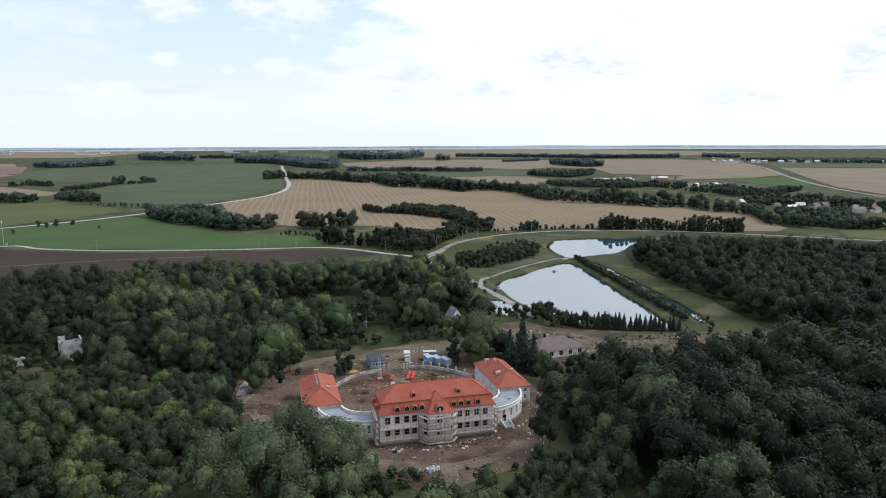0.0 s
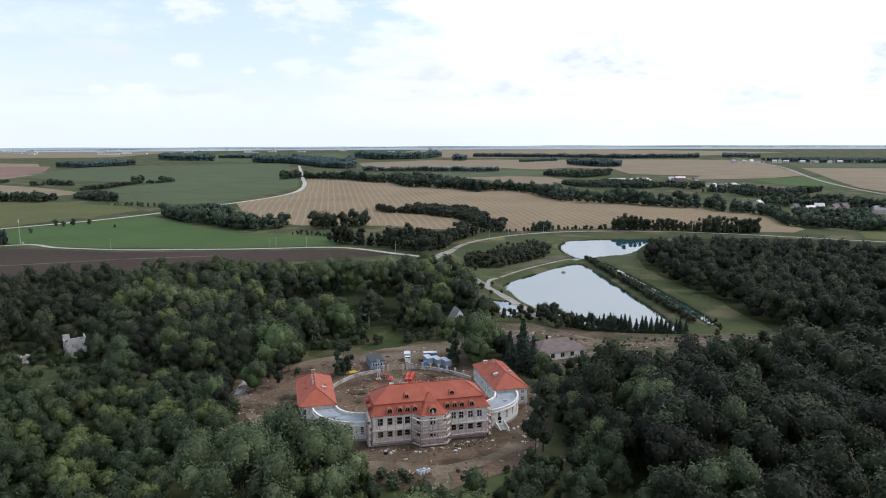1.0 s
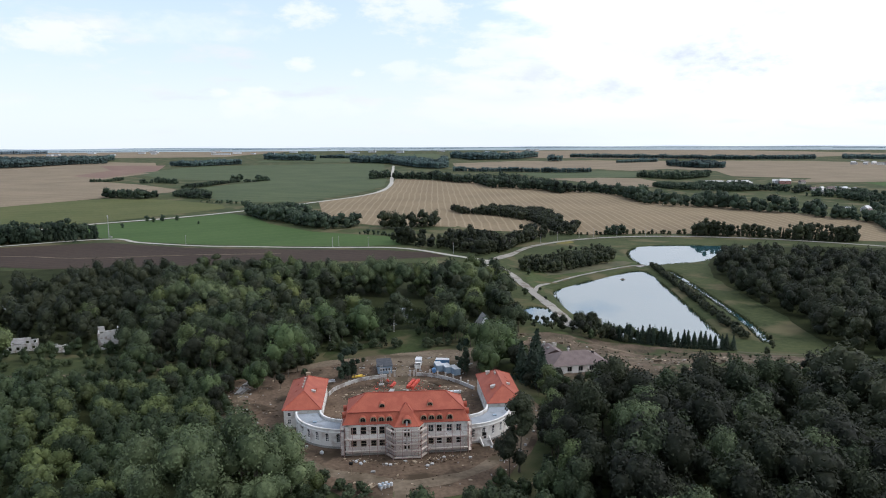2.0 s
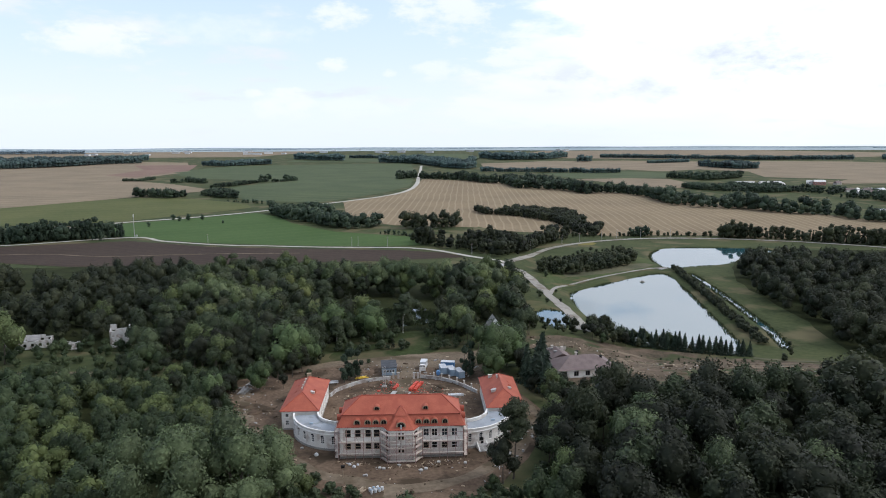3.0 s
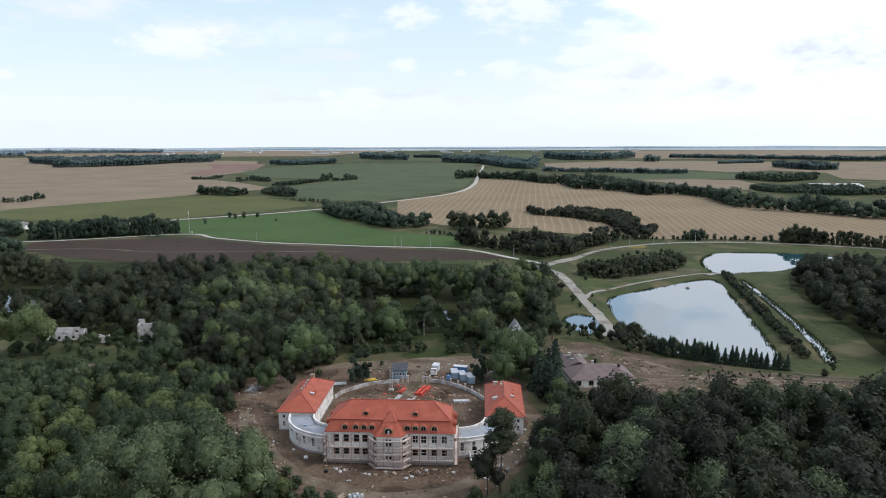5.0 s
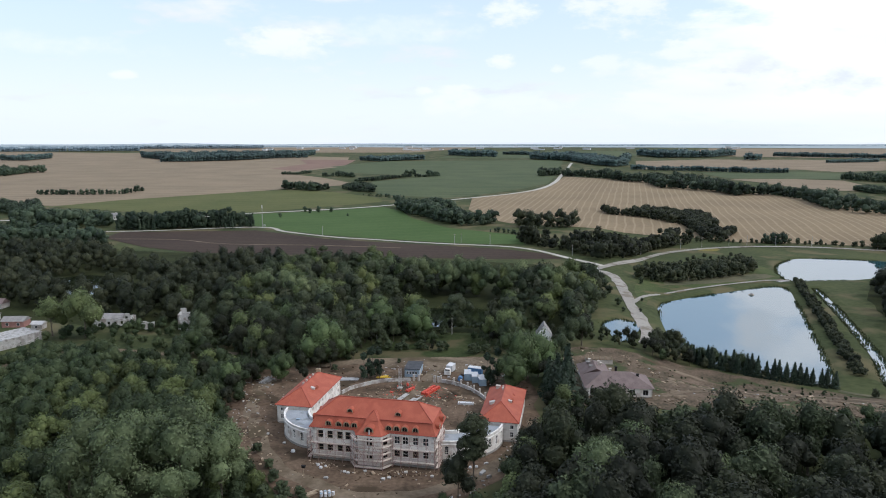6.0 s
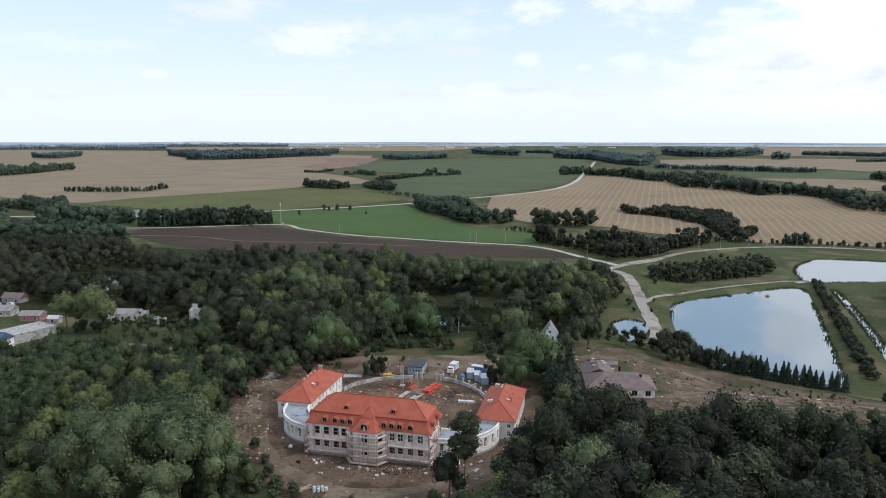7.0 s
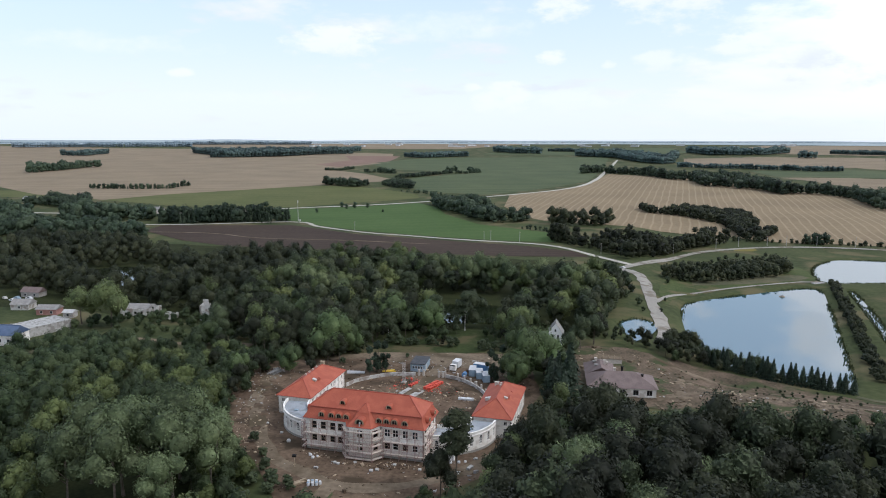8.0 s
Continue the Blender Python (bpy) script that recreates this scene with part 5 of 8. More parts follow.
grove("roadside_wood", "dark wood of slender trees along the country road", 12.5, [(52, 596, 9), (71, 576, 9), (96, 553, 48), (117, 522, 78), (134, 550, 72), (159, 608, 26), (185, 644, 9), (201, 654, 9)], M_LEAF_DARK, ["slim0", "slim1", "far0", "far1"], 21, gap=0.5)
grove("roadside_wood", "round dark trees beside the green field", 15.5, [(43, 703, 11), (70, 701, 25), (100, 716, 11)], M_LEAF_DARK, ["stand0", "stand1"], 35, gap=0.5)
grove("copse", "dense copse standing in the harvested field", 8.5, [(127, 874, 8), (136, 837, 8), (168, 819, 57), (190, 789, 77), (205, 768, 93), (213, 717, 118), (214, 682, 112), (229, 676, 43), (251, 729, 8)], M_LEAF_DARK, ["far0", "far1", "far2", "far3"], 23, gap=0.55, uneven=0.55)
grove("roadside_row", "belt of slender dark trees along the country road", 12.5, [(347, 655, 9), (392, 637, 9), (428, 611, 11), (464, 596, 9), (478, 596, 9)], M_LEAF_DARK, ["slim0", "slim1", "cone", "far0"], 91, gap=0.28, uneven=0.5)
grove("roadside_row", "bushes between the road and the stubble", 5, [(205, 668, 8), (250, 668, 8), (300, 668, 8), (344, 660, 8)], M_LEAF_DARK, ["far0", "far1"], 92, gap=0.9, uneven=0.6, thin=0.25)
grove("pine_block", "dark square plantation of close-set pines", 14.5, [(-338, 611, 9), (-308, 613, 25), (-256, 630, 47), (-215, 650, 9)], M_NEEDLE, ["slim0", "slim1", "cone", "far1"], 25, gap=0.34, uneven=0.2)

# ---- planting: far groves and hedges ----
grove("far_grove", "far wood between the fields, tinted blue for haze", 16, [(-659, 2364, 11), (-579, 2309, 74), (-507, 2414, 158), (-455, 2487, 11)], M_WOODS_HAZE, ["dist0", "dist1", "dist2"], 100, gap=0.45, uneven=0.3, thin=0.1)
grove("far_grove", "far wood between the fields, tinted blue for haze", 25, [(-450, 2948, 17), (-326, 2807, 17), (-223, 2785, 17)], M_WOODS_HAZE, ["dist0", "dist1", "dist2"], 101, gap=0.45, uneven=0.3)
grove("far_grove", "far wood between the fields, tinted blue for haze", 22, [(-78, 2591, 15), (23, 2515, 240), (78, 2449, 240), (156, 2334, 124), (215, 2271, 15), (261, 2445, 15)], M_WOODS_HAZE, ["dist0", "dist1", "dist2"], 102, gap=0.45, uneven=0.3)
grove("far_grove", "far wood between the fields, tinted blue for haze", 14, [(-236, 3093, 9), (-75, 3057, 84)], M_WOODS_HAZE, ["dist0", "dist1", "dist2"], 103, gap=0.45, uneven=0.3)
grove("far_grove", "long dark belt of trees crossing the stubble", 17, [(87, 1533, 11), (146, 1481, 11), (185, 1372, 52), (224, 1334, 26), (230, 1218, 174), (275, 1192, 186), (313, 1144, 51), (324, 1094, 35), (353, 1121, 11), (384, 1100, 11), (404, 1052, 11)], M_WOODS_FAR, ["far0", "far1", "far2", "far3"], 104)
grove("far_grove", "distant dark grove of trees between fields", 15, [(12, 1539, 10), (43, 1586, 10), (87, 1533, 10)], M_WOODS_FAR, ["far0", "far1", "far2", "far3"], 105)
grove("far_grove", "dark belt of trees along the harvested field", 17, [(404, 1052, 11), (399, 933, 53), (431, 890, 71), (465, 868, 43), (506, 813, 17), (560, 774, 11)], M_WOODS_FAR, ["far0", "far1", "far2", "far3"], 106)
grove("far_grove", "distant dark grove of trees between fields", 15, [(543, 766, 10), (569, 734, 10), (580, 717, 10), (591, 701, 10)], M_WOODS_FAR, ["far0", "far1", "far2", "far3"], 107)
grove("far_grove", "dense dark wood before the far sheds", 9, [(526, 1219, 11), (536, 1160, 72), (575, 1125, 116), (618, 1102, 174), (670, 1114, 34)], M_WOODS_FAR, ["far0", "far1", "far2", "far3"], 108)
grove("far_grove", "distant dark grove of trees between fields", 15, [(606, 1513, 10), (628, 1480, 72), (655, 1418, 90), (771, 1510, 10)], M_WOODS_FAR, ["far0", "far1", "far2", "far3"], 109)
grove("far_grove", "far wood between the fields, tinted blue for haze", 18, [(926, 2116, 12), (932, 2021, 12), (961, 1923, 172), (1026, 1939, 12)], M_WOODS_HAZE, ["dist0", "dist1", "dist2"], 110, gap=0.45, uneven=0.3)
grove("far_grove", "leafy trees round the far village", 10, [(689, 1013, 9), (717, 984, 106), (708, 916, 148), (750, 905, 80), (896, 986, 9)], M_WOODS_FAR, ["far0", "far1", "far2", "far3"], 111, thin=0.35)
grove("far_grove", "leafy trees round the far sheds", 9, [(670, 1114, 48), (701, 1056, 100), (760, 1118, 9)], M_WOODS_FAR, ["far0", "far1", "far2", "far3"], 112, thin=0.5)
grove("far_grove", "distant dark grove of trees between fields", 12, [(738, 878, 8), (750, 823, 8), (775, 769, 8), (792, 724, 8)], M_WOODS_FAR, ["far0", "far1", "far2", "far3"], 113, thin=0.1)
grove("far_grove", "leafy gardens of the village by the road", 12, [(601, 698, 8), (567, 620, 133), (602, 595, 135), (601, 579, 119)], M_WOODS_FAR, ["far0", "far1", "far2", "far3"], 114, thin=0.12)
grove("far_grove", "dark trees between village gardens", 12, [(640, 800, 40), (690, 770, 40), (740, 740, 40), (800, 690, 40)], M_WOODS_FAR, ["far0", "far1", "far2", "far3"], 320, thin=0.3)
grove("far_grove", "dark trees at the foot of the harvested field", 12, [(575, 705, 40), (545, 640, 40), (590, 590, 30), (640, 560, 30)], M_WOODS_FAR, ["far0", "far1", "far2", "far3"], 321, thin=0.15)
grove("far_grove", "distant dark grove of trees between fields", 9, [(264, 671, 6), (284, 670, 6)], M_WOODS_FAR, ["far0", "far1", "far2", "far3"], 117)
grove("far_grove", "dark grove between green field and stubble", 14, [(-123, 853, 9), (-94, 793, 73), (-64, 766, 109), (-40, 725, 137), (-14, 704, 9), (8, 718, 9), (16, 737, 9)], M_WOODS_FAR, ["far0", "far1", "far2", "far3"], 121)
grove("far_hedge", "distant low hedge of bushes between fields", 5, [(17, 664, 3), (39, 655, 3), (53, 631, 3)], M_WOODS_FAR, ["far0", "far1", "far2", "far3"], 122)
grove("far_grove", "distant dark grove of trees between fields", 13, [(-385, 1105, 9), (-356, 1095, 14), (-322, 1075, 9), (-308, 1112, 9)], M_WOODS_FAR, ["far0", "far1", "far2", "far3"], 123)
grove("far_grove", "distant dark grove of trees between fields", 10, [(-444, 1436, 7), (-409, 1456, 26), (-366, 1410, 7)], M_WOODS_FAR, ["far0", "far1", "far2", "far3"], 124, thin=0.25)
grove("far_grove", "distant dark grove of trees between fields", 9, [(-288, 1120, 12), (-254, 1080, 114), (-214, 1060, 58)], M_WOODS_FAR, ["far0", "far1", "far2", "far3"], 125, thin=0.2)
grove("far_hedge", "distant low hedge of bushes between fields", 7, [(-320, 1274, 18), (-290, 1316, 66), (-266, 1445, 4), (-257, 1488, 4)], M_WOODS_FAR, ["far0", "far1", "far2", "far3"], 126, thin=0.35)
grove("far_grove", "distant dark grove of trees between fields", 12, [(-289, 1559, 8), (-263, 1556, 8)], M_WOODS_FAR, ["far0", "far1", "far2", "far3"], 127)
grove("far_grove", "distant dark grove of trees between fields", 12, [(-221, 1485, 8), (-198, 1508, 8)], M_WOODS_FAR, ["far0", "far1", "far2", "far3"], 128)
grove("far_hedge", "distant low hedge of bushes between fields", 5, [(-220, 1019, 3), (-163, 984, 6), (-143, 976, 3)], M_WOODS_FAR, ["far0", "far1", "far2", "far3"], 129, thin=0.35)
grove("far_hedge", "distant low hedge of bushes between fields", 7, [(-247, 1466, 4), (-217, 1464, 4)], M_WOODS_FAR, ["far0", "far1", "far2", "far3"], 130)
grove("far_hedge", "distant low hedge of bushes between fields", 7, [(-569, 1505, 4), (-534, 1504, 4), (-534, 1594, 4)], M_WOODS_FAR, ["far0", "far1", "far2", "far3"], 131)
grove("far_grove", "far wood between the fields, tinted blue for haze", 22, [(-1251, 2087, 46), (-1174, 2129, 78), (-1082, 2251, 108), (-1038, 2480, 60), (-938, 2585, 15)], M_WOODS_HAZE, ["dist0", "dist1", "dist2"], 132, gap=0.45, uneven=0.3)
grove("far_grove", "far wood between the fields, tinted blue for haze", 22, [(-1540, 2403, 15), (-1294, 2209, 194), (-1200, 2354, 228), (-1139, 2555, 116), (-1024, 2862, 15)], M_WOODS_HAZE, ["dist0", "dist1", "dist2"], 133, gap=0.45, uneven=0.3)
grove("far_grove", "far wood between the fields, tinted blue for haze", 18, [(-1789, 2008, 12), (-1724, 2036, 58), (-1790, 2233, 12)], M_WOODS_HAZE, ["dist0", "dist1", "dist2"], 134, gap=0.45, uneven=0.3, thin=0.2)
grove("far_grove", "distant dark grove of trees between fields", 18, [(-1124, 1218, 114), (-1126, 1309, 104), (-1164, 1416, 12), (-1156, 1474, 12)], M_WOODS_FAR, ["far0", "far1", "far2", "far3"], 135)
grove("far_hedge", "distant low hedge of bushes between fields", 9, [(-728, 952, 6), (-646, 959, 6), (-600, 979, 6), (-601, 1040, 6)], M_WOODS_FAR, ["far0", "far1", "far2", "far3"], 136, thin=0.3)
grove("far_grove", "dark trees round the western hamlet", 12, [(-623, 725, 9), (-574, 718, 77), (-503, 688, 145), (-569, 766, 43)], M_WOODS_FAR, ["far0", "far1", "far2", "far3"], 137, thin=0.2)
grove("far_grove", "dark trees hiding garden sheds", 12, [(-486, 669, 23), (-409, 642, 55), (-362, 639, 63)], M_WOODS_FAR, ["far0", "far1", "far2", "far3"], 138, thin=0.25)
grove("far_grove", "far wood between the fields, tinted blue for haze", 25, [(332, 2996, 17), (404, 2792, 152), (569, 2827, 80), (723, 3067, 17)], M_WOODS_HAZE, ["dist0", "dist1", "dist2"], 140, gap=0.45, uneven=0.3)
grove("far_grove", "far wood between the fields, tinted blue for haze", 20, [(72, 2449, 52), (134, 2176, 240), (197, 2055, 16), (236, 2126, 14)], M_WOODS_HAZE, ["dist0", "dist1", "dist2"], 141, gap=0.45, uneven=0.3)
grove("far_grove", "far wood between the fields, tinted blue for haze", 22, [(659, 2576, 15), (709, 2568, 15)], M_WOODS_HAZE, ["dist0", "dist1", "dist2"], 142, gap=0.45, uneven=0.3)
grove("far_grove", "far wood between the fields, tinted blue for haze", 15, [(847, 2970, 10), (1120, 2770, 10), (1362, 2580, 52), (1655, 2488, 10)], M_WOODS_HAZE, ["dist0", "dist1", "dist2"], 143, gap=0.45, uneven=0.3)
grove("far_hedge", "distant low hedge of bushes between fields", 10, [(853, 2384, 7), (1027, 2448, 112)], M_WOODS_HAZE, ["dist0", "dist1", "dist2"], 144, gap=0.45, uneven=0.3)
grove("far_hedge", "distant low hedge of bushes between fields", 12, [(230, 1878, 8), (389, 1830, 8), (512, 1756, 8), (582, 1778, 8)], M_WOODS_HAZE, ["dist0", "dist1", "dist2"], 145, gap=0.45, uneven=0.3, thin=0.3)
grove("far_grove", "far wood between the fields, tinted blue for haze", 12, [(1670, 2144, 8), (1718, 1951, 208), (1895, 1750, 226)], M_WOODS_HAZE, ["dist0", "dist1", "dist2"], 146, gap=0.45, uneven=0.3, thin=0.72)
grove("far_grove", "far wood between the fields, tinted blue for haze", 14, [(1764, 2492, 148), (1847, 2373, 126)], M_WOODS_HAZE, ["dist0", "dist1", "dist2"], 147, gap=0.45, uneven=0.3, thin=0.5)
# dark trees at the back of the western woods
grove("far_grove", "dark wood beside the ploughed field", 13, [(-420, 500, 80), (-340, 505, 70), (-275, 512, 40)], M_WOODS_FAR, ["far0", "far1", "far2", "far3"], 304)
grove("far_grove", "dark wood behind the western park", 15, [(-452, 606, 70), (-355, 625, 30)], M_WOODS_FAR, ["far0", "far1", "far2", "far3"], 301)
grove("far_grove", "dark wood behind the western park", 14, [(-700, 600, 80), (-620, 640, 80), (-470, 580, 70)], M_WOODS_FAR, ["far0", "far1", "far2", "far3"], 302)
grove("far_grove", "dark wood behind the western park", 15, [(-640, 480, 80), (-480, 490, 70), (-350, 490, 60)], M_WOODS_FAR, ["far0", "far1", "far2", "far3"], 303)
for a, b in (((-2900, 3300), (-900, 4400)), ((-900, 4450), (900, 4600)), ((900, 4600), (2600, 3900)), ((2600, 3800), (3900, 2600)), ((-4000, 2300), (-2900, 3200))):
    grove("skyline_wood", "line of far woods on the horizon, tinted for haze", 6, [(*a, 60), (*b, 60)], M_SKYLINE, ["dist0", "dist1", "dist2"], int(abs(a[0])), gap=1.5, uneven=0.3)
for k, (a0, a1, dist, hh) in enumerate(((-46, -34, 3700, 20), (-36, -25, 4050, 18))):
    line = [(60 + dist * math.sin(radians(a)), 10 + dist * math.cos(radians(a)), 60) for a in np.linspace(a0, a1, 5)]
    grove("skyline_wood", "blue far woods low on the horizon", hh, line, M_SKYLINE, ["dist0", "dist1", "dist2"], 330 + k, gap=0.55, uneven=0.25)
for x, y, hh in ((-207, 800, 9), (-214, 790, 7), (-224, 800, 8), (-193, 806, 7), (-230, 742, 6), (-160, 770, 4), (-8, 742, 6), (64, 1590, 14), (45, 1630, 12), (70, 1720, 14), (50, 1800, 13)):
    rng = np.random.default_rng(int(hh * 10 + x + 900))
    v, f = KINDS[f"far{int(rng.integers(4))}"][3:5]
    v = v * hh / 16.0 + [x, y, land(x, y)]
    tagged(new("roadside_tree", tri_mesh("roadside_tree", v, f, M_WOODS_FAR)), "dark round bush beside the far road", "tree")


# ---- reeds round the ponds ----
def reeds(ring, level, seed, label):
    """A fringe of upright reed blades along the water's edge."""
    rng = np.random.default_rng(seed)
    pos = []
    for (x0, y0), (x1, y1) in zip(ring, ring[1:] + ring[:1]):
        n = int(math.hypot(x1 - x0, y1 - y0) * 7)
        for k in range(n):
            t = rng.uniform()
            if noise.noise((x0 * 0.05, y0 * 0.05, seed)) < -0.25:
                continue
            pos.append((x0 + (x1 - x0) * t + rng.normal() * 0.9, y0 + (y1 - y0) * t + rng.normal() * 0.9, level))
    pos = np.array(pos)
    w = rng.uniform(0, 6.28, len(pos))
    side = np.stack([np.cos(w), np.sin(w), 0 * w], 1) * rng.uniform(0.2, 0.5, (len(pos), 1))
    top = pos + np.stack([rng.normal(size=len(pos)) * 0.15, rng.normal(size=len(pos)) * 0.15, rng.uniform(0.4, 1.1, len(pos))], 1)
    v = np.stack([pos - side, pos + side, top], 1).reshape(-1, 3)
    tagged(new("reeds", tri_mesh("reeds", v, np.arange(len(v)).reshape(-1, 3), M_BANK)), label, "reeds", kind="stuff")


for k, name in enumerate(("pond", "upper_pond", "small_pond", "park_pond", "ditch")):
    reeds(RINGS[name], PONDS[name][1] - 0.1, 60 + k, "fringe of green reeds along the water's edge")


# weeds on the rough ground below the spruces
WEEDS = [(150, 250), (152, 284), (176, 287), (196, 276), (196, 258), (172, 256)]
woods("weed_clumps", "low green weeds over rough earth", spots_in(WEEDS, 4.6, 71, 0.5, 1.6, -20) + spots_in([(122, 292), (136, 292), (150, 288), (140, 280), (126, 284)], 4.5, 72, 0.4, 1.1, -20), M_LEAF, ["bush", "low2"], 73)


# ---- the palace ----
def pierced(g, m, length, z0, z1, thick, holes):
    """A wall along local x from 0 to length, between z0 and z1, its outer face at y = 0, with holes (x0, x1, z0, z1) right through."""
    xs = sorted({0, length, *(a for q in holes for a in q[:2])})
    zs = sorted({z0, z1, *(min(max(a, z0), z1) for q in holes for a in q[2:])})
    ids = {}

    def vert(i, j, s):
        if (i, j, s) not in ids:
            ids[i, j, s] = len(g.v)
            g.v.append(tuple(m @ Vector((xs[i], thick * s, zs[j]))))
        return ids[i, j, s]

    def solid(i, j):
        if not (0 <= i < len(xs) - 1 and 0 <= j < len(zs) - 1):
            return False
        x, z = (xs[i] + xs[i + 1]) / 2, (zs[j] + zs[j + 1]) / 2
        return not any(q[0] <= x <= q[1] and q[2] <= z <= q[3] for q in holes)

    for i in range(len(xs) - 1):
        for j in range(len(zs) - 1):
            if not solid(i, j):
                continue
            ring = ((i, j), (i + 1, j), (i + 1, j + 1), (i, j + 1))
            g.f.append(tuple(vert(*p, 0) for p in ring))
            g.f.append(tuple(vert(*p, 1) for p in reversed(ring)))
            for k, (di, dj) in enumerate(((0, -1), (1, 0), (0, 1), (-1, 0))):
                if not solid(i + di, j + dj):
                    p, q = ring[k], ring[(k + 1) % 4]
                    g.f.append((vert(*q, 0), vert(*p, 0), vert(*p, 1), vert(*q, 1)))
    return g


def facing(p, q):
    """The pose of a wall that runs from p to q in plan, its outer face to its right."""
    d = Vector(q) - Vector(p)
    return pose(p[0], p[1], 0, 0, 0, math.degrees(math.atan2(d.y, d.x)))


def window(parent, m, x, z, w, h, frame_mat, bars=(1, 1), glazed=True, arch=False):
    """A window in a wall: a frame with bars, a pane behind (near-black for the room's shade if unglazed), a sill."""
    r = m.to_3x3()
    t = 0.1
    us = [w * i / (bars[0] + 1) for i in range(bars[0] + 2)]
    ws = [z - h / 2 + h * i / (bars[1] + 1) for i in range(bars[1] + 2)]
    lights = [(a + (t if a == 0 else 0.04), b - (t if b == us[-1] else 0.04), c + (t if c == ws[0] else 0.04), d - (t if d == ws[-1] else 0.04)) for a, b in zip(us, us[1:]) for c, d in zip(ws, ws[1:])]
    g = pierced(Geo(), m @ pose(x - w / 2, 0.09, 0), w, z - h / 2, z + h / 2, 0.1, lights)
    win = part("window", g, frame_mat, parent)
    p = Geo().box(m @ Vector((x, 0.2, z)), (w - 0.02, 0.02, h - 0.02), r)
    # an unglazed opening gets a near-black sheet for the unlit room
    part("pane", p, M_GLASS if glazed else M_DARK, win)
    part("sill", Geo().box(m @ Vector((x, -0.06, z - h / 2 - 0.06)), (w + 0.3, 0.16, 0.1), r), M_TRIM, win)
    if arch:
        a = Geo()
        for i in range(6):
            w0, w1 = math.pi * i / 6, math.pi * (i + 1) / 6
            q = [(x + k * math.cos(o), -0.05, z + h / 2 + k * math.sin(o)) for k, o in ((w / 2, w0), (w / 2 + 0.18, w0), (w / 2 + 0.18, w1), (w / 2, w1))]
            a.face([m @ Vector(c) for c in q])
            a.face([m @ Vector((c[0], 0.0, c[2])) for c in reversed(q)])
        k = [(x + w / 2 * math.cos(math.pi * i / 8), -0.02, z + h / 2 + w / 2 * math.sin(math.pi * i / 8)) for i in range(9)]
        part("arch", a, M_TRIM, win)
        part("fanlight", Geo().face([m @ Vector(c) for c in k]), M_GLASS if glazed else M_DARK, win)


def dormer(parent, m, w, h, deep):
    """A small arched dormer: tiled hood, pale surround and an opening closed by a near-black face that paints its
    shade; m: its foot, looking along -y.
    """
    n = 8
    arc = [(w / 2 * math.cos(math.pi * i / n), h * 0.45 + h * 0.55 * math.sin(math.pi * i / n)) for i in range(n + 1)]
    arc = [(w / 2, 0.0)] + arc + [(-w / 2, 0.0)]
    big = [(x * 1.4, z * 1.2) for x, z in arc]
    hood = Geo()
    for (a, b), (c, d) in zip(big, big[1:]):
        hood.face([m @ Vector(p) for p in ((a, -0.12, b), (c, -0.12, d), (c, deep, d), (a, deep, b))])
    body = part("dormer", hood, M_TILE, parent)
    rim = Geo()
    for i in range(len(arc) - 1):
        rim.face([m @ Vector(p) for p in ((big[i][0], -0.1, big[i][1]), (arc[i][0], -0.1, arc[i][1]), (arc[i + 1][0], -0.1, arc[i + 1][1]), (big[i + 1][0], -0.1, big[i + 1][1]))])
        rim.face([m @ Vector(p) for p in ((arc[i][0], -0.1, arc[i][1]), (arc[i][0], 0.25, arc[i][1]), (arc[i + 1][0], 0.25, arc[i + 1][1]), (arc[i + 1][0], -0.1, arc[i + 1][1]))])
    part("surround", rim, M_HOOD, body)
    part("opening", Geo().face([m @ Vector((x, 0.22, z)) for x, z in arc]), M_DARK, body)
    part("mullion", Geo().box(m @ Vector((0, 0.18, h * 0.5)), (0.07, 0.05, h), m.to_3x3()), M_HOOD, body)


def ridge_line(g, p, q, r=0.16):
    g.tube(p, q, r, r, 6)


def hip_roof(parent, x0, x1, y0, y1, z0, y_hip, zr, axis="y"):
    """A hipped roof whose ridge runs along y, with ridge tiles, gutter and soffit."""
    xm = (x0 + x1) / 2
    a, b, c, d = (x0, y0, z0), (x1, y0, z0), (x1, y1, z0), (x0, y1, z0)
    p, q = (xm, y0 + y_hip, zr), (xm, y1 - y_hip, zr)
    g = Geo()
    g.face([a, b, p]).face([b, c, q, p]).face([c, d, q]).face([d, a, p, q]).face([d, c, b, a])
    part("roof", g, M_TILE, parent, "bright orange-red tiled hipped roof")
    r = Geo()
    for s, t in ((p, q), (a, p), (b, p), (c, q), (d, q)):
        ridge_line(r, s, t)
    part("ridge_tiles", r, M_RIDGE, parent)
    e = Geo()
    for s, t in ((a, b), (b, c), (c, d), (d, a)):
        e.tube((s[0], s[1], s[2] - 0.06), (t[0], t[1], t[2] - 0.06), 0.11, 0.11, 6)
    part("gutter", e, M_RIDGE, parent)


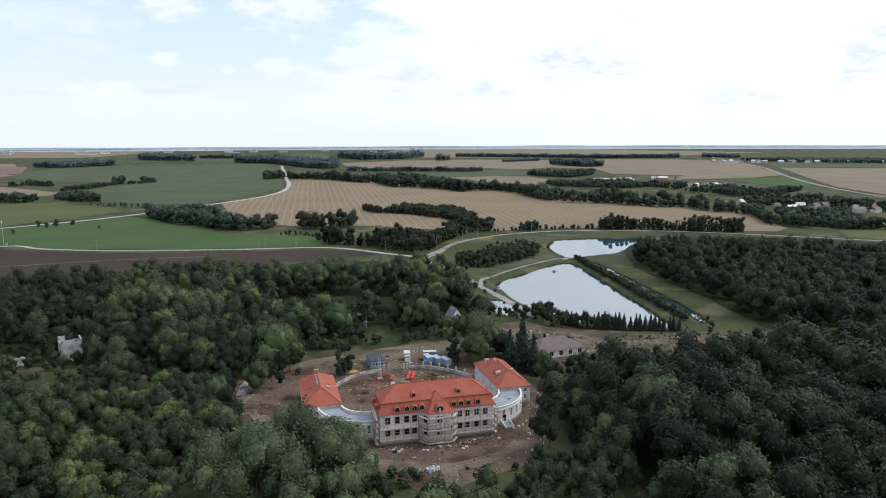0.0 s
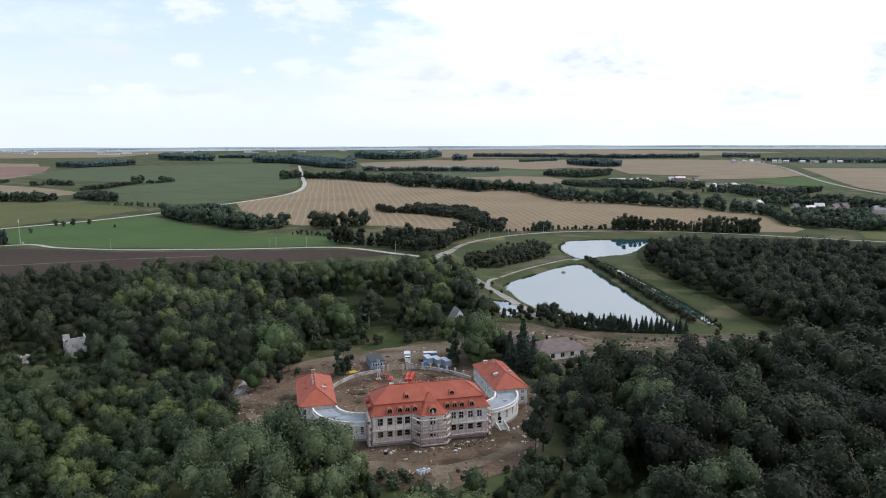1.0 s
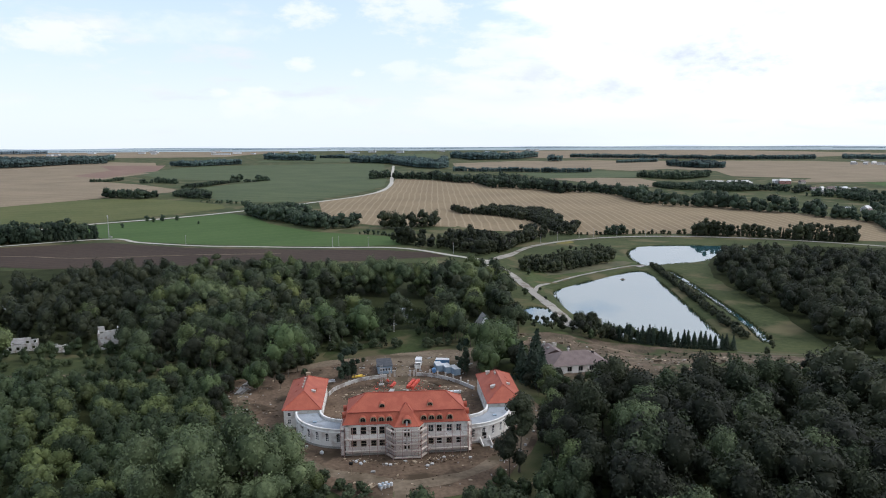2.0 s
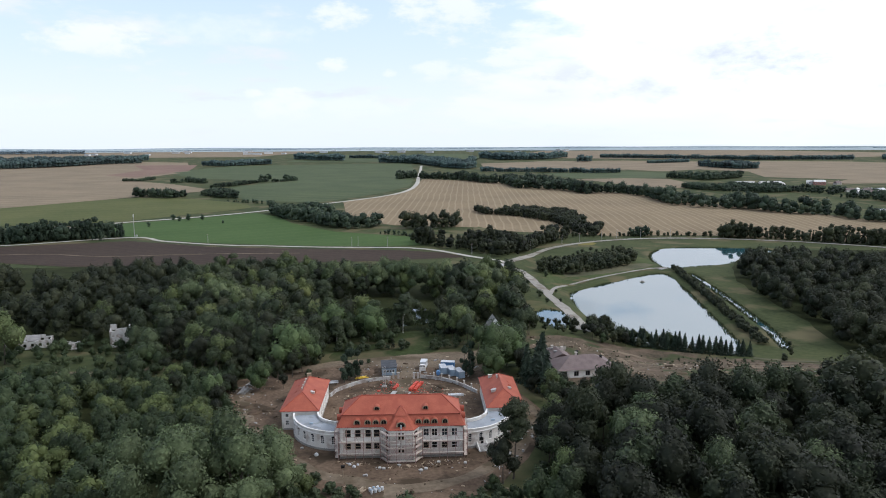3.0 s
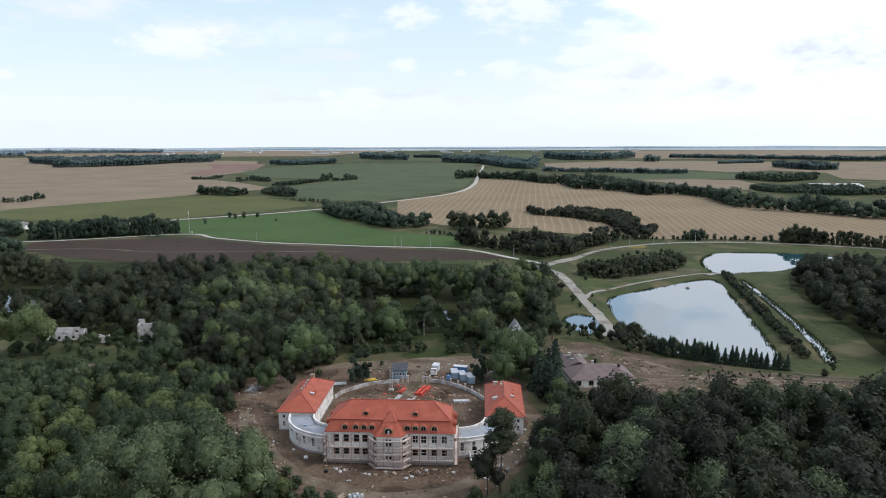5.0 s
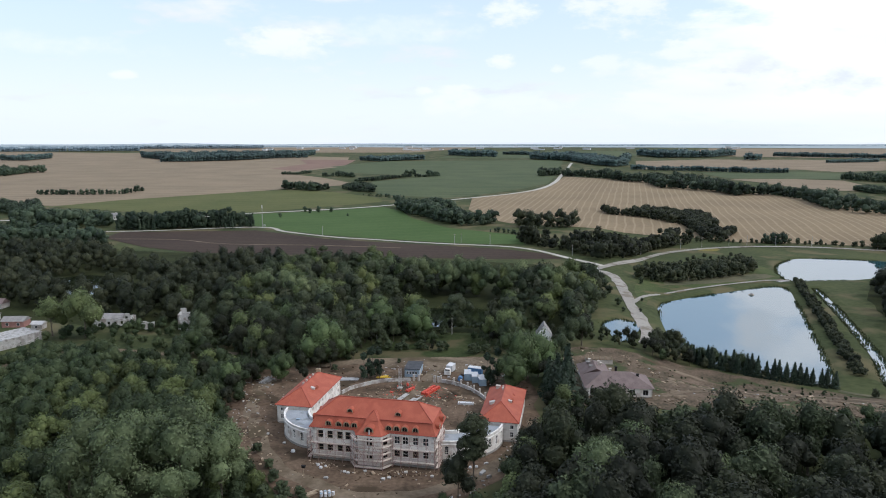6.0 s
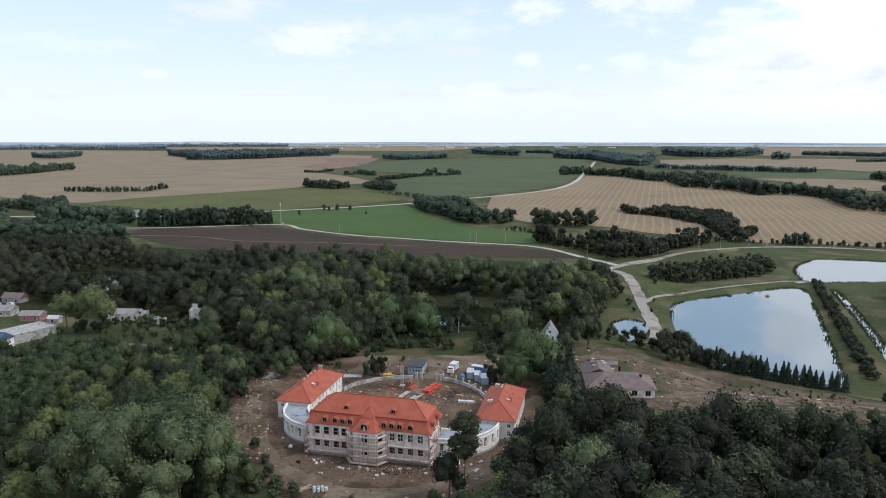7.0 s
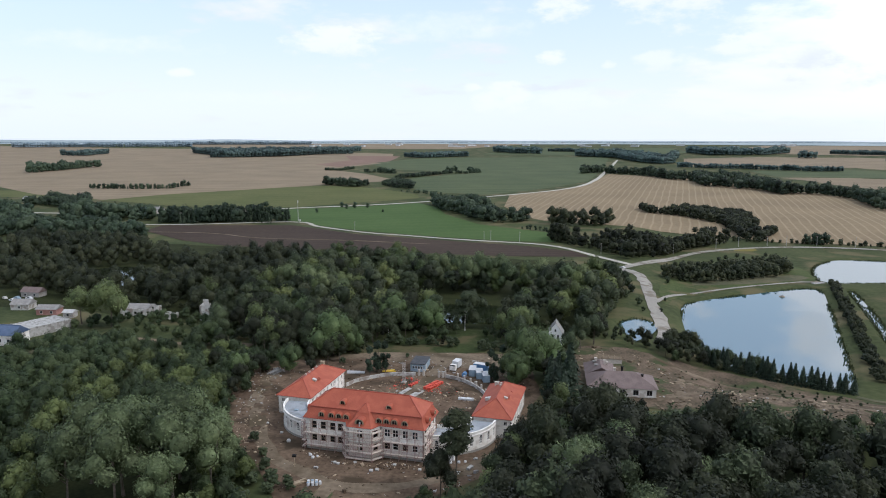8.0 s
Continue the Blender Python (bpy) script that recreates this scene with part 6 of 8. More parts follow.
PX, PY = 47.9, 184.7
palace = thing("palace", "large white palace under repair with a red mansard roof", "palace", (PX, PY, 0))
HX, DEEP, EAVE = 16.9, 12.2, 9.3
WIN_U = [-14.6, -11.9, -9.1, -6.8, 6.8, 9.1, 11.9, 14.6]
walls_plan = [((-HX, 0), (-4.9, 0)), ((-4.9, 0), (-3.1, -2.7)), ((-3.1, -2.7), (3.1, -2.7)), ((3.1, -2.7), (4.9, 0)), ((4.9, 0), (HX, 0)), ((HX, 0), (HX, DEEP)), ((HX, DEEP), (-HX, DEEP)), ((-HX, DEEP), (-HX, 0))]
for p, q in walls_plan:
    m = facing(p, q)
    length = (Vector(q) - Vector(p)).length
    if p[1] == 0 and q[1] == 0:
        xs = [u - p[0] for u in WIN_U if p[0] < u < q[0]]
    elif length < 4:
        xs = [length / 2]
    elif length < 7:
        xs = [length / 2]
    elif length < 14:
        xs = [2.4, 6.1, 9.8]
    else:
        xs = [2.3 + 2.92 * i for i in range(11)]
    wide = 1.55
    low = [(x - wide / 2, x + wide / 2, 2.55, 4.35) for x in xs]
    high = [(x - wide / 2, x + wide / 2, 6.15, 8.25) for x in xs]
    part("lower_wall", pierced(Geo(), m, length, 0.7, 5.0, 0.5, low), M_RAW, palace, "patchy bare masonry ground-floor wall")
    part("upper_wall", pierced(Geo(), m, length, 5.0, EAVE - 0.02, 0.5, high), M_PLASTER, palace)
    part("plinth", Geo().box(m @ Vector((length / 2, 0.16, 0.2)), (length + 0.14, 0.5, 1.0), m.to_3x3()), M_PLINTH, palace)
    part("string_course", Geo().box(m @ Vector((length / 2, -0.03, 5.02)), (length, 0.16, 0.22), m.to_3x3()), M_TRIM, palace)
    part("cornice", Geo().box(m @ Vector((length / 2, -0.12, EAVE - 0.32)), (length + 0.2, 0.36, 0.3), m.to_3x3()).box(m @ Vector((length / 2, -0.05, EAVE - 0.62)), (length, 0.2, 0.26), m.to_3x3()), M_TRIM, palace)
    for i, x in enumerate(xs):
        right = p[0] >= 4.9 and p[1] == 0 and q[1] == 0
        window(palace, m, x, 3.45, wide, 1.8, M_TRIM if right and i % 2 else M_HOOD, (0, 1), False)
        window(palace, m, x, 7.2, wide, 2.1, M_TRIM if right else M_HOOD, (1, 1) if right else (0, 1), right and i < 4 and i != 1)
for u in (-HX + 0.45, -4.9 - 0.35, 4.9 + 0.35, HX - 0.45):
    part("pilaster", Geo().box((u, -0.07, 4.75), (0.8, 0.16, 8.0)), M_TRIM, palace)
# slabs and wall inside coloured near-black to paint the rooms' shade
part("floor_slab", Geo().box((0, DEEP / 2, 4.85), (2 * HX - 1.1, DEEP - 1.1, 0.25)).box((0, DEEP / 2, 9.1), (2 * HX - 1.1, DEEP - 1.1, 0.25)), M_DARK, palace)
part("inner_wall", Geo().box((0, DEEP / 2, 4.9), (2 * HX - 1.1, 0.4, 8.4)), M_DARK, palace)

# the mansard roof
EX, EF, EB = 17.55, -0.75, DEEP + 0.75
BX, BF, BB, BZ = 16.2, 0.95, DEEP - 0.95, 12.15
RX, RY, RZ = 11.2, 6.1, 15.9
eave = [(-EX, EF, 9.4), (EX, EF, 9.4), (EX, EB, 9.4), (-EX, EB, 9.4)]
brk = [(-BX, BF, BZ), (BX, BF, BZ), (BX, BB, BZ), (-BX, BB, BZ)]
g = Geo()
for i in range(4):
    j = (i + 1) % 4
    # the lower slope swings out a little towards the eaves
    a, b, c, d = (Vector(p) for p in (eave[i], eave[j], brk[j], brk[i]))
    e, f = a.lerp(d, 0.42), b.lerp(c, 0.42)
    mid = Vector((0, DEEP / 2, 0))
    for k in (e, f):
        flat = Vector((k.x, k.y, 0)) - mid
        k -= flat.normalized() * 0.22
    g.face([a, b, f, e]).face([e, f, c, d])
g.face([eave[3], eave[2], eave[1], eave[0]])
part("lower_roof", g, M_TILE, palace, "bright orange-red tiled mansard slope")
rl, rr = (-RX, RY, RZ), (RX, RY, RZ)
lip = [(x * 1.012, y + (-0.2 if y < 5 else 0.2), BZ + 0.12) for x, y, z in brk]
g = Geo()
g.face([lip[0], lip[1], rr, rl]).face([lip[1], lip[2], rr]).face([lip[2], lip[3], rl, rr]).face([lip[3], lip[0], rl]).face(list(reversed(lip)))
part("upper_roof", g, M_TILE, palace, "bright orange-red tiled hipped top")
g = Geo()
for p, q in ((rl, rr), (lip[0], rl), (lip[3], rl), (lip[1], rr), (lip[2], rr)):
    ridge_line(g, p, q)
part("ridge_tiles", g, M_RIDGE, palace)
g = Geo()
for i in range(4):
    ridge_line(g, lip[i], lip[(i + 1) % 4], 0.1)
    a, b = eave[i], eave[(i + 1) % 4]
    g.tube((a[0], a[1], 9.33), (b[0], b[1], 9.33), 0.12, 0.12, 6)
part("gutter", g, M_RIDGE, palace)
# the roof over the bay
be = [(-5.4, 0.4, 9.25), (-3.45, -3.3, 9.25), (3.45, -3.3, 9.25), (5.4, 0.4, 9.25)]
bt = [(-2.5, 2.6, 12.0), (-1.6, 0.05, 12.0), (1.6, 0.05, 12.0), (2.5, 2.6, 12.0)]
g = Geo()
for i in range(3):
    a, b, c, d = (Vector(p) for p in (be[i], be[i + 1], bt[i + 1], bt[i]))
    e, f = a.lerp(d, 0.5), b.lerp(c, 0.5)
    for k in (e, f):
        k -= Vector((k.x, k.y - 3.0, 0)).normalized() * 0.3
    g.face([a, b, f, e]).face([e, f, c, d])
g.face([be[3], (5.4, 3, 9.25), (2.5, 4.5, 12.0), bt[3]]).face([(-5.4, 3, 9.25), be[0], bt[0], (-2.5, 4.5, 12.0)])
part("bay_roof", g, M_TILE, palace)
bl = [(x * 1.12, y - 0.15, 12.05) for x, y, z in bt] + [(2.8, 5.2, 12.05), (-2.8, 5.2, 12.05)]
apex = (0, 2.3, 14.1)
g = Geo()
for i in range(6):
    g.face([bl[i], bl[(i + 1) % 6], apex])
g.face(list(reversed(bl)))
part("bay_turret", g, M_TILE, palace, "small red tiled pyramid over the bay")
g = Geo()
for p in bl:
    ridge_line(g, p, apex, 0.09)
for i in range(3):
    ridge_line(g, be[i], be[i + 1], 0.11)
part("bay_ridge_tiles", g, M_RIDGE, palace)
for u in (-12.0, -9.1, -6.9, -4.75, 4.75, 6.9, 9.1, 12.0):
    dormer(palace, pose(u, -0.72, 10.05), 1.3, 1.2, 2.1)
for u in (-6.7, 6.7):
    dormer(palace, pose(u, 1.7, 13.2), 1.15, 0.9, 2.4)
for x, turn in ((16.9, 90), (-16.9, -90)):
    for y in (3.4, 8.6):
        dormer(palace, pose(x + (0.75 if x > 0 else -0.75), y, 10.05, 0, 0, turn), 1.25, 1.2, 1.7)
dormer(palace, pose(0, -2.95, 10.05), 1.8, 1.25, 2.4)

# debris chute from the bay window
chute = thing("debris_chute", "pale plastic rubble chute hanging from the bay window", "chute", (PX, PY - 3.2, 0))
for i in range(9):
    part("chute_section", Geo().tube((0, 0.55 - i * 0.1, 10.6 - i * 0.95), (0, 0.45 - i * 0.1, 9.72 - i * 0.95), 0.27, 0.2, 8), M_WHITE if i < 3 else M_CHIMNEY, chute)

# ---- scaffolding ----
scaffold = thing("scaffolding", "steel tube scaffolding with weathered plank decks along the walls", "scaffolding", (PX, PY, 0))
lines_ = [((-HX - 0.3, -1.3), (-5.8, -1.3)), ((-5.9, -1.0), (-3.9, -3.9)), ((-3.8, -4.0), (3.8, -4.0)), ((3.9, -3.9), (5.9, -1.0)), ((5.8, -1.3), (HX + 0.3, -1.3)), ((HX + 1.3, -0.6), (HX + 1.3, 8.0)), ((-HX - 1.3, 7.0), (-HX - 1.3, -0.6))]
for p, q in lines_:
    m = facing(p, q)
    length = (Vector(q) - Vector(p)).length
    n = max(1, round(length / 2.4))
    bay = length / n
    short = 0.3 if p[0] * q[0] > 0 or abs(p[0] - q[0]) > 4 else 0.0
    for i in range(n + 1):
        for y in (0.0, 0.95):
            a = m @ Vector((i * bay, y, 0.0))
            part("standard", Geo().tube(a, (a.x, a.y, 8.3 + 0.4 * (i % 2)), 0.045, 0.045, 5), M_STEEL, scaffold)
    front = abs((p[0] + q[0]) / 2) < 5.5 or abs(p[0]) > HX + 1
    for k, z in enumerate((0.6, 2.45, 4.3, 6.15, 8.0) if front else (1.7, 5.1)):
        for i in range(n):
            if (i * 7 + k * 3) % 11 == 5:
                continue
            c = m @ Vector(((i + 0.5) * bay, 0.48, z))
            part("deck", Geo().box(c, (bay - 0.06, 0.8, 0.08), m.to_3x3()).box(m @ Vector(((i + 0.5) * bay, 0.02, z + 0.12)), (bay - 0.06, 0.03, 0.26 if front else 0.16), m.to_3x3()), M_PLANK, scaffold)
        for dz in ((0.0, 0.95) if front else (0.0,)):
            part("ledger", Geo().tube(m @ Vector((0, 0, z - 0.1 + dz)), m @ Vector((length, 0, z - 0.1 + dz)), 0.036, 0.036, 4), M_STEEL, scaffold)
    for z in () if front else (3.4, 6.7, 7.8):
        part("ledger", Geo().tube(m @ Vector((0, 0, z)), m @ Vector((length, 0, z)), 0.036, 0.036, 4), M_STEEL, scaffold)
    if length > 5:
        for i in range(0, n, 2):
            part("brace", Geo().tube(m @ Vector((i * bay, -0.05, 0.2)), m @ Vector(((i + 1) * bay, -0.05, 5.2)), 0.036, 0.036, 4), M_STEEL, scaffold)
            part("brace", Geo().tube(m @ Vector(((i + 1) * bay, -0.05, 3.2)), m @ Vector((i * bay, -0.05, 7.2)), 0.036, 0.036, 4), M_STEEL, scaffold)

# ---- galleries and wings ----
GX, GY, RO, RI = 17.1, 20.4, 15.7, 8.6


def gallery(side):
    """A quarter-round gallery with a flat grey roof between the palace and a wing."""
    gal = thing("gallery", "curved white gallery with arched windows and a flat grey roof", "gallery", (PX + side * GX, PY + GY, 0), 0, "curved galleries")
    n = 7
    a0, a1 = radians(-176), radians(-92)
    if side > 0:
        a0, a1 = radians(-88), radians(-4)
    pt = lambda r, w: (r * math.cos(w), r * math.sin(w))
    step = (a1 - a0) / n
    half = 0.5 / RO

    def arc(name, r_out, r_in, z0, z1, material, label="", b0=a0, b1=a1, count=42):
        turns = [b0 + (b1 - b0) * i / count for i in range(count + 1)]
        part(name, Geo().prism([pt(r_out, w) for w in turns] + [pt(r_in, w) for w in reversed(turns)], z0, z1), material, gal, label)

    arc("plinth", RO + 0.12, RO - 0.4, -0.2, 0.7, M_PLINTH, "grey plinth")
    arc("outer_wall", RO, RO - 0.45, 0.7, 1.9, M_PLASTER)
    arc("outer_wall", RO, RO - 0.45, 3.9, 4.72, M_PLASTER)
    arc("string_course", RO + 0.2, RO - 0.3, 4.72, 4.92, M_TRIM)
    arc("parapet", RO - 0.02, RO - 0.3, 4.92, 5.68, M_TRIM, "white moulded parapet")
    arc("coping", RO + 0.12, RO - 0.4, 5.68, 5.82, M_TRIM)
    arc("inner_wall", RI, RI - 0.4, 0.0, 4.75, M_PLASTER)
    arc("parapet", RI, RI - 0.3, 4.75, 5.64, M_TRIM, "white moulded parapet")
    arc("coping", RI + 0.1, RI - 0.4, 5.64, 5.78, M_TRIM)
    mids = [a0 + step * (i + 0.5) for i in range(n)]
    for b0, b1 in zip([a0] + [w + half for w in mids], [w - half for w in mids] + [a1]):
        arc("pier", RO, RO - 0.45, 1.9, 3.9, M_PLASTER, "", b0, b1, 5)
    for w in mids:
        p, q = pt(RO - 0.01, w - half), pt(RO - 0.01, w + half)
        window(gal, facing(p, q), (Vector(q) - Vector(p)).length / 2, 2.9, 1.0, 2.0, M_TRIM, (1, 2), True, True)
    ws = [a0 + (a1 - a0) * i / 24 for i in range(25)]
    roof = Geo().prism([pt(RO - 0.3, w) for w in ws] + [pt(RI + 0.3, w) for w in reversed(ws)], 4.75, 4.95)
    part("flat_roof", roof, M_FLATROOF, gal, "flat grey roofing felt")
    w = a0 + (a1 - a0) * (0.42 if side < 0 else 0.6)
    c = pt((RO + RI) / 2, w)
    part("roof_hatch", Geo().box((c[0], c[1], 5.1), (1.1, 0.7, 0.35)), M_BLUE_GREY, gal)


gallery(-1)
gallery(1)


def wing(side):
    """A side wing with a long hipped roof, small chimneys and roof hatches."""
    x0 = 11.4 if side < 0 else 74.0
    wg = thing("wing", "white side wing with a bright red hipped roof", "wing", (x0 + 5.35, 205.1, 0), 0, "palace wings")
    hx, dy, top = 5.35, 26.3, 6.0
    for p, q in (((-hx, 0), (hx, 0)), ((hx, 0), (hx, dy)), ((hx, dy), (-hx, dy)), ((-hx, dy), (-hx, 0))):
        m = facing(p, q)
        length = (Vector(q) - Vector(p)).length
        xs = [2.0 + 2.8 * i for i in range(9)] if length > 12 else ([2.4, 5.35, 8.3])
        if length < 12 and p[1] == 0:
            xs = [1.5] if side < 0 else [9.2]
        low = [(x - 0.5, x + 0.5, 1.5, 3.0) for x in xs]
        high = [(x - 0.5, x + 0.5, 3.9, 5.1) for x in xs]
        part("wall", pierced(Geo(), m, length, 0.5, top, 0.45, low + high), M_PLASTER, wg)
        part("plinth", Geo().box(m @ Vector((length / 2, 0.12, 0.15)), (length + 0.1, 0.45, 0.9), m.to_3x3()), M_PLINTH, wg)
        part("cornice", Geo().box(m @ Vector((length / 2, -0.1, top - 0.22)), (length + 0.2, 0.32, 0.36), m.to_3x3()), M_TRIM, wg)
        for x in xs:
            window(wg, m, x, 2.25, 1.0, 1.5, M_TRIM, (1, 1), True)
            window(wg, m, x, 4.5, 1.0, 1.2, M_TRIM, (1, 0), True)
        for i in range(max(2, int(length / 4.2)) + 1):
            n = max(2, int(length / 4.2))
            part("pilaster", Geo().box(m @ Vector((0.3 + (length - 0.6) * i / n, -0.05, 3.1)), (0.5, 0.12, 5.3), m.to_3x3()), M_TRIM, wg)
    hip_roof(wg, -hx - 0.55, hx + 0.55, -0.55, dy + 0.55, 6.1, 6.6, 9.75)
    slope = 3.65 / (hx + 0.55)
    zat = lambda x: 9.75 - slope * abs(x)
    out = -1 if side < 0 else 1
    for i in range(4 if side < 0 else 2):
        y = 9.6 + i * 2.7 if side < 0 else 17.0 + i * 1.5
        x = -0.7
        part("chimney", Geo().box((x, y, zat(x) + 0.2), (0.42, 0.42, 0.8)).box((x, y, zat(x) + 0.63), (0.56, 0.56, 0.12)), M_CHIMNEY, wg, "small pale brick chimney")
    x = -0.2 if side < 0 else -2.6
    part("chimney", Geo().box((x, dy - 5.2, zat(x) + 0.35), (1.3, 0.8, 1.1)).box((x, dy - 5.2, zat(x) + 0.95), (1.5, 1.0, 0.12)), M_HOOD if side < 0 else M_CHIMNEY, wg, "broad weathered chimney stack")
    for y, x, s in ((9.0, 2.7, 0.8),) if side < 0 else ((8.0, 2.9, 1.0), (9.5, -2.4, 0.7)):
        xx = x if side < 0 else -x
        hatch = part("roof_hatch", Geo().box((xx, y, zat(xx) + 0.35), (1.4 * s, 1.0 * s, 0.8 * s)), M_CHIMNEY, wg, "raw plywood dormer box")
        part("hatch_cover", Geo().box((xx, y, zat(xx) + 0.8 * s + 0.05), (1.7 * s, 1.3 * s, 0.07), pose(0, 0, 0, 0, 14 if xx > 0 else -14, 0).to_3x3()), M_COPPER, hatch)
        for k, gy in ((1, y + 1.5), (2, y + 2.6)):
            e = 1.0 if xx > 0 else -1.0
            part("gablet", Geo().face([(xx - 0.3 * e, gy, zat(xx - 0.3 * e) + 0.55), (xx + 0.8 * e, gy - 0.45, zat(xx + 0.8 * e) + 0.05), (xx + 0.8 * e, gy, zat(xx + 0.8 * e) + 0.75)]).face([(xx - 0.3 * e, gy, zat(xx - 0.3 * e) + 0.55), (xx + 0.8 * e, gy, zat(xx + 0.8 * e) + 0.75), (xx + 0.8 * e, gy + 0.45, zat(xx + 0.8 * e) + 0.05)]).face([(xx + 0.8 * e, gy - 0.45, zat(xx + 0.8 * e) + 0.02), (xx + 0.8 * e, gy + 0.45, zat(xx + 0.8 * e) + 0.02), (xx + 0.8 * e, gy, zat(xx + 0.8 * e) + 0.72)]), M_TILE, wg)
    hatch = -2.9 if side < 0 else 2.9
    for y in (11.0, 17.0):
        part("roof_light", Geo().box((hatch, y, zat(hatch) + 0.12), (0.8, 1.0, 0.12), pose(0, 0, 0, 0, -math.degrees(math.atan(slope)) * (1 if hatch < 0 else -1), 0).to_3x3()), M_RIDGE, wg)


wing(-1)
wing(1)


# ---- the court and the building site ----
def box_part(name, c, s, material, parent, turn=0.0, label=""):
    return part(name, Geo().box(c, s, pose(0, 0, 0, 0, 0, turn).to_3x3()), material, parent, label)


def court_wall(pts, posts, label):
    """A low curved wall round the court, panel by panel, with posts."""
    line = curve(pts, 2.6)
    ob = thing("court_wall", label, "wall", (line[0][0], line[0][1], 0))
    o = Vector(line[0])
    for i, (p, q) in enumerate(zip(line, line[1:])):
        p, q = Vector(p) - o, Vector(q) - o
        m = facing(p, q)
        length = (q - p).length
        part("panel", Geo().box(m @ Vector((length / 2, 0, 0.55)), (length, 0.32, 1.3), m.to_3x3()), M_MORTAR, ob)
        part("coping", Geo().box(m @ Vector((length / 2, 0, 1.25)), (length + 0.05, 0.5, 0.14), m.to_3x3()), M_MORTAR, ob)
        if posts:
            part("post", Geo().box((p.x, p.y, 1.2), (0.5, 0.5, 2.7)).box((p.x, p.y, 2.6), (0.64, 0.64, 0.14)), M_CHIMNEY, ob)


court_wall([(22.6, 232), (24, 236.5), (28, 241.5), (32.5, 245.5), (38, 248), (42.5, 249)], False, "low pale curved wall closing the palace court")
court_wall([(53.5, 250), (58.5, 248.6), (64, 244.8), (69, 239.4), (73, 233)], True, "low pale curved wall with unfinished pillars")
for x in (43.6, 45.4, 51.2, 52.6):
    pier = thing("gate_pier", "raw brick gate pier at the court entrance", "pillar", (x, 249.8, 0), 0, "gate piers")
    box_part("shaft", (0, 0, 1.1), (0.7, 0.7, 2.2), M_CHIMNEY, pier)
    box_part("cap", (0, 0, 2.28), (0.9, 0.9, 0.16), M_CONCRETE, pier)

cabin = thing("site_cabin", "blue-grey site cabin with a dark flat roof", "cabin", (41.6, 258, 0), 4)
box_part("body", (0, 0, 1.5), (5.4, 9.0, 2.9), M_BLUE_GREY, cabin)
box_part("roof", (0, 0, 3.05), (5.9, 9.6, 0.2), M_FELT, cabin)
for i in range(4):
    w = box_part("window", (-1.6 + 1.05 * i, -4.53, 1.7), (0.8, 0.06, 1.0), M_TRIM, cabin)
    box_part("pane", (-1.6 + 1.05 * i, -4.57, 1.7), (0.62, 0.04, 0.82), M_GLASS, w)
box_part("door", (2.73, -2.0, 1.1), (0.06, 0.9, 2.0), M_TRIM, cabin)
box_part("step", (3.2, -2.0, 0.15), (0.8, 1.2, 0.3), M_TIMBER, cabin)


def wheel(parent, x, y, r, w=0.28):
    t = part("wheel", Geo().tube((x - w / 2, y, r), (x + w / 2, y, r), r, r, 14), M_TYRE, parent)
    part("rim", Geo().tube((x - w / 2 - 0.01, y, r), (x + w / 2 + 0.01, y, r), r * 0.55, r * 0.55, 10), M_COPPER, t)


def truck(x, y, turn, box_mat, length=5.8):
    tk = thing("truck", "white box truck parked behind the court wall", "truck", (x, y, 0), turn)
    box_part("cargo_box", (0, -1.0, 2.0), (2.4, length - 1.9, 2.4), box_mat, tk)
    cab = part("cab", Geo().box((0, length / 2 - 0.1, 1.3), (2.2, 1.7, 1.5)).box((0, length / 2 - 0.25, 2.25), (2.1, 1.3, 0.6)), M_TRIM, tk)
    box_part("windscreen", (0, length / 2 + 0.42, 2.25), (1.9, 0.06, 0.5), M_GLASS, cab)
    box_part("chassis", (0, -0.2, 0.6), (1.1, length, 0.3), M_TYRE, tk)
    for yy in (-length / 2 + 0.5, length / 2 - 0.1):
        for xx in (-0.95, 0.95):
            wheel(tk, xx, yy, 0.45)


truck(54.8, 260.5, 172, M_WHITE)


def container(x, y, turn, side, top, label):
    c = thing("site_container", label, "container", (x, y, 0), turn, "site containers")
    g = Geo().box((0, 0, 1.35), (2.4, 5.2, 2.4))
    for i in range(12):
        g.box((1.22, -2.4 + i * 0.43, 1.35), (0.06, 0.2, 2.2)).box((-1.22, -2.4 + i * 0.43, 1.35), (0.06, 0.2, 2.2))
    part("body", g, side, c)
    part("roof", Geo().box((0, 0, 2.6), (2.5, 5.3, 0.12)), top, c)
    part("skid", Geo().box((0.9, 0, 0.08), (0.2, 5.2, 0.16)).box((-0.9, 0, 0.08), (0.2, 5.2, 0.16)), M_TYRE, c)
    part("door", Geo().box((0, -2.63, 1.3), (2.0, 0.06, 2.1)), side, c)


container(62.2, 256.0, 8, M_BLUE_GREY, M_WHITE, "pale blue site container with a pale roof")
container(65.2, 253.8, 14, M_BLUE_GREY, M_WHITE, "pale grey site container beside the court wall")
container(68.0, 251.2, 20, M_BLUE_GREY, M_WHITE, "pale grey site container near the dark conifers")
container(64.2, 261.5, 80, M_BLUE, M_WHITE, "blue and white site container by the track")
tank = thing("mortar_tank", "blue round mortar tank on a steel frame", "tank", (60.2, 251.5, 0))
part("drum", Geo().tube((0, -0.9, 1.5), (0, 0.9, 1.5), 0.8, 0.8, 14).tube((0, 0.9, 1.5), (0, 1.4, 1.5), 0.8, 0.35, 14), M_BLUE, tank)
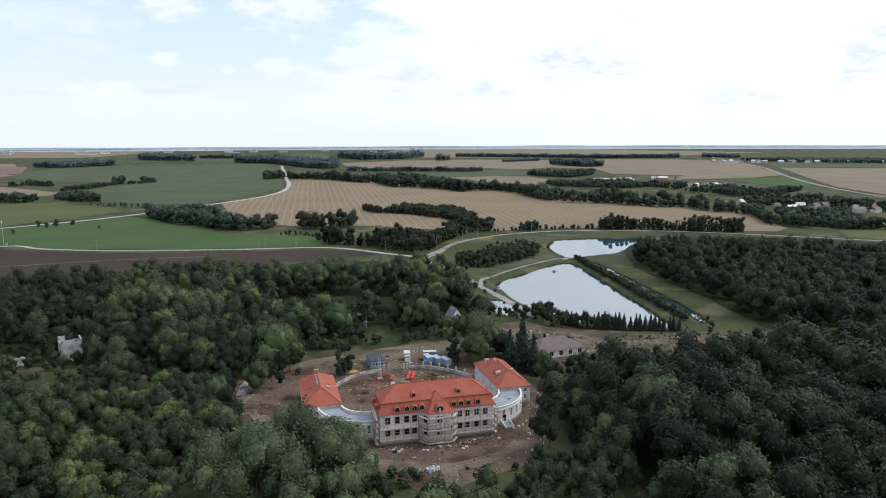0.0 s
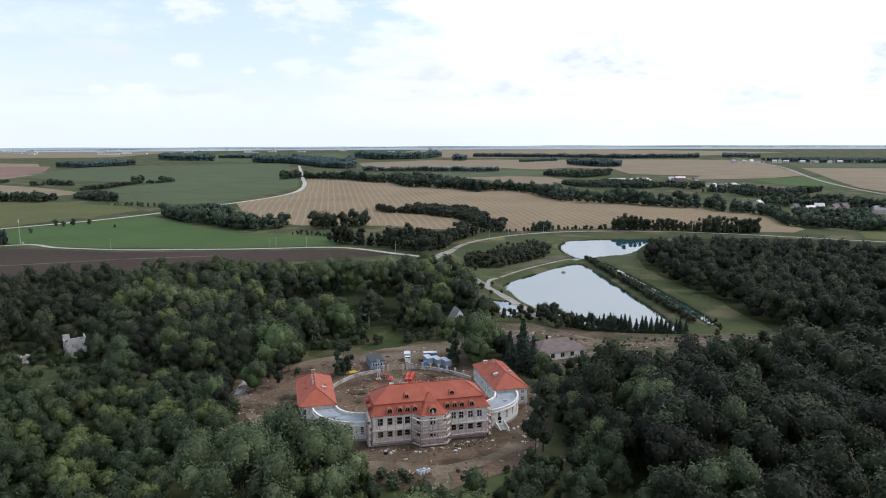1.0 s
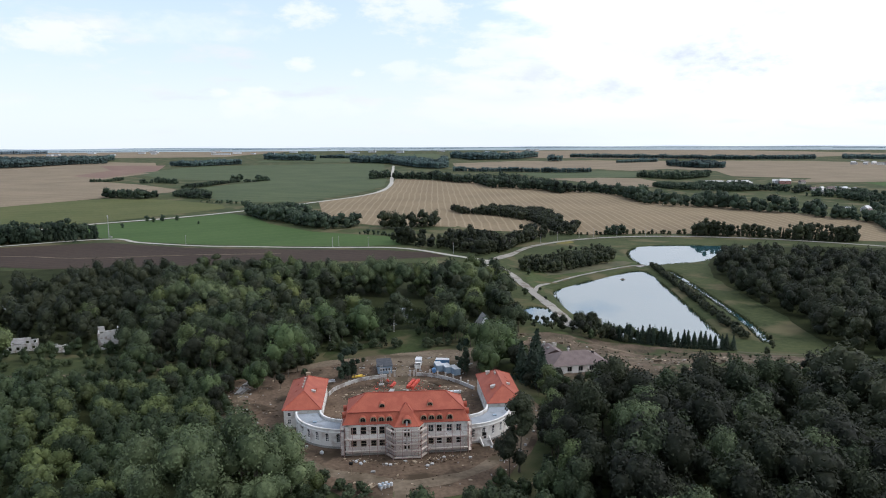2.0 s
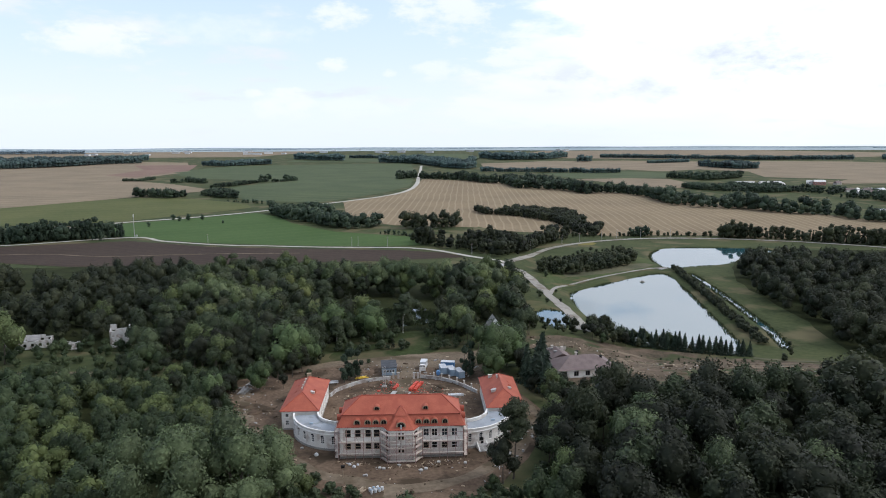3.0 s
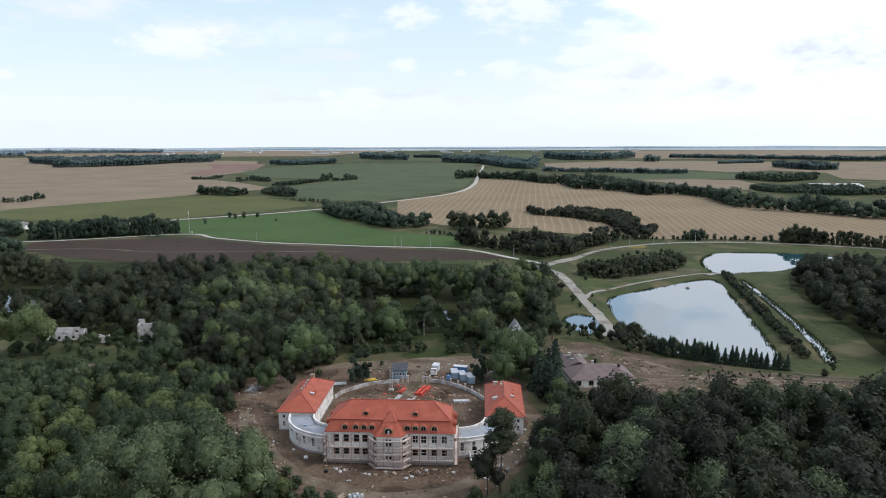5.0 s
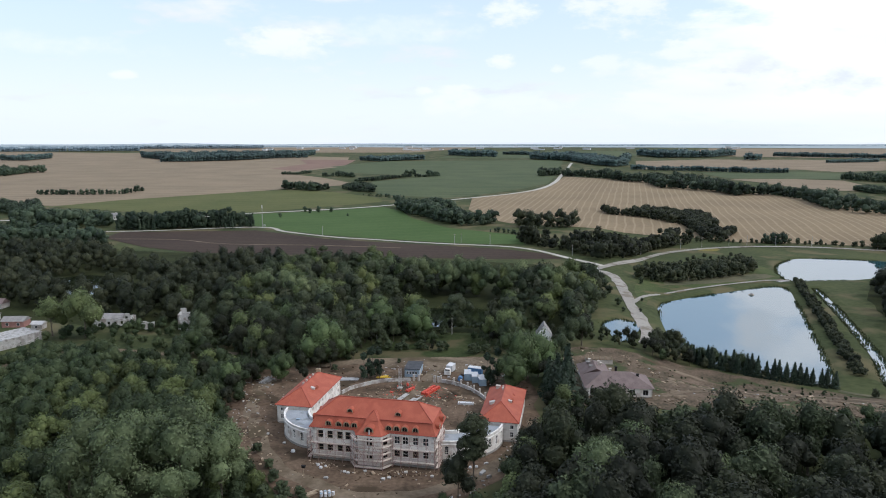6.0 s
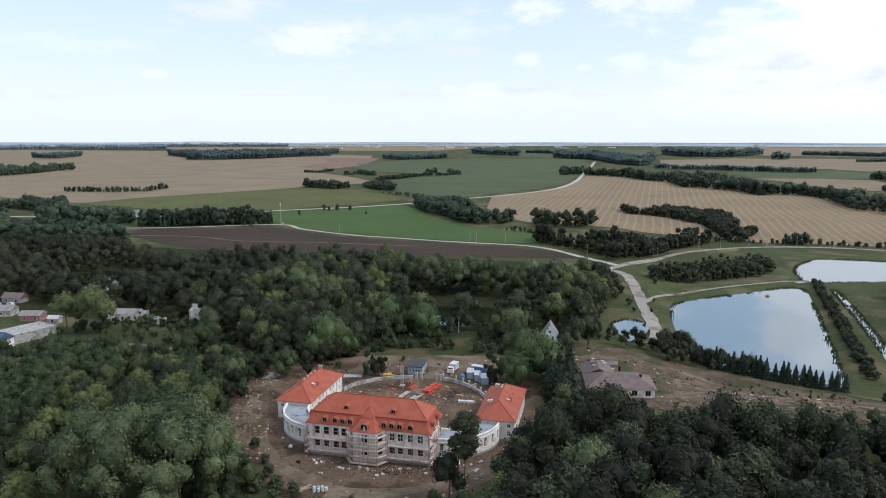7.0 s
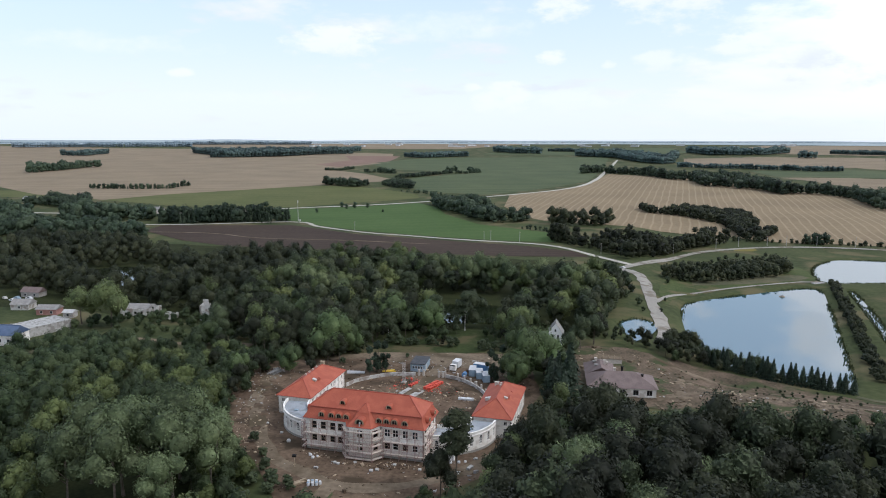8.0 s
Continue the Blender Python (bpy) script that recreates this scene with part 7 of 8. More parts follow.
for x in (-0.6, 0.6):
    part("leg", Geo().box((x, -0.6, 0.5), (0.12, 0.12, 1.0)), M_STEEL, tank)
    part("leg", Geo().box((x, 0.6, 0.5), (0.12, 0.12, 1.0)), M_STEEL, tank)


def pallet(x, y, turn, load, label, high=0.9):
    p = thing("brick_pallet", label, "pallet", (x, y, 0), turn, "pallets of red blocks")
    for i in (-0.45, 0, 0.45):
        part("bearer", Geo().box((i, 0, 0.17), (0.12, 1.2, 0.1)), M_TIMBER, p)
    part("board", Geo().box((0, 0, 0.24), (1.2, 1.2, 0.04)), M_TIMBER, p)
    g = Geo()
    for k in range(3):
        for i in range(2):
            for j in range(3):
                g.box((-0.28 + 0.56 * i, -0.38 + 0.38 * j, 0.27 + high / 6 + k * high / 3), (0.53, 0.35, high / 3 - 0.02))
    part("load", g, load, p)


for i in range(6):
    for j in range(2):
        pallet(50.0 + 0.45 * i + 1.6 * j, 236.6 + 1.35 * i - 0.4 * j, -18, M_RED, "pallet of bright red hollow blocks in the court")
for i in range(3):
    pallet(44.2 + 0.5 * i, 238.2 + 1.4 * i, -18, M_RED, "pallet of bright red hollow blocks in the court", 0.6)
for x, y, a, b, turn in ((43.8, 233.2, 1.6, 6.0, -14), (48.3, 232.0, 2.2, 6.2, -16)):
    slab = thing("concrete_slab", "pale concrete slab lying in the court", "slab", (x, y, 0.1), turn, "court slabs")
    box_part("slab", (0, 0, 0.15), (a, b, 0.22), M_CONCRETE, slab)
crate = thing("long_crate", "long white crate lying in the court", "crate", (65.6, 231.2, 0), 4)
box_part("body", (0, 0, 0.4), (5.2, 1.3, 0.6), M_WHITE, crate)
for x in (-2.0, 0, 2.0):
    box_part("skid", (x, 0, 0.06), (0.2, 1.4, 0.12), M_TIMBER, crate)
    box_part("batten", (x, 0, 0.72), (0.12, 1.34, 0.04), M_TIMBER, crate)

hoist = thing("hoist_mast", "thin grey lattice hoist mast standing in the court", "hoist", (40.6, 241.5, 0))
for x in (-0.4, 0.4):
    for y in (-0.4, 0.4):
        part("upright", Geo().tube((x, y, 0), (x, y, 7.5), 0.05, 0.05, 5), M_COPPER, hoist)
for i in range(8):
    z = 0.5 + i * 0.9
    part("rung", Geo().tube((-0.4, -0.4, z), (0.4, -0.4, z), 0.035, 0.035, 4).tube((-0.4, 0.4, z), (0.4, 0.4, z), 0.035, 0.035, 4).tube((-0.4, -0.4, z), (-0.4, 0.4, z), 0.035, 0.035, 4).tube((0.4, -0.4, z), (0.4, 0.4, z), 0.035, 0.035, 4).tube((-0.4, -0.4, z), (0.4, -0.4, z + 0.9), 0.03, 0.03, 4), M_COPPER, hoist)
part("base", Geo().box((0, 0, 0.15), (1.8, 1.8, 0.3)), M_CONCRETE, hoist)
mixer = thing("concrete_mixer", "grey and red concrete mixer beside the hoist", "mixer", (43.0, 243.0, 0), 30)
part("drum", Geo().tube((0, 0, 0.9), (0, 0.7, 1.3), 0.5, 0.3, 12).tube((0, -0.35, 0.7), (0, 0, 0.9), 0.3, 0.5, 12), M_RED, mixer)
part("frame", Geo().box((0, 0, 0.3), (0.9, 1.0, 0.1)).box((0.4, 0, 0.6), (0.08, 0.5, 0.6)).box((-0.4, 0, 0.6), (0.08, 0.5, 0.6)), M_STEEL, mixer)
for x in (-0.5, 0.5):
    wheel(mixer, x, -0.4, 0.25, 0.12)


def stack(name, label, category, x, y, turn, n, length, size, material, round_=False, seed=0):
    """A loose stack of beams, boards or pipes."""
    rng = random.Random(seed)
    ob = thing(name, label, category, (x, y, 0), turn)
    k, row, width = 0, 0, n // 2 + 1
    while k < n:
        for i in range(width):
            if k >= n:
                break
            px = (i - width / 2) * size * 1.15 + rng.uniform(-0.1, 0.1) + row * size * 0.5
            z = size * (0.5 + row * 0.95) + 0.02
            skew = math.tan(radians(rng.uniform(-9, 9))) * length / 2
            if round_:
                part("piece", Geo().tube((px - skew, -length / 2, z), (px + skew, length / 2, z), size / 2, size / 2, 8), material, ob)
            else:
                part("piece", Geo().box((px, rng.uniform(-0.4, 0.4), z), (size, length * rng.uniform(0.7, 1.0), size * 0.9), pose(0, 0, 0, 0, 0, rng.uniform(-9, 9)).to_3x3()), material, ob)
            k += 1
        row += 1
        width = max(1, width - 1)


stack("formwork_stack", "stack of yellow formwork beams outside the court wall", "beams", 31.5, 250.8, -62, 7, 5.0, 0.3, M_YELLOW_PAINT, seed=1)
stack("pipe_stack", "white plastic pipes lying behind the wing", "pipes", 20.5, 246.0, -80, 6, 6.5, 0.4, M_WHITE, True, 2)
stack("beam_stack", "pale concrete beams stacked at the wood's edge", "beams", -8.0, 238.5, -8, 8, 7.0, 0.5, M_CONCRETE, seed=3)
stack("beam_stack", "pale concrete beams heaped at the wood's edge", "beams", -7.0, 246.5, -14, 7, 6.0, 0.5, M_CONCRETE, seed=4)
stack("timber_pile", "pile of pale boards beside white barrels", "timber", 37.6, 165.2, -36, 9, 5.5, 0.28, M_TIMBER, seed=5)
stack("timber_pile", "heap of old boards on the churned earth", "timber", 4.0, 187.0, 24, 10, 4.0, 0.25, M_TIMBER, seed=6)
stack("timber_pile", "scattered pale boards near the gallery", "timber", 9.5, 180.0, -58, 8, 3.6, 0.25, M_TIMBER, seed=7)
stack("timber_pile", "scattered boards at the yard's edge", "timber", -1.0, 207.0, 70, 6, 4.2, 0.25, M_TIMBER, seed=8)
stack("rail_stack", "long brown steel rails at the yard's edge", "rails", 77.5, 164.5, 78, 6, 8.0, 0.25, M_TIMBER, seed=9)
for i, (x, y) in enumerate(((40.4, 166.2), (41.3, 166.6), (42.2, 166.9), (40.8, 165.2), (41.8, 165.5), (42.7, 165.9), (43.4, 166.5))):
    b = thing("barrel", "white barrel with a blue lid beside the timber", "barrel", (x, y, 0), 0, "white barrels")
    part("body", Geo().tube((0, 0, 0), (0, 0, 0.45), 0.36, 0.4, 12).tube((0, 0, 0.45), (0, 0, 0.9), 0.4, 0.36, 12), M_WHITE, b)
    part("lid", Geo().tube((0, 0, 0.9), (0, 0, 0.97), 0.37, 0.37, 12), M_BLUE_GREY if i % 2 else M_WHITE, b)
for x, y, s in ((53.2, 176.4, 0.9), (54.5, 177.3, 0.9), (58.0, 181.0, 0.85), (65.2, 180.2, 0.8), (42.2, 178.2, 0.8), (43.3, 177.8, 0.8), (78.0, 190.2, 0.8), (19.5, 191.5, 0.8), (12.2, 196.5, 0.7), (86.2, 196.0, 0.8), (87.0, 202.5, 0.8), (90.2, 206.0, 0.8)):
    ring = thing("manhole_ring", "concrete manhole ring with a whitewashed lid", "manhole", (x, y, 0), 0, "manhole rings")
    part("ring", Geo().tube((0, 0, 0), (0, 0, 0.4), 0.55 * s, 0.55 * s, 16), M_CONCRETE, ring)
    part("lid", Geo().tube((0, 0, 0.4), (0, 0, 0.5), 0.6 * s, 0.56 * s, 16), M_MORTAR, ring)
for x, y, s, turn in ((72.0, 186.2, 1.0, 10), (74.0, 187.0, 1.1, 40), (75.6, 187.8, 1.0, 15), (34.0, 180.6, 1.1, 30), (35.3, 179.2, 1.2, 60), (36.2, 180.4, 0.9, 5), (24.2, 186.8, 1.5, 20), (8.0, 178.4, 1.0, 0), (5.8, 177.6, 1.2, 50)):
    s *= 0.68
    bag = thing("big_bag", "white sack of building material on the ground", "sack", (x, y, 0), turn, "white sacks")
    part("sack", Geo().tube((0, 0, 0), (0, 0, 0.35 * s), 0.5 * s, 0.62 * s, 10).tube((0, 0, 0.35 * s), (0, 0, 0.75 * s), 0.62 * s, 0.45 * s, 10), M_WHITE, bag)
    part("neck", Geo().tube((0, 0, 0.75 * s), (0.1 * s, 0, 0.95 * s), 0.25 * s, 0.12 * s, 8), M_WHITE, bag)
post = thing("wooden_post", "short wooden post with a dark box on top", "post", (33.0, 173.2, 0))
part("shaft", Geo().tube((0, 0, 0), (0, 0, 3.0), 0.09, 0.07, 7), M_TIMBER, post)
part("box", Geo().box((0, 0, 3.2), (0.9, 0.6, 0.5)).box((0, 0, 3.5), (1.1, 0.8, 0.08)), M_DARK, post)

# entrance steps at the eastern gallery
steps = thing("entrance_steps", "concrete entrance steps with sloping white side walls", "steps", (70.6, 190.0, 0), 12)
for i in range(6):
    box_part("step", (0, -2.6 + 0.32 * i, 0.09 + 0.17 * i), (2.4, 0.36, 0.18 + 0.001 * i), M_CONCRETE, steps)
box_part("landing", (0, -0.2, 0.52), (2.6, 1.2, 1.04), M_CONCRETE, steps)
for x in (-1.4, 1.4):
    part("side_wall", Geo().face([(x - 0.15, -2.9, 0), (x - 0.15, 0.4, 0), (x - 0.15, 0.4, 1.9), (x - 0.15, -2.9, 0.5)]).face([(x + 0.15, -2.9, 0.5), (x + 0.15, 0.4, 1.9), (x + 0.15, 0.4, 0), (x + 0.15, -2.9, 0)]).face([(x - 0.15, -2.9, 0.5), (x - 0.15, 0.4, 1.9), (x + 0.15, 0.4, 1.9), (x + 0.15, -2.9, 0.5)]).face([(x - 0.15, -2.9, 0), (x - 0.15, -2.9, 0.5), (x + 0.15, -2.9, 0.5), (x + 0.15, -2.9, 0)]).face([(x + 0.15, 0.4, 0), (x + 0.15, 0.4, 1.9), (x - 0.15, 0.4, 1.9), (x - 0.15, 0.4, 0)]), M_TRIM, steps)
# near-black box paints the shade of the open doorway
box_part("door", (0, 0.42, 1.95), (1.2, 0.08, 1.9), M_DARK, steps, 0, "near-black panel for the shade in the arched doorway")


def rubble(name, label, ring, count, seed, material, lo, hi, skip=()):
    """Small loose pieces strewn over the ground."""
    rng = random.Random(seed)
    x0, x1 = min(p[0] for p in ring), max(p[0] for p in ring)
    y0, y1 = min(p[1] for p in ring), max(p[1] for p in ring)
    g, n = Geo(), 0
    while n < count:
        x, y = rng.uniform(x0, x1), rng.uniform(y0, y1)
        n += 1
        if noise.noise((x * 0.09, y * 0.09, seed)) < -0.05 and rng.random() < 0.8:
            continue
        if not inside((x, y), ring) or any(a < x < b and c < y < d for a, b, c, d in skip):
            continue
        s = rng.uniform(lo, hi) * (2.2 if rng.random() < 0.06 else 1)
        flat = rng.uniform(0.2, 0.7)
        g.box((x, y, land(x, y) + 0.1 + s * flat * 0.4), (s * rng.uniform(0.5, 1.8), s * rng.uniform(0.4, 1.0), s * flat), pose(0, 0, 0, rng.uniform(-12, 12), rng.uniform(-12, 12), rng.uniform(0, 180)).to_3x3())
    tagged(new(name, g.mesh(name, material)), label, "rubble", kind="stuff")


PALACE_BOXES = ((30, 66, 179, 198), (10, 24, 203, 233), (73, 86, 203, 233), (15, 31, 188, 206), (65, 81, 188, 206))
rubble("stones", "pale stones and broken concrete strewn over the yard", YARD, 500, 1, M_CONCRETE, 0.12, 0.4, PALACE_BOXES)
rubble("boards", "loose boards and wood scraps strewn over the yard", YARD, 240, 2, M_TIMBER, 0.15, 0.5, PALACE_BOXES)
rubble("clods", "dark lumps of dug earth over the yard", YARD, 1500, 3, M_DIRT, 0.2, 0.6, PALACE_BOXES)
rubble("debris", "white plastic sheets and debris at the yard's edge", [(70, 168), (79, 176), (86, 198), (86, 210), (80, 200), (75, 184)], 140, 4, M_WHITE, 0.2, 0.55)
rubble("debris", "heap of board ends and rubbish by the wood", [(-4, 178), (14, 172), (14, 192), (0, 202), (-10, 206)], 300, 5, M_TIMBER, 0.15, 0.5)
rubble("slabs", "pale broken slabs lying in the mud before the trees", [(64, 164), (74, 169), (82, 184), (84, 194), (77, 186), (72, 175)], 90, 21, M_CONCRETE, 0.4, 1.2)
rubble("slabs", "pale boards trodden into the mud beside the gallery", [(2, 190), (14, 178), (24, 172), (28, 180), (14, 196), (4, 206)], 90, 22, M_TIMBER, 0.3, 0.8, PALACE_BOXES)
rubble("court_clutter", "pale crates and boards lying about the court", [(25, 214), (72, 214), (70, 236), (50, 246), (30, 240)], 46, 23, M_TIMBER, 0.3, 0.9, PALACE_BOXES)
rubble("court_clutter", "mixed building clutter inside the court", [(25, 226), (70, 226), (66, 240), (50, 247), (34, 244)], 220, 6, M_TIMBER, 0.15, 0.55)
FOOT = [(29, 182.8), (41, 182.8), (43, 180), (53, 180), (55, 182.8), (68, 182.8), (67, 181), (54, 178), (42, 178), (30, 181)]
rubble("foot_debris", "broken boards heaped along the foot of the scaffolding", FOOT, 160, 11, M_TIMBER, 0.15, 0.45)
rubble("foot_debris", "broken masonry and mortar along the foot of the walls", FOOT, 320, 12, M_DIRT, 0.2, 0.6)
rubble("foot_debris", "pale plaster lumps along the foot of the walls", FOOT, 60, 13, M_CONCRETE, 0.15, 0.4)
rubble("court_clutter", "broken red blocks and brick ends in the court", [(36, 234), (62, 234), (60, 246), (40, 246)], 260, 14, M_RED, 0.12, 0.35)
rubble("court_clutter", "grey boards and blocks between cabin and gate", [(28, 246), (70, 248), (76, 262), (60, 272), (30, 266)], 420, 15, M_CONCRETE, 0.15, 0.6, ((36, 46, 252, 264), (52, 70, 248, 264)))
rubble("edge_debris", "board ends and rubbish at the yard's western edge", [(-16, 240), (-10, 216), (0, 198), (4, 196), (-3, 215), (-10, 245)], 420, 16, M_TIMBER, 0.15, 0.55)
rubble("edge_debris", "pale broken concrete at the yard's western edge", [(-16, 240), (-10, 216), (0, 198), (6, 196), (0, 215), (-6, 245)], 260, 17, M_CONCRETE, 0.15, 0.6)
BARE = [(96, 300), (110, 302), (122, 297), (133, 282), (156, 270), (187, 266), (205, 262), (204, 246), (178, 240), (150, 236), (126, 240), (102, 238), (96, 262)]
rubble("stones", "pale stones over the bare ground by the brown-roofed house", BARE, 1500, 7, M_DIRT_PALE, 0.3, 1.0, ((102, 127, 244, 282),))
rubble("debris", "white debris over the bare ground", BARE, 240, 8, M_CONCRETE, 0.25, 0.7, ((102, 127, 244, 282),))


def mounds(ring, count, seed, material, label):
    """Low heaps of dug earth."""
    rng = np.random.default_rng(seed)
    pieces = []
    v, f = ICO2
    x0, x1 = min(p[0] for p in ring), max(p[0] for p in ring)
    y0, y1 = min(p[1] for p in ring), max(p[1] for p in ring)
    while len(pieces) < count:
        x, y = rng.uniform(x0, x1), rng.uniform(y0, y1)
        if not inside((x, y), ring):
            continue
        s = rng.uniform(0.6, 1.9)
        q = v * rng.uniform(0.75, 1.25, (len(v), 1)) * [s * rng.uniform(0.8, 1.8), s, s * rng.uniform(0.14, 0.3)]
        w = rng.uniform(0, 3.14)
        q = np.stack([q[:, 0] * math.cos(w) - q[:, 1] * math.sin(w) + x, q[:, 0] * math.sin(w) + q[:, 1] * math.cos(w) + y, q[:, 2] + land(x, y) + 0.05], 1)
        pieces.append((q, f))
    v, f = join(pieces)
    tagged(new("earth_heaps", tri_mesh("earth_heaps", v, f, material, True)), label, "earth", kind="stuff")


mounds([(-16, 212), (4, 190), (12, 184), (12, 200), (8, 224), (-14, 240)], 46, 1, M_DIRT, "low heaps of dug earth beside the western wing")
mounds([(26, 228), (68, 228), (60, 243), (34, 243)], 30, 2, M_DIRT, "low heaps of earth in the court")
mounds([(130, 244), (200, 246), (186, 264), (134, 278)], 70, 3, M_DIRT_PALE, "rough heaps of pale earth over the bare ground")
mounds([(124, 292), (146, 284), (190, 276), (200, 262), (150, 266), (130, 280)], 60, 6, M_ROUGH, "low rough heaps of dark earth over the bare ground")
rubble("timber_scraps", "logs and board ends over the bare ground", BARE, 320, 9, M_TIMBER, 0.3, 0.9, ((102, 127, 244, 282),))
mounds([(30, 252), (37, 258), (34, 268), (28, 262)], 12, 4, M_DIRT, "earth heaps outside the court wall")
patch("puddle", [(44.5, 158), (47.5, 157.5), (48.5, 163), (46, 166), (44, 163)], M_BANK, 0.16, 4, "shallow muddy hollow in the yard", "ground", 0.5, step=1.5)


# ---- houses and sheds round about ----
def house(x, y, w, d, h, turn, wall, roof, rise=None, label="small far village house with a pitched roof", name="house", hip=0.0, windows=2, chimney=True, group="village houses"):
    """A house with four walls, a pitched or hipped roof along its length w, windows and a chimney."""
    ob = thing(name, label, "house", (x, y, land(x, y) - 0.1), turn, group)
    rise = rise or d * 0.42
    part("wall", Geo().box((0, 0, h / 2), (w, d, h)), wall, ob)
    o = 0.45
    a, b = (-w / 2 - o, -d / 2 - o, h), (w / 2 + o, -d / 2 - o, h)
    c, e = (w / 2 + o, d / 2 + o, h), (-w / 2 - o, d / 2 + o, h)
    p, q = (-w / 2 - o + hip, 0, h + rise), (w / 2 + o - hip, 0, h + rise)
    part("roof", Geo().face([a, b, q, p]).face([c, e, p, q]).face([b, c, q]).face([e, a, p]).face([e, c, b, a]), roof, ob)
    for i in range(windows):
        u = (i + 0.5) / windows * w - w / 2
        win = part("window", Geo().box((u, -d / 2 - 0.03, h * 0.52), (1.3, 0.08, 1.4)), M_TRIM, ob)
        part("pane", Geo().box((u, -d / 2 - 0.08, h * 0.52), (1.05, 0.04, 1.15)), M_GLASS, win)
    if chimney:
        part("chimney", Geo().box((w * 0.18, d * 0.1, h + rise * 0.95), (0.7, 0.7, 1.6)), M_CHIMNEY, ob)
    return ob


# the brown-roofed house on the bare ground: a wide block and a rear wing
bh = thing("brown_roofed_house", "long white house with a grey-brown hipped roof", "house", (114.5, 254.5, 0), 7)
for p, q in (((-11, -7), (11, -7)), ((11, -7), (11, 6)), ((11, 6), (-11, 6)), ((-11, 6), (-11, -7))):
    m = facing(p, q)
    length = (Vector(q) - Vector(p)).length
    xs = [length * (i + 0.5) / 5 for i in range(5)] if length > 15 else [length * 0.3, length * 0.7]
    part("wall", pierced(Geo(), m, length, 0, 3.3, 0.4, [(x - 0.9, x + 0.9, 0.8, 2.7) for x in xs]), M_PLASTER, bh)
    for x in xs:
        window(bh, m, x, 1.75, 1.8, 1.9, M_PLINTH, (1, 0), False)
g = Geo()
a, b, c, d = (-11.7, -7.7, 3.3), (11.7, -7.7, 3.3), (11.7, 6.7, 3.3), (-11.7, 6.7, 3.3)
p, q = (-4.5, -0.5, 6.9), (4.5, -0.5, 6.9)
g.face([a, b, q, p]).face([b, c, q]).face([c, d, p, q]).face([d, a, p]).face([d, c, b, a])
part("roof", g, M_BROWN_TILE, bh, "grey-brown tiled hipped roof")
part("rear_wall", Geo().box((-6.2, 11.5, 1.65), (9.4, 11, 3.3)), M_PLASTER, bh)
g = Geo()
a, b, c, d = (-11.6, 5.0, 3.3), (-0.8, 5.0, 3.3), (-0.8, 17.7, 3.3), (-11.6, 17.7, 3.3)
p, q = (-6.2, 3.0, 6.5), (-6.2, 12.8, 6.5)
g.face([b, c, q, p]).face([c, d, q]).face([d, a, p, q]).face([a, b, p]).face([d, c, b, a])
part("rear_roof", g, M_BROWN_TILE, bh)
for x, y, z, mt in ((-2.0, 0.6, 6.7, M_CHIMNEY), (1.5, 9.0, 4.6, M_DARK), (7.0, -1.5, 5.6, M_DARK), (-4.5, 10.0, 6.3, M_CHIMNEY), (-7.5, 12.5, 6.2, M_CHIMNEY), (-3.5, 12.0, 5.0, M_CHIMNEY)):
    part("chimney", Geo().box((x, y, z), (0.7, 0.7, 1.5)).box((x, y, z + 0.8), (1.0, 1.0, 0.14)), mt, bh)
for x, y in ((-7.6, 8.0), (-8.0, 12.0)):
    part("roof_light", Geo().box((x, y, 5.9), (1.3, 1.1, 0.5)), M_OLDROOF, bh)
annex = thing("house_annex", "unfinished pale annex of timber and block behind the house", "annex", (109.5, 284, 0), 7)
box_part("wall", (0, 0, 1.0), (10, 5.0, 2.0), M_CHIMNEY, annex)
box_part("deck", (0, 0, 2.06), (10.4, 5.4, 0.12), M_DIRT_PALE, annex)
for i in range(5):
    box_part("post", (-4.4 + 2.2 * i, -2.3, 2.7), (0.25, 0.25, 1.3), M_TIMBER, annex)

chapel = thing("chapel", "small white chapel with a steep gable", "chapel", (87, 306, 0), 4)
w, d, h = 6.4, 8.0, 4.4
for s in (-1, 1):
    part("side_wall", Geo().box((s * (w / 2 - 0.15), 0, h / 2), (0.3, d, h)), M_WASH, chapel)
for y in (-d / 2, d / 2):
    part("gable", Geo().face([(-w / 2, y, 0), (w / 2, y, 0), (w / 2, y, h), (0, y, 8.9), (-w / 2, y, h)]).face([(-w / 2, y + 0.25, h), (0, y + 0.25, 8.9), (w / 2, y + 0.25, h), (w / 2, y + 0.25, 0), (-w / 2, y + 0.25, 0)]), M_WASH, chapel)
for s in (-1, 1):
    part("roof", Geo().face([(s * (w / 2 + 0.35), -d / 2 - 0.2, h - 0.5), (s * (w / 2 + 0.35), d / 2 + 0.2, h - 0.5), (0, d / 2 + 0.2, 9.1), (0, -d / 2 - 0.2, 9.1)]), M_OLDROOF, chapel)
for x, z, ww, hh in ((-1.1, 3.3, 0.8, 1.6), (1.1, 3.3, 0.8, 1.6), (0, 5.9, 0.7, 1.1)):
    win = part("window", Geo().box((x, -d / 2 - 0.03, z), (ww, 0.06, hh)), M_GLASS, chapel)
    part("sill", Geo().box((x, -d / 2 - 0.1, z - hh / 2 - 0.08), (ww + 0.3, 0.2, 0.1)), M_TRIM, win)
part("door", Geo().box((0, -d / 2 - 0.03, 1.1), (1.2, 0.08, 2.2)), M_DARK, chapel)
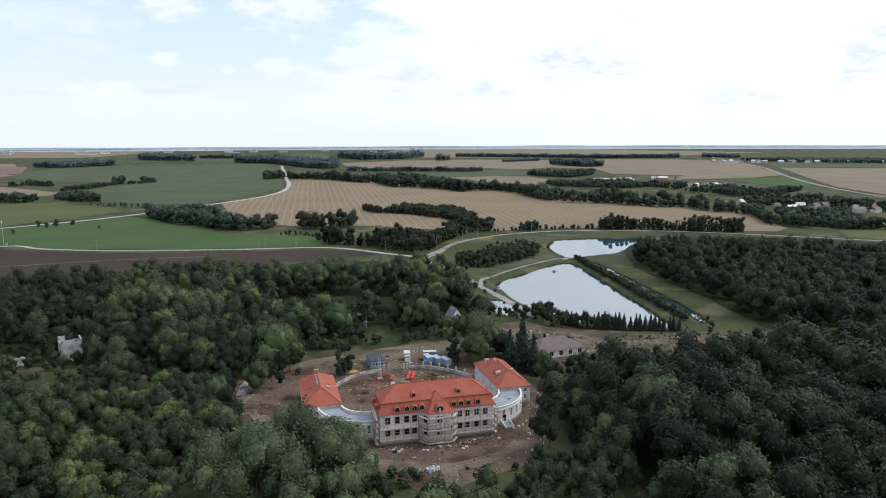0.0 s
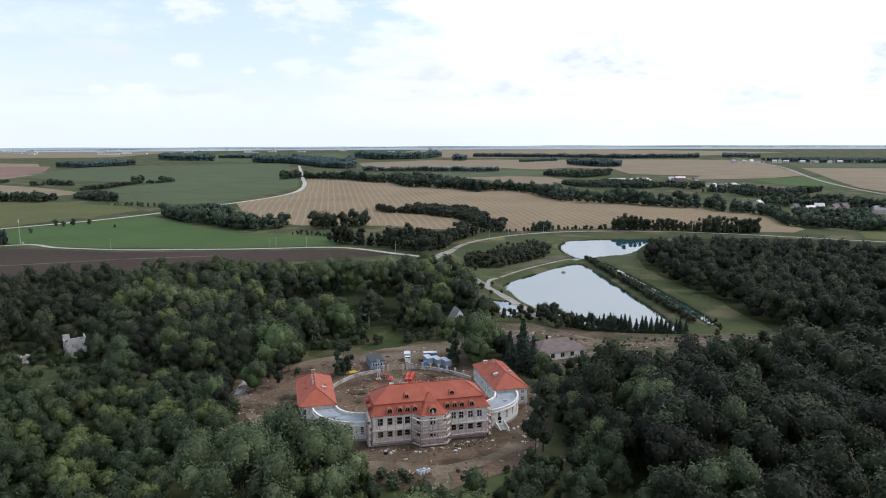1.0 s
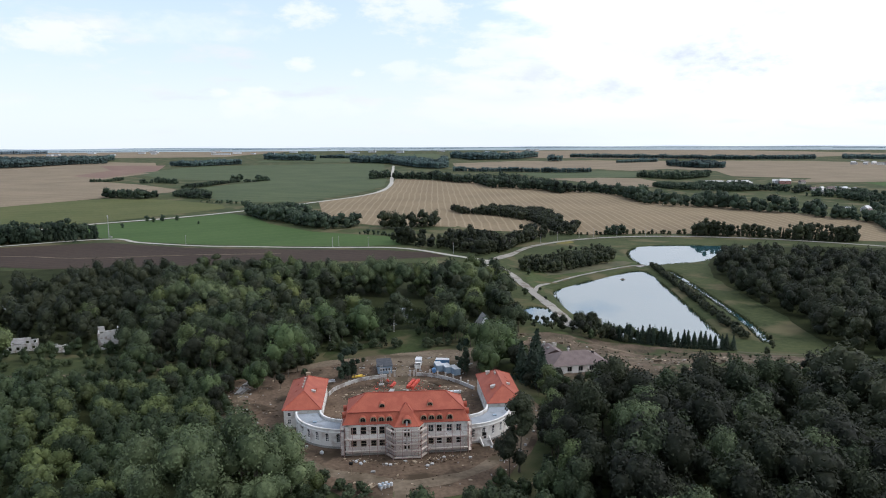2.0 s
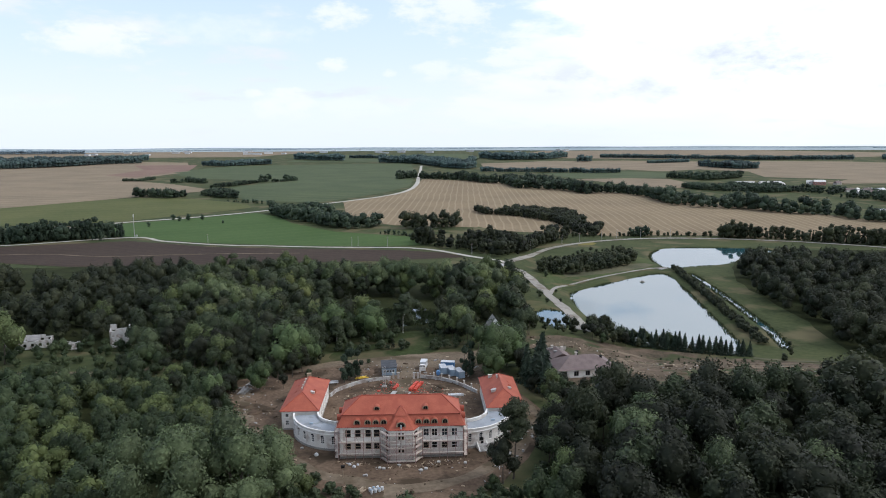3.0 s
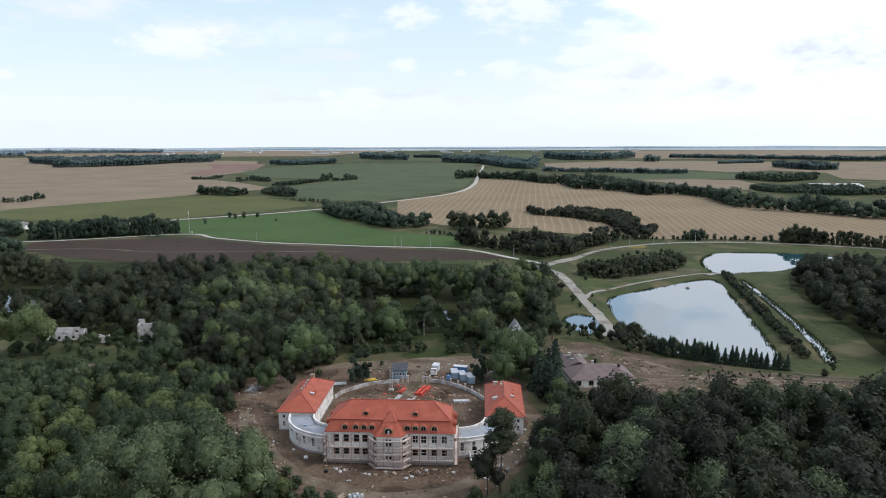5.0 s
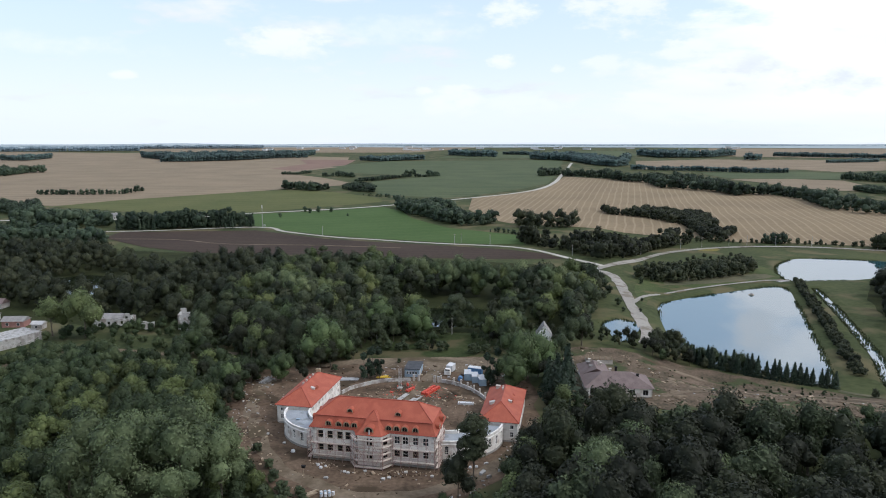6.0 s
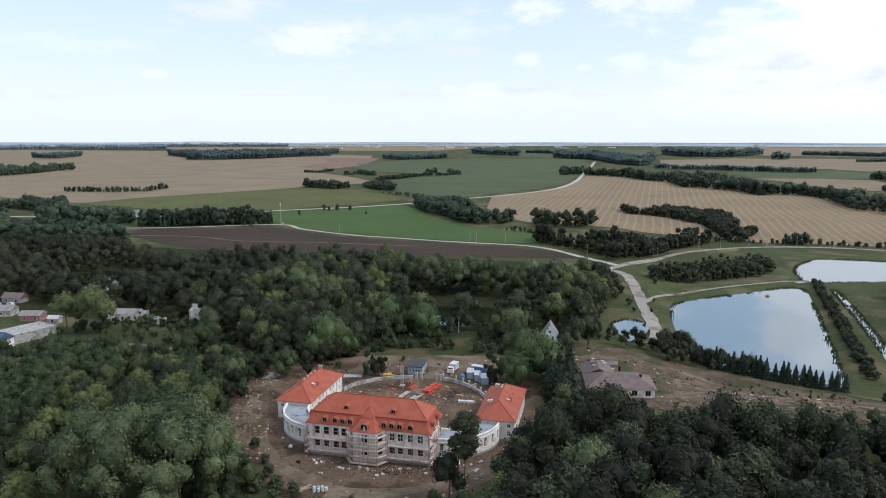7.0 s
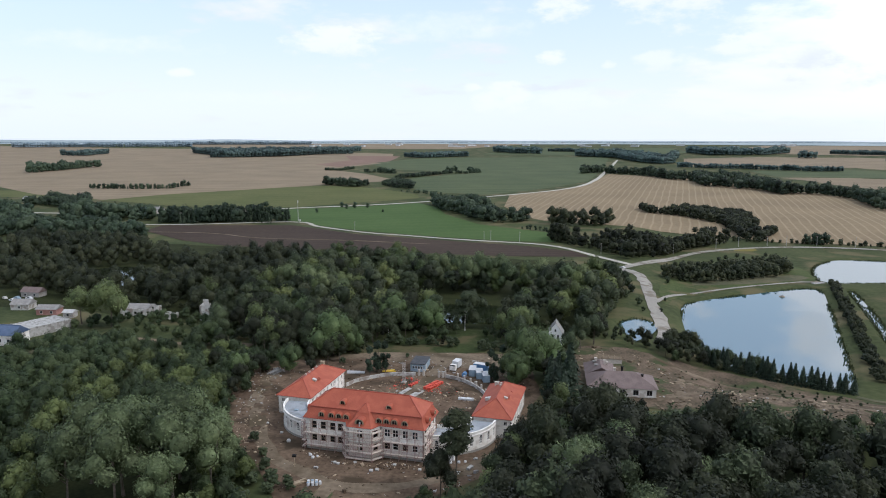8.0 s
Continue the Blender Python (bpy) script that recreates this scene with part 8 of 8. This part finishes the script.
for x, y in ((86.5, 285.5), (89.5, 286.5)):
    hut = thing("round_tent", "small white round-roofed shelter before the chapel", "shelter", (x, y, 0), 10, "white shelters")
    g = Geo()
    for i in range(8):
        w0, w1 = math.pi * i / 8, math.pi * (i + 1) / 8
        g.face([(1.4 * math.cos(w0), -2, 2.2 * math.sin(w0)), (1.4 * math.cos(w1), -2, 2.2 * math.sin(w1)), (1.4 * math.cos(w1), 2, 2.2 * math.sin(w1)), (1.4 * math.cos(w0), 2, 2.2 * math.sin(w0))])
    part("cover", g, M_WHITE, hut)
    for y in (-2.0, 2.0):
        part("end", Geo().face([(1.4 * math.cos(math.pi * i / 8), y, 2.2 * math.sin(math.pi * i / 8)) for i in range(9)]), M_FLATROOF, hut)

# the farm yard in the west
house(-144.5, 242.0, 31, 9.5, 4.6, 6, M_PLASTER, M_NAVY, 3.2, "long white building with a dark blue metal roof", "farm_building", 0, 8, False, "")
box_part("ridge_cap", (0, 0, 7.85), (32, 0.4, 0.15), M_NAVY, bpy.data.objects["farm_building"])
shell = thing("concrete_shell", "low unfinished concrete building with a flat pale roof", "building", (-136, 261, 0), -17)
for x, y, a, b in ((0, -9.4, 13, 0.5), (0, 9.4, 13, 0.5), (-6.4, 0, 0.5, 18.6), (6.4, 0, 0.5, 18.6)):
    box_part("wall", (x, y, 2.0), (a, b, 4.0), M_CONCRETE, shell)
box_part("roof", (0, 0, 4.1), (13.6, 19.8, 0.25), M_CONCRETE, shell)
box_part("upstand", (0, -9.5, 4.4), (13.6, 0.4, 0.4), M_CONCRETE, shell)
for i in range(3):
    part("prop", Geo().box((-4 + 4 * i, -10.6, 1.4), (0.5, 0.35, 3.6), pose(0, 0, 0, 30, 0, 0).to_3x3()), M_CHIMNEY, shell)
house(-157, 287, 10, 6, 3.0, 14, M_PINK, M_OLDROOF, 1.8, "low shed with a faded pink front and a grey roof", "pink_shed", 0, 2, False, "")
house(-178, 292, 9, 7, 3.0, 14, M_MORTAR, M_OLDROOF, 2.2, "small grey-roofed shed beside the pink shed", "shed", 0, 1, False, "")
house(-143, 285, 5, 4, 2.6, 10, M_MORTAR, M_COPPER, 1.2, "small pale hut beside the pink shed", "hut", 0, 1, False, "")
house(-196, 316, 11, 6, 2.8, 5, M_PLINTH, M_BROWN_TILE, 2.4, "old dark shed at the wood's edge", "shed", 0, 2, False, "")


def ruin(x, y, w, d, h, turn, label, seed, roof=None):
    """A roofless shell of broken masonry with window holes."""
    rng = random.Random(seed)
    ob = thing("ruin", label, "ruin", (x, y, 0), turn, "ruined farm sheds")
    for p, q in (((-w / 2, -d / 2), (w / 2, -d / 2)), ((w / 2, -d / 2), (w / 2, d / 2)), ((w / 2, d / 2), (-w / 2, d / 2)), ((-w / 2, d / 2), (-w / 2, -d / 2))):
        m = facing(p, q)
        length = (Vector(q) - Vector(p)).length
        n = max(1, int(length / 2.6))
        for i in range(n):
            hh = h * rng.uniform(0.72, 1.0)
            u = length / n
            holes = [(u * 0.3, u * 0.7, z, z + 1.5) for z in ((1.0, 4.6) if h > 6 else (0.9,))]
            part("wall", pierced(Geo(), m @ pose(i * u, 0, 0), u, 0, hh, 0.45, holes), M_MORTAR, ob, "broken whitewashed brick wall")
    if roof:
        part("roof_slab", Geo().box((-w * 0.12, d * 0.1, h * 0.92), (w * 0.7, d * 0.7, 0.25), pose(0, 0, 0, 10, 3, 0).to_3x3()), roof, ob)
    for i in range(5):
        part("fallen_block", Geo().box((rng.uniform(-w / 2, w / 2), -d / 2 - rng.uniform(0.5, 2), 0.3), (rng.uniform(0.6, 1.4), 0.7, 0.6), pose(0, 0, 0, 0, 0, rng.uniform(0, 90)).to_3x3()), M_MORTAR, ob)


ruin(-114, 299, 17, 9, 4.0, 22, "roofless ruined brick shed in the weeds", 1, M_OLDROOF)
ruin(-95, 296, 6.5, 4.5, 2.8, 30, "small ruined white shed in the weeds", 2)
ruin(-76, 300, 8.0, 7.0, 9.0, 20, "tall ruined white house with empty windows", 3)


def car(x, y, turn, paint, label):
    c = thing("car", label, "car", (x, y, land(x, y)), turn, "parked cars")
    part("body", Geo().box((0, 0, 0.62), (1.75, 4.2, 0.6)).box((0, -0.2, 1.15), (1.5, 2.1, 0.5)), paint, c)
    part("glass", Geo().box((0, -0.2, 1.17), (1.54, 1.9, 0.34)), M_GLASS, c)
    for yy in (-1.3, 1.3):
        for xx in (-0.8, 0.8):
            wheel(c, xx, yy, 0.32, 0.2)


for x, y, t, pm, lb in ((-197, 303, 70, M_WHITE, "white car parked on the grass"), (-199, 308, 75, M_BLUE_GREY, "blue-grey car parked on the grass"), (-192, 309, 80, M_WHITE, "white car parked beside another"), (-205, 306, 60, M_COPPER, "silver car parked near the sheds"), (112, 486, 60, M_WHITE, "white car parked at the road fork"), (108, 490, 70, M_COPPER, "silver car parked at the road fork")):
    car(x, y, t, pm, lb)
part("cap", Geo().box((0, 0, 0.3), (3, 1.4, 0.35)), M_TIMBER, thing("raft", "small dark wooden raft floating on the pond", "raft", (204, 455, -6.75)))
part("hut", Geo().box((0, 0, 0.8), (1.4, 1.0, 0.7)), M_PLINTH, bpy.data.objects["raft"])
sluice = thing("sluice", "concrete sluice bridge on the dam between the ponds", "sluice", (233, 497, -6.2), 35)
box_part("deck", (0, 0, 0.9), (9, 3, 0.3), M_CONCRETE, sluice)
for s in (-1, 1):
    box_part("abutment", (s * 3.2, 0, 0.2), (1.2, 3, 1.4), M_CONCRETE, sluice)
    part("rail", Geo().box((0, s * 1.4, 1.7), (9, 0.08, 0.08)).box((-4, s * 1.4, 1.35), (0.08, 0.08, 0.8)).box((0, s * 1.4, 1.35), (0.08, 0.08, 0.8)).box((4, s * 1.4, 1.35), (0.08, 0.08, 0.8)), M_STEEL, sluice)

mast = thing("radio_mast", "slender white radio mast beside the road", "mast", (-214, 664, land(-214, 664)))
part("pole", Geo().tube((0, 0, 0), (0, 0, 20), 0.36, 0.2, 10), M_CONCRETE, mast)
part("antenna", Geo().tube((0, 0, 19), (0, 0, 21.5), 0.5, 0.5, 8), M_COPPER, mast)
part("cabinet", Geo().box((2, 0, 1), (1.6, 1.0, 2)), M_COPPER, mast)
for x, y in ((-2, 584), (3, 588), (28, 585), (-130, 612), (96, 540), (150, 588), (186, 628), (246, 660), (300, 664), (350, 658), (230, 655), (205, 640), (270, 662)):
    pole = thing("power_pole", "pale concrete power pole beside the road", "pole", (x, y, land(x, y)), random.uniform(-20, 20), "power poles")
    part("shaft", Geo().tube((0, 0, -0.2), (0, 0, 8.5), 0.2, 0.13, 7), M_CONCRETE, pole)
    part("crossarm", Geo().box((0, 0, 8.0), (1.8, 0.12, 0.14)), M_STEEL, pole)

# villages in the distance
rng_v = random.Random(5)
ROOFS = (M_OLDROOF, M_COPPER, M_BROWN_TILE, M_OLDROOF, M_WHITE)
for cx, cy, sx, sy, n in ((690, 1258, 60, 14, 5), (815, 1275, 26, 18, 3), (782, 1092, 40, 22, 7), (722, 775, 26, 20, 5), (756, 722, 40, 26, 6), (-655, 765, 22, 14, 2), (-578, 664, 26, 16, 2), (-420, 678, 22, 20, 5), (-500, 706, 14, 10, 1), (640, 790, 30, 24, 4)):
    for i in range(n):
        x, y = cx + rng_v.uniform(-sx, sx), cy + rng_v.uniform(-sy, sy)
        house(x, y, rng_v.uniform(8, 15), rng_v.uniform(6, 9), rng_v.uniform(2.8, 4.2), rng_v.uniform(-40, 40), rng_v.choice((M_MORTAR, M_PLASTER, M_CHIMNEY)), rng_v.choice(ROOFS))
house(650, 1242, 34, 12, 6.0, -8, M_MORTAR, M_COPPER, 3.0, "long pale farm shed with a sheet roof", "farm_shed", 0, 5, False, "")
house(694, 1236, 40, 12, 6.5, 4, M_PLASTER, M_COPPER, 3.0, "long white farm shed with a pale roof", "farm_shed", 0, 6, False, "")
house(800, 1262, 20, 10, 6.0, -12, M_PINK, M_COPPER, 3.5, "faded pink house beside the far sheds", "house", 0, 3, True, "")
for x, y in ((742, 1052), (757, 1050), (771, 1048), (786, 1058), (691, 762), (706, 752), (724, 756), (741, 724), (660, 742)):
    house(x, y, rng_v.uniform(9, 13), 8, 4.4, rng_v.uniform(-30, 30), rng_v.choice((M_MORTAR, M_CHIMNEY)), rng_v.choice((M_OLDROOF, M_BROWN_TILE, M_COPPER)), 4.0)
for i in range(26):
    t = i / 25
    x, y = 1500 + 440 * t + rng_v.uniform(-25, 25), 2075 - 245 * t + rng_v.uniform(-30, 10)
    house(x, y, rng_v.uniform(11, 20), rng_v.uniform(8, 11), rng_v.uniform(4, 6), rng_v.uniform(-60, 10), rng_v.choice((M_MORTAR, M_PLASTER)), rng_v.choice(ROOFS), label="far village house with pale walls")
for i in range(30):
    a = radians(rng_v.uniform(-26, 14))
    r = rng_v.uniform(3700, 4350)
    x, y = 60 + r * math.sin(a), 10 + r * math.cos(a)
    blk = thing("apartment_block", "pale far apartment block near the horizon", "building", (x, y, land(x, y)), rng_v.uniform(-30, 30), "far town blocks")
    ww, hh = rng_v.uniform(18, 50), rng_v.uniform(5, 9)
    part("wall", Geo().box((0, 0, hh / 2), (ww, 14, hh)), M_WHITE, blk)
    part("roof", Geo().box((0, 0, hh + 0.4), (ww + 1, 15, 0.8)), M_CONCRETE, blk)
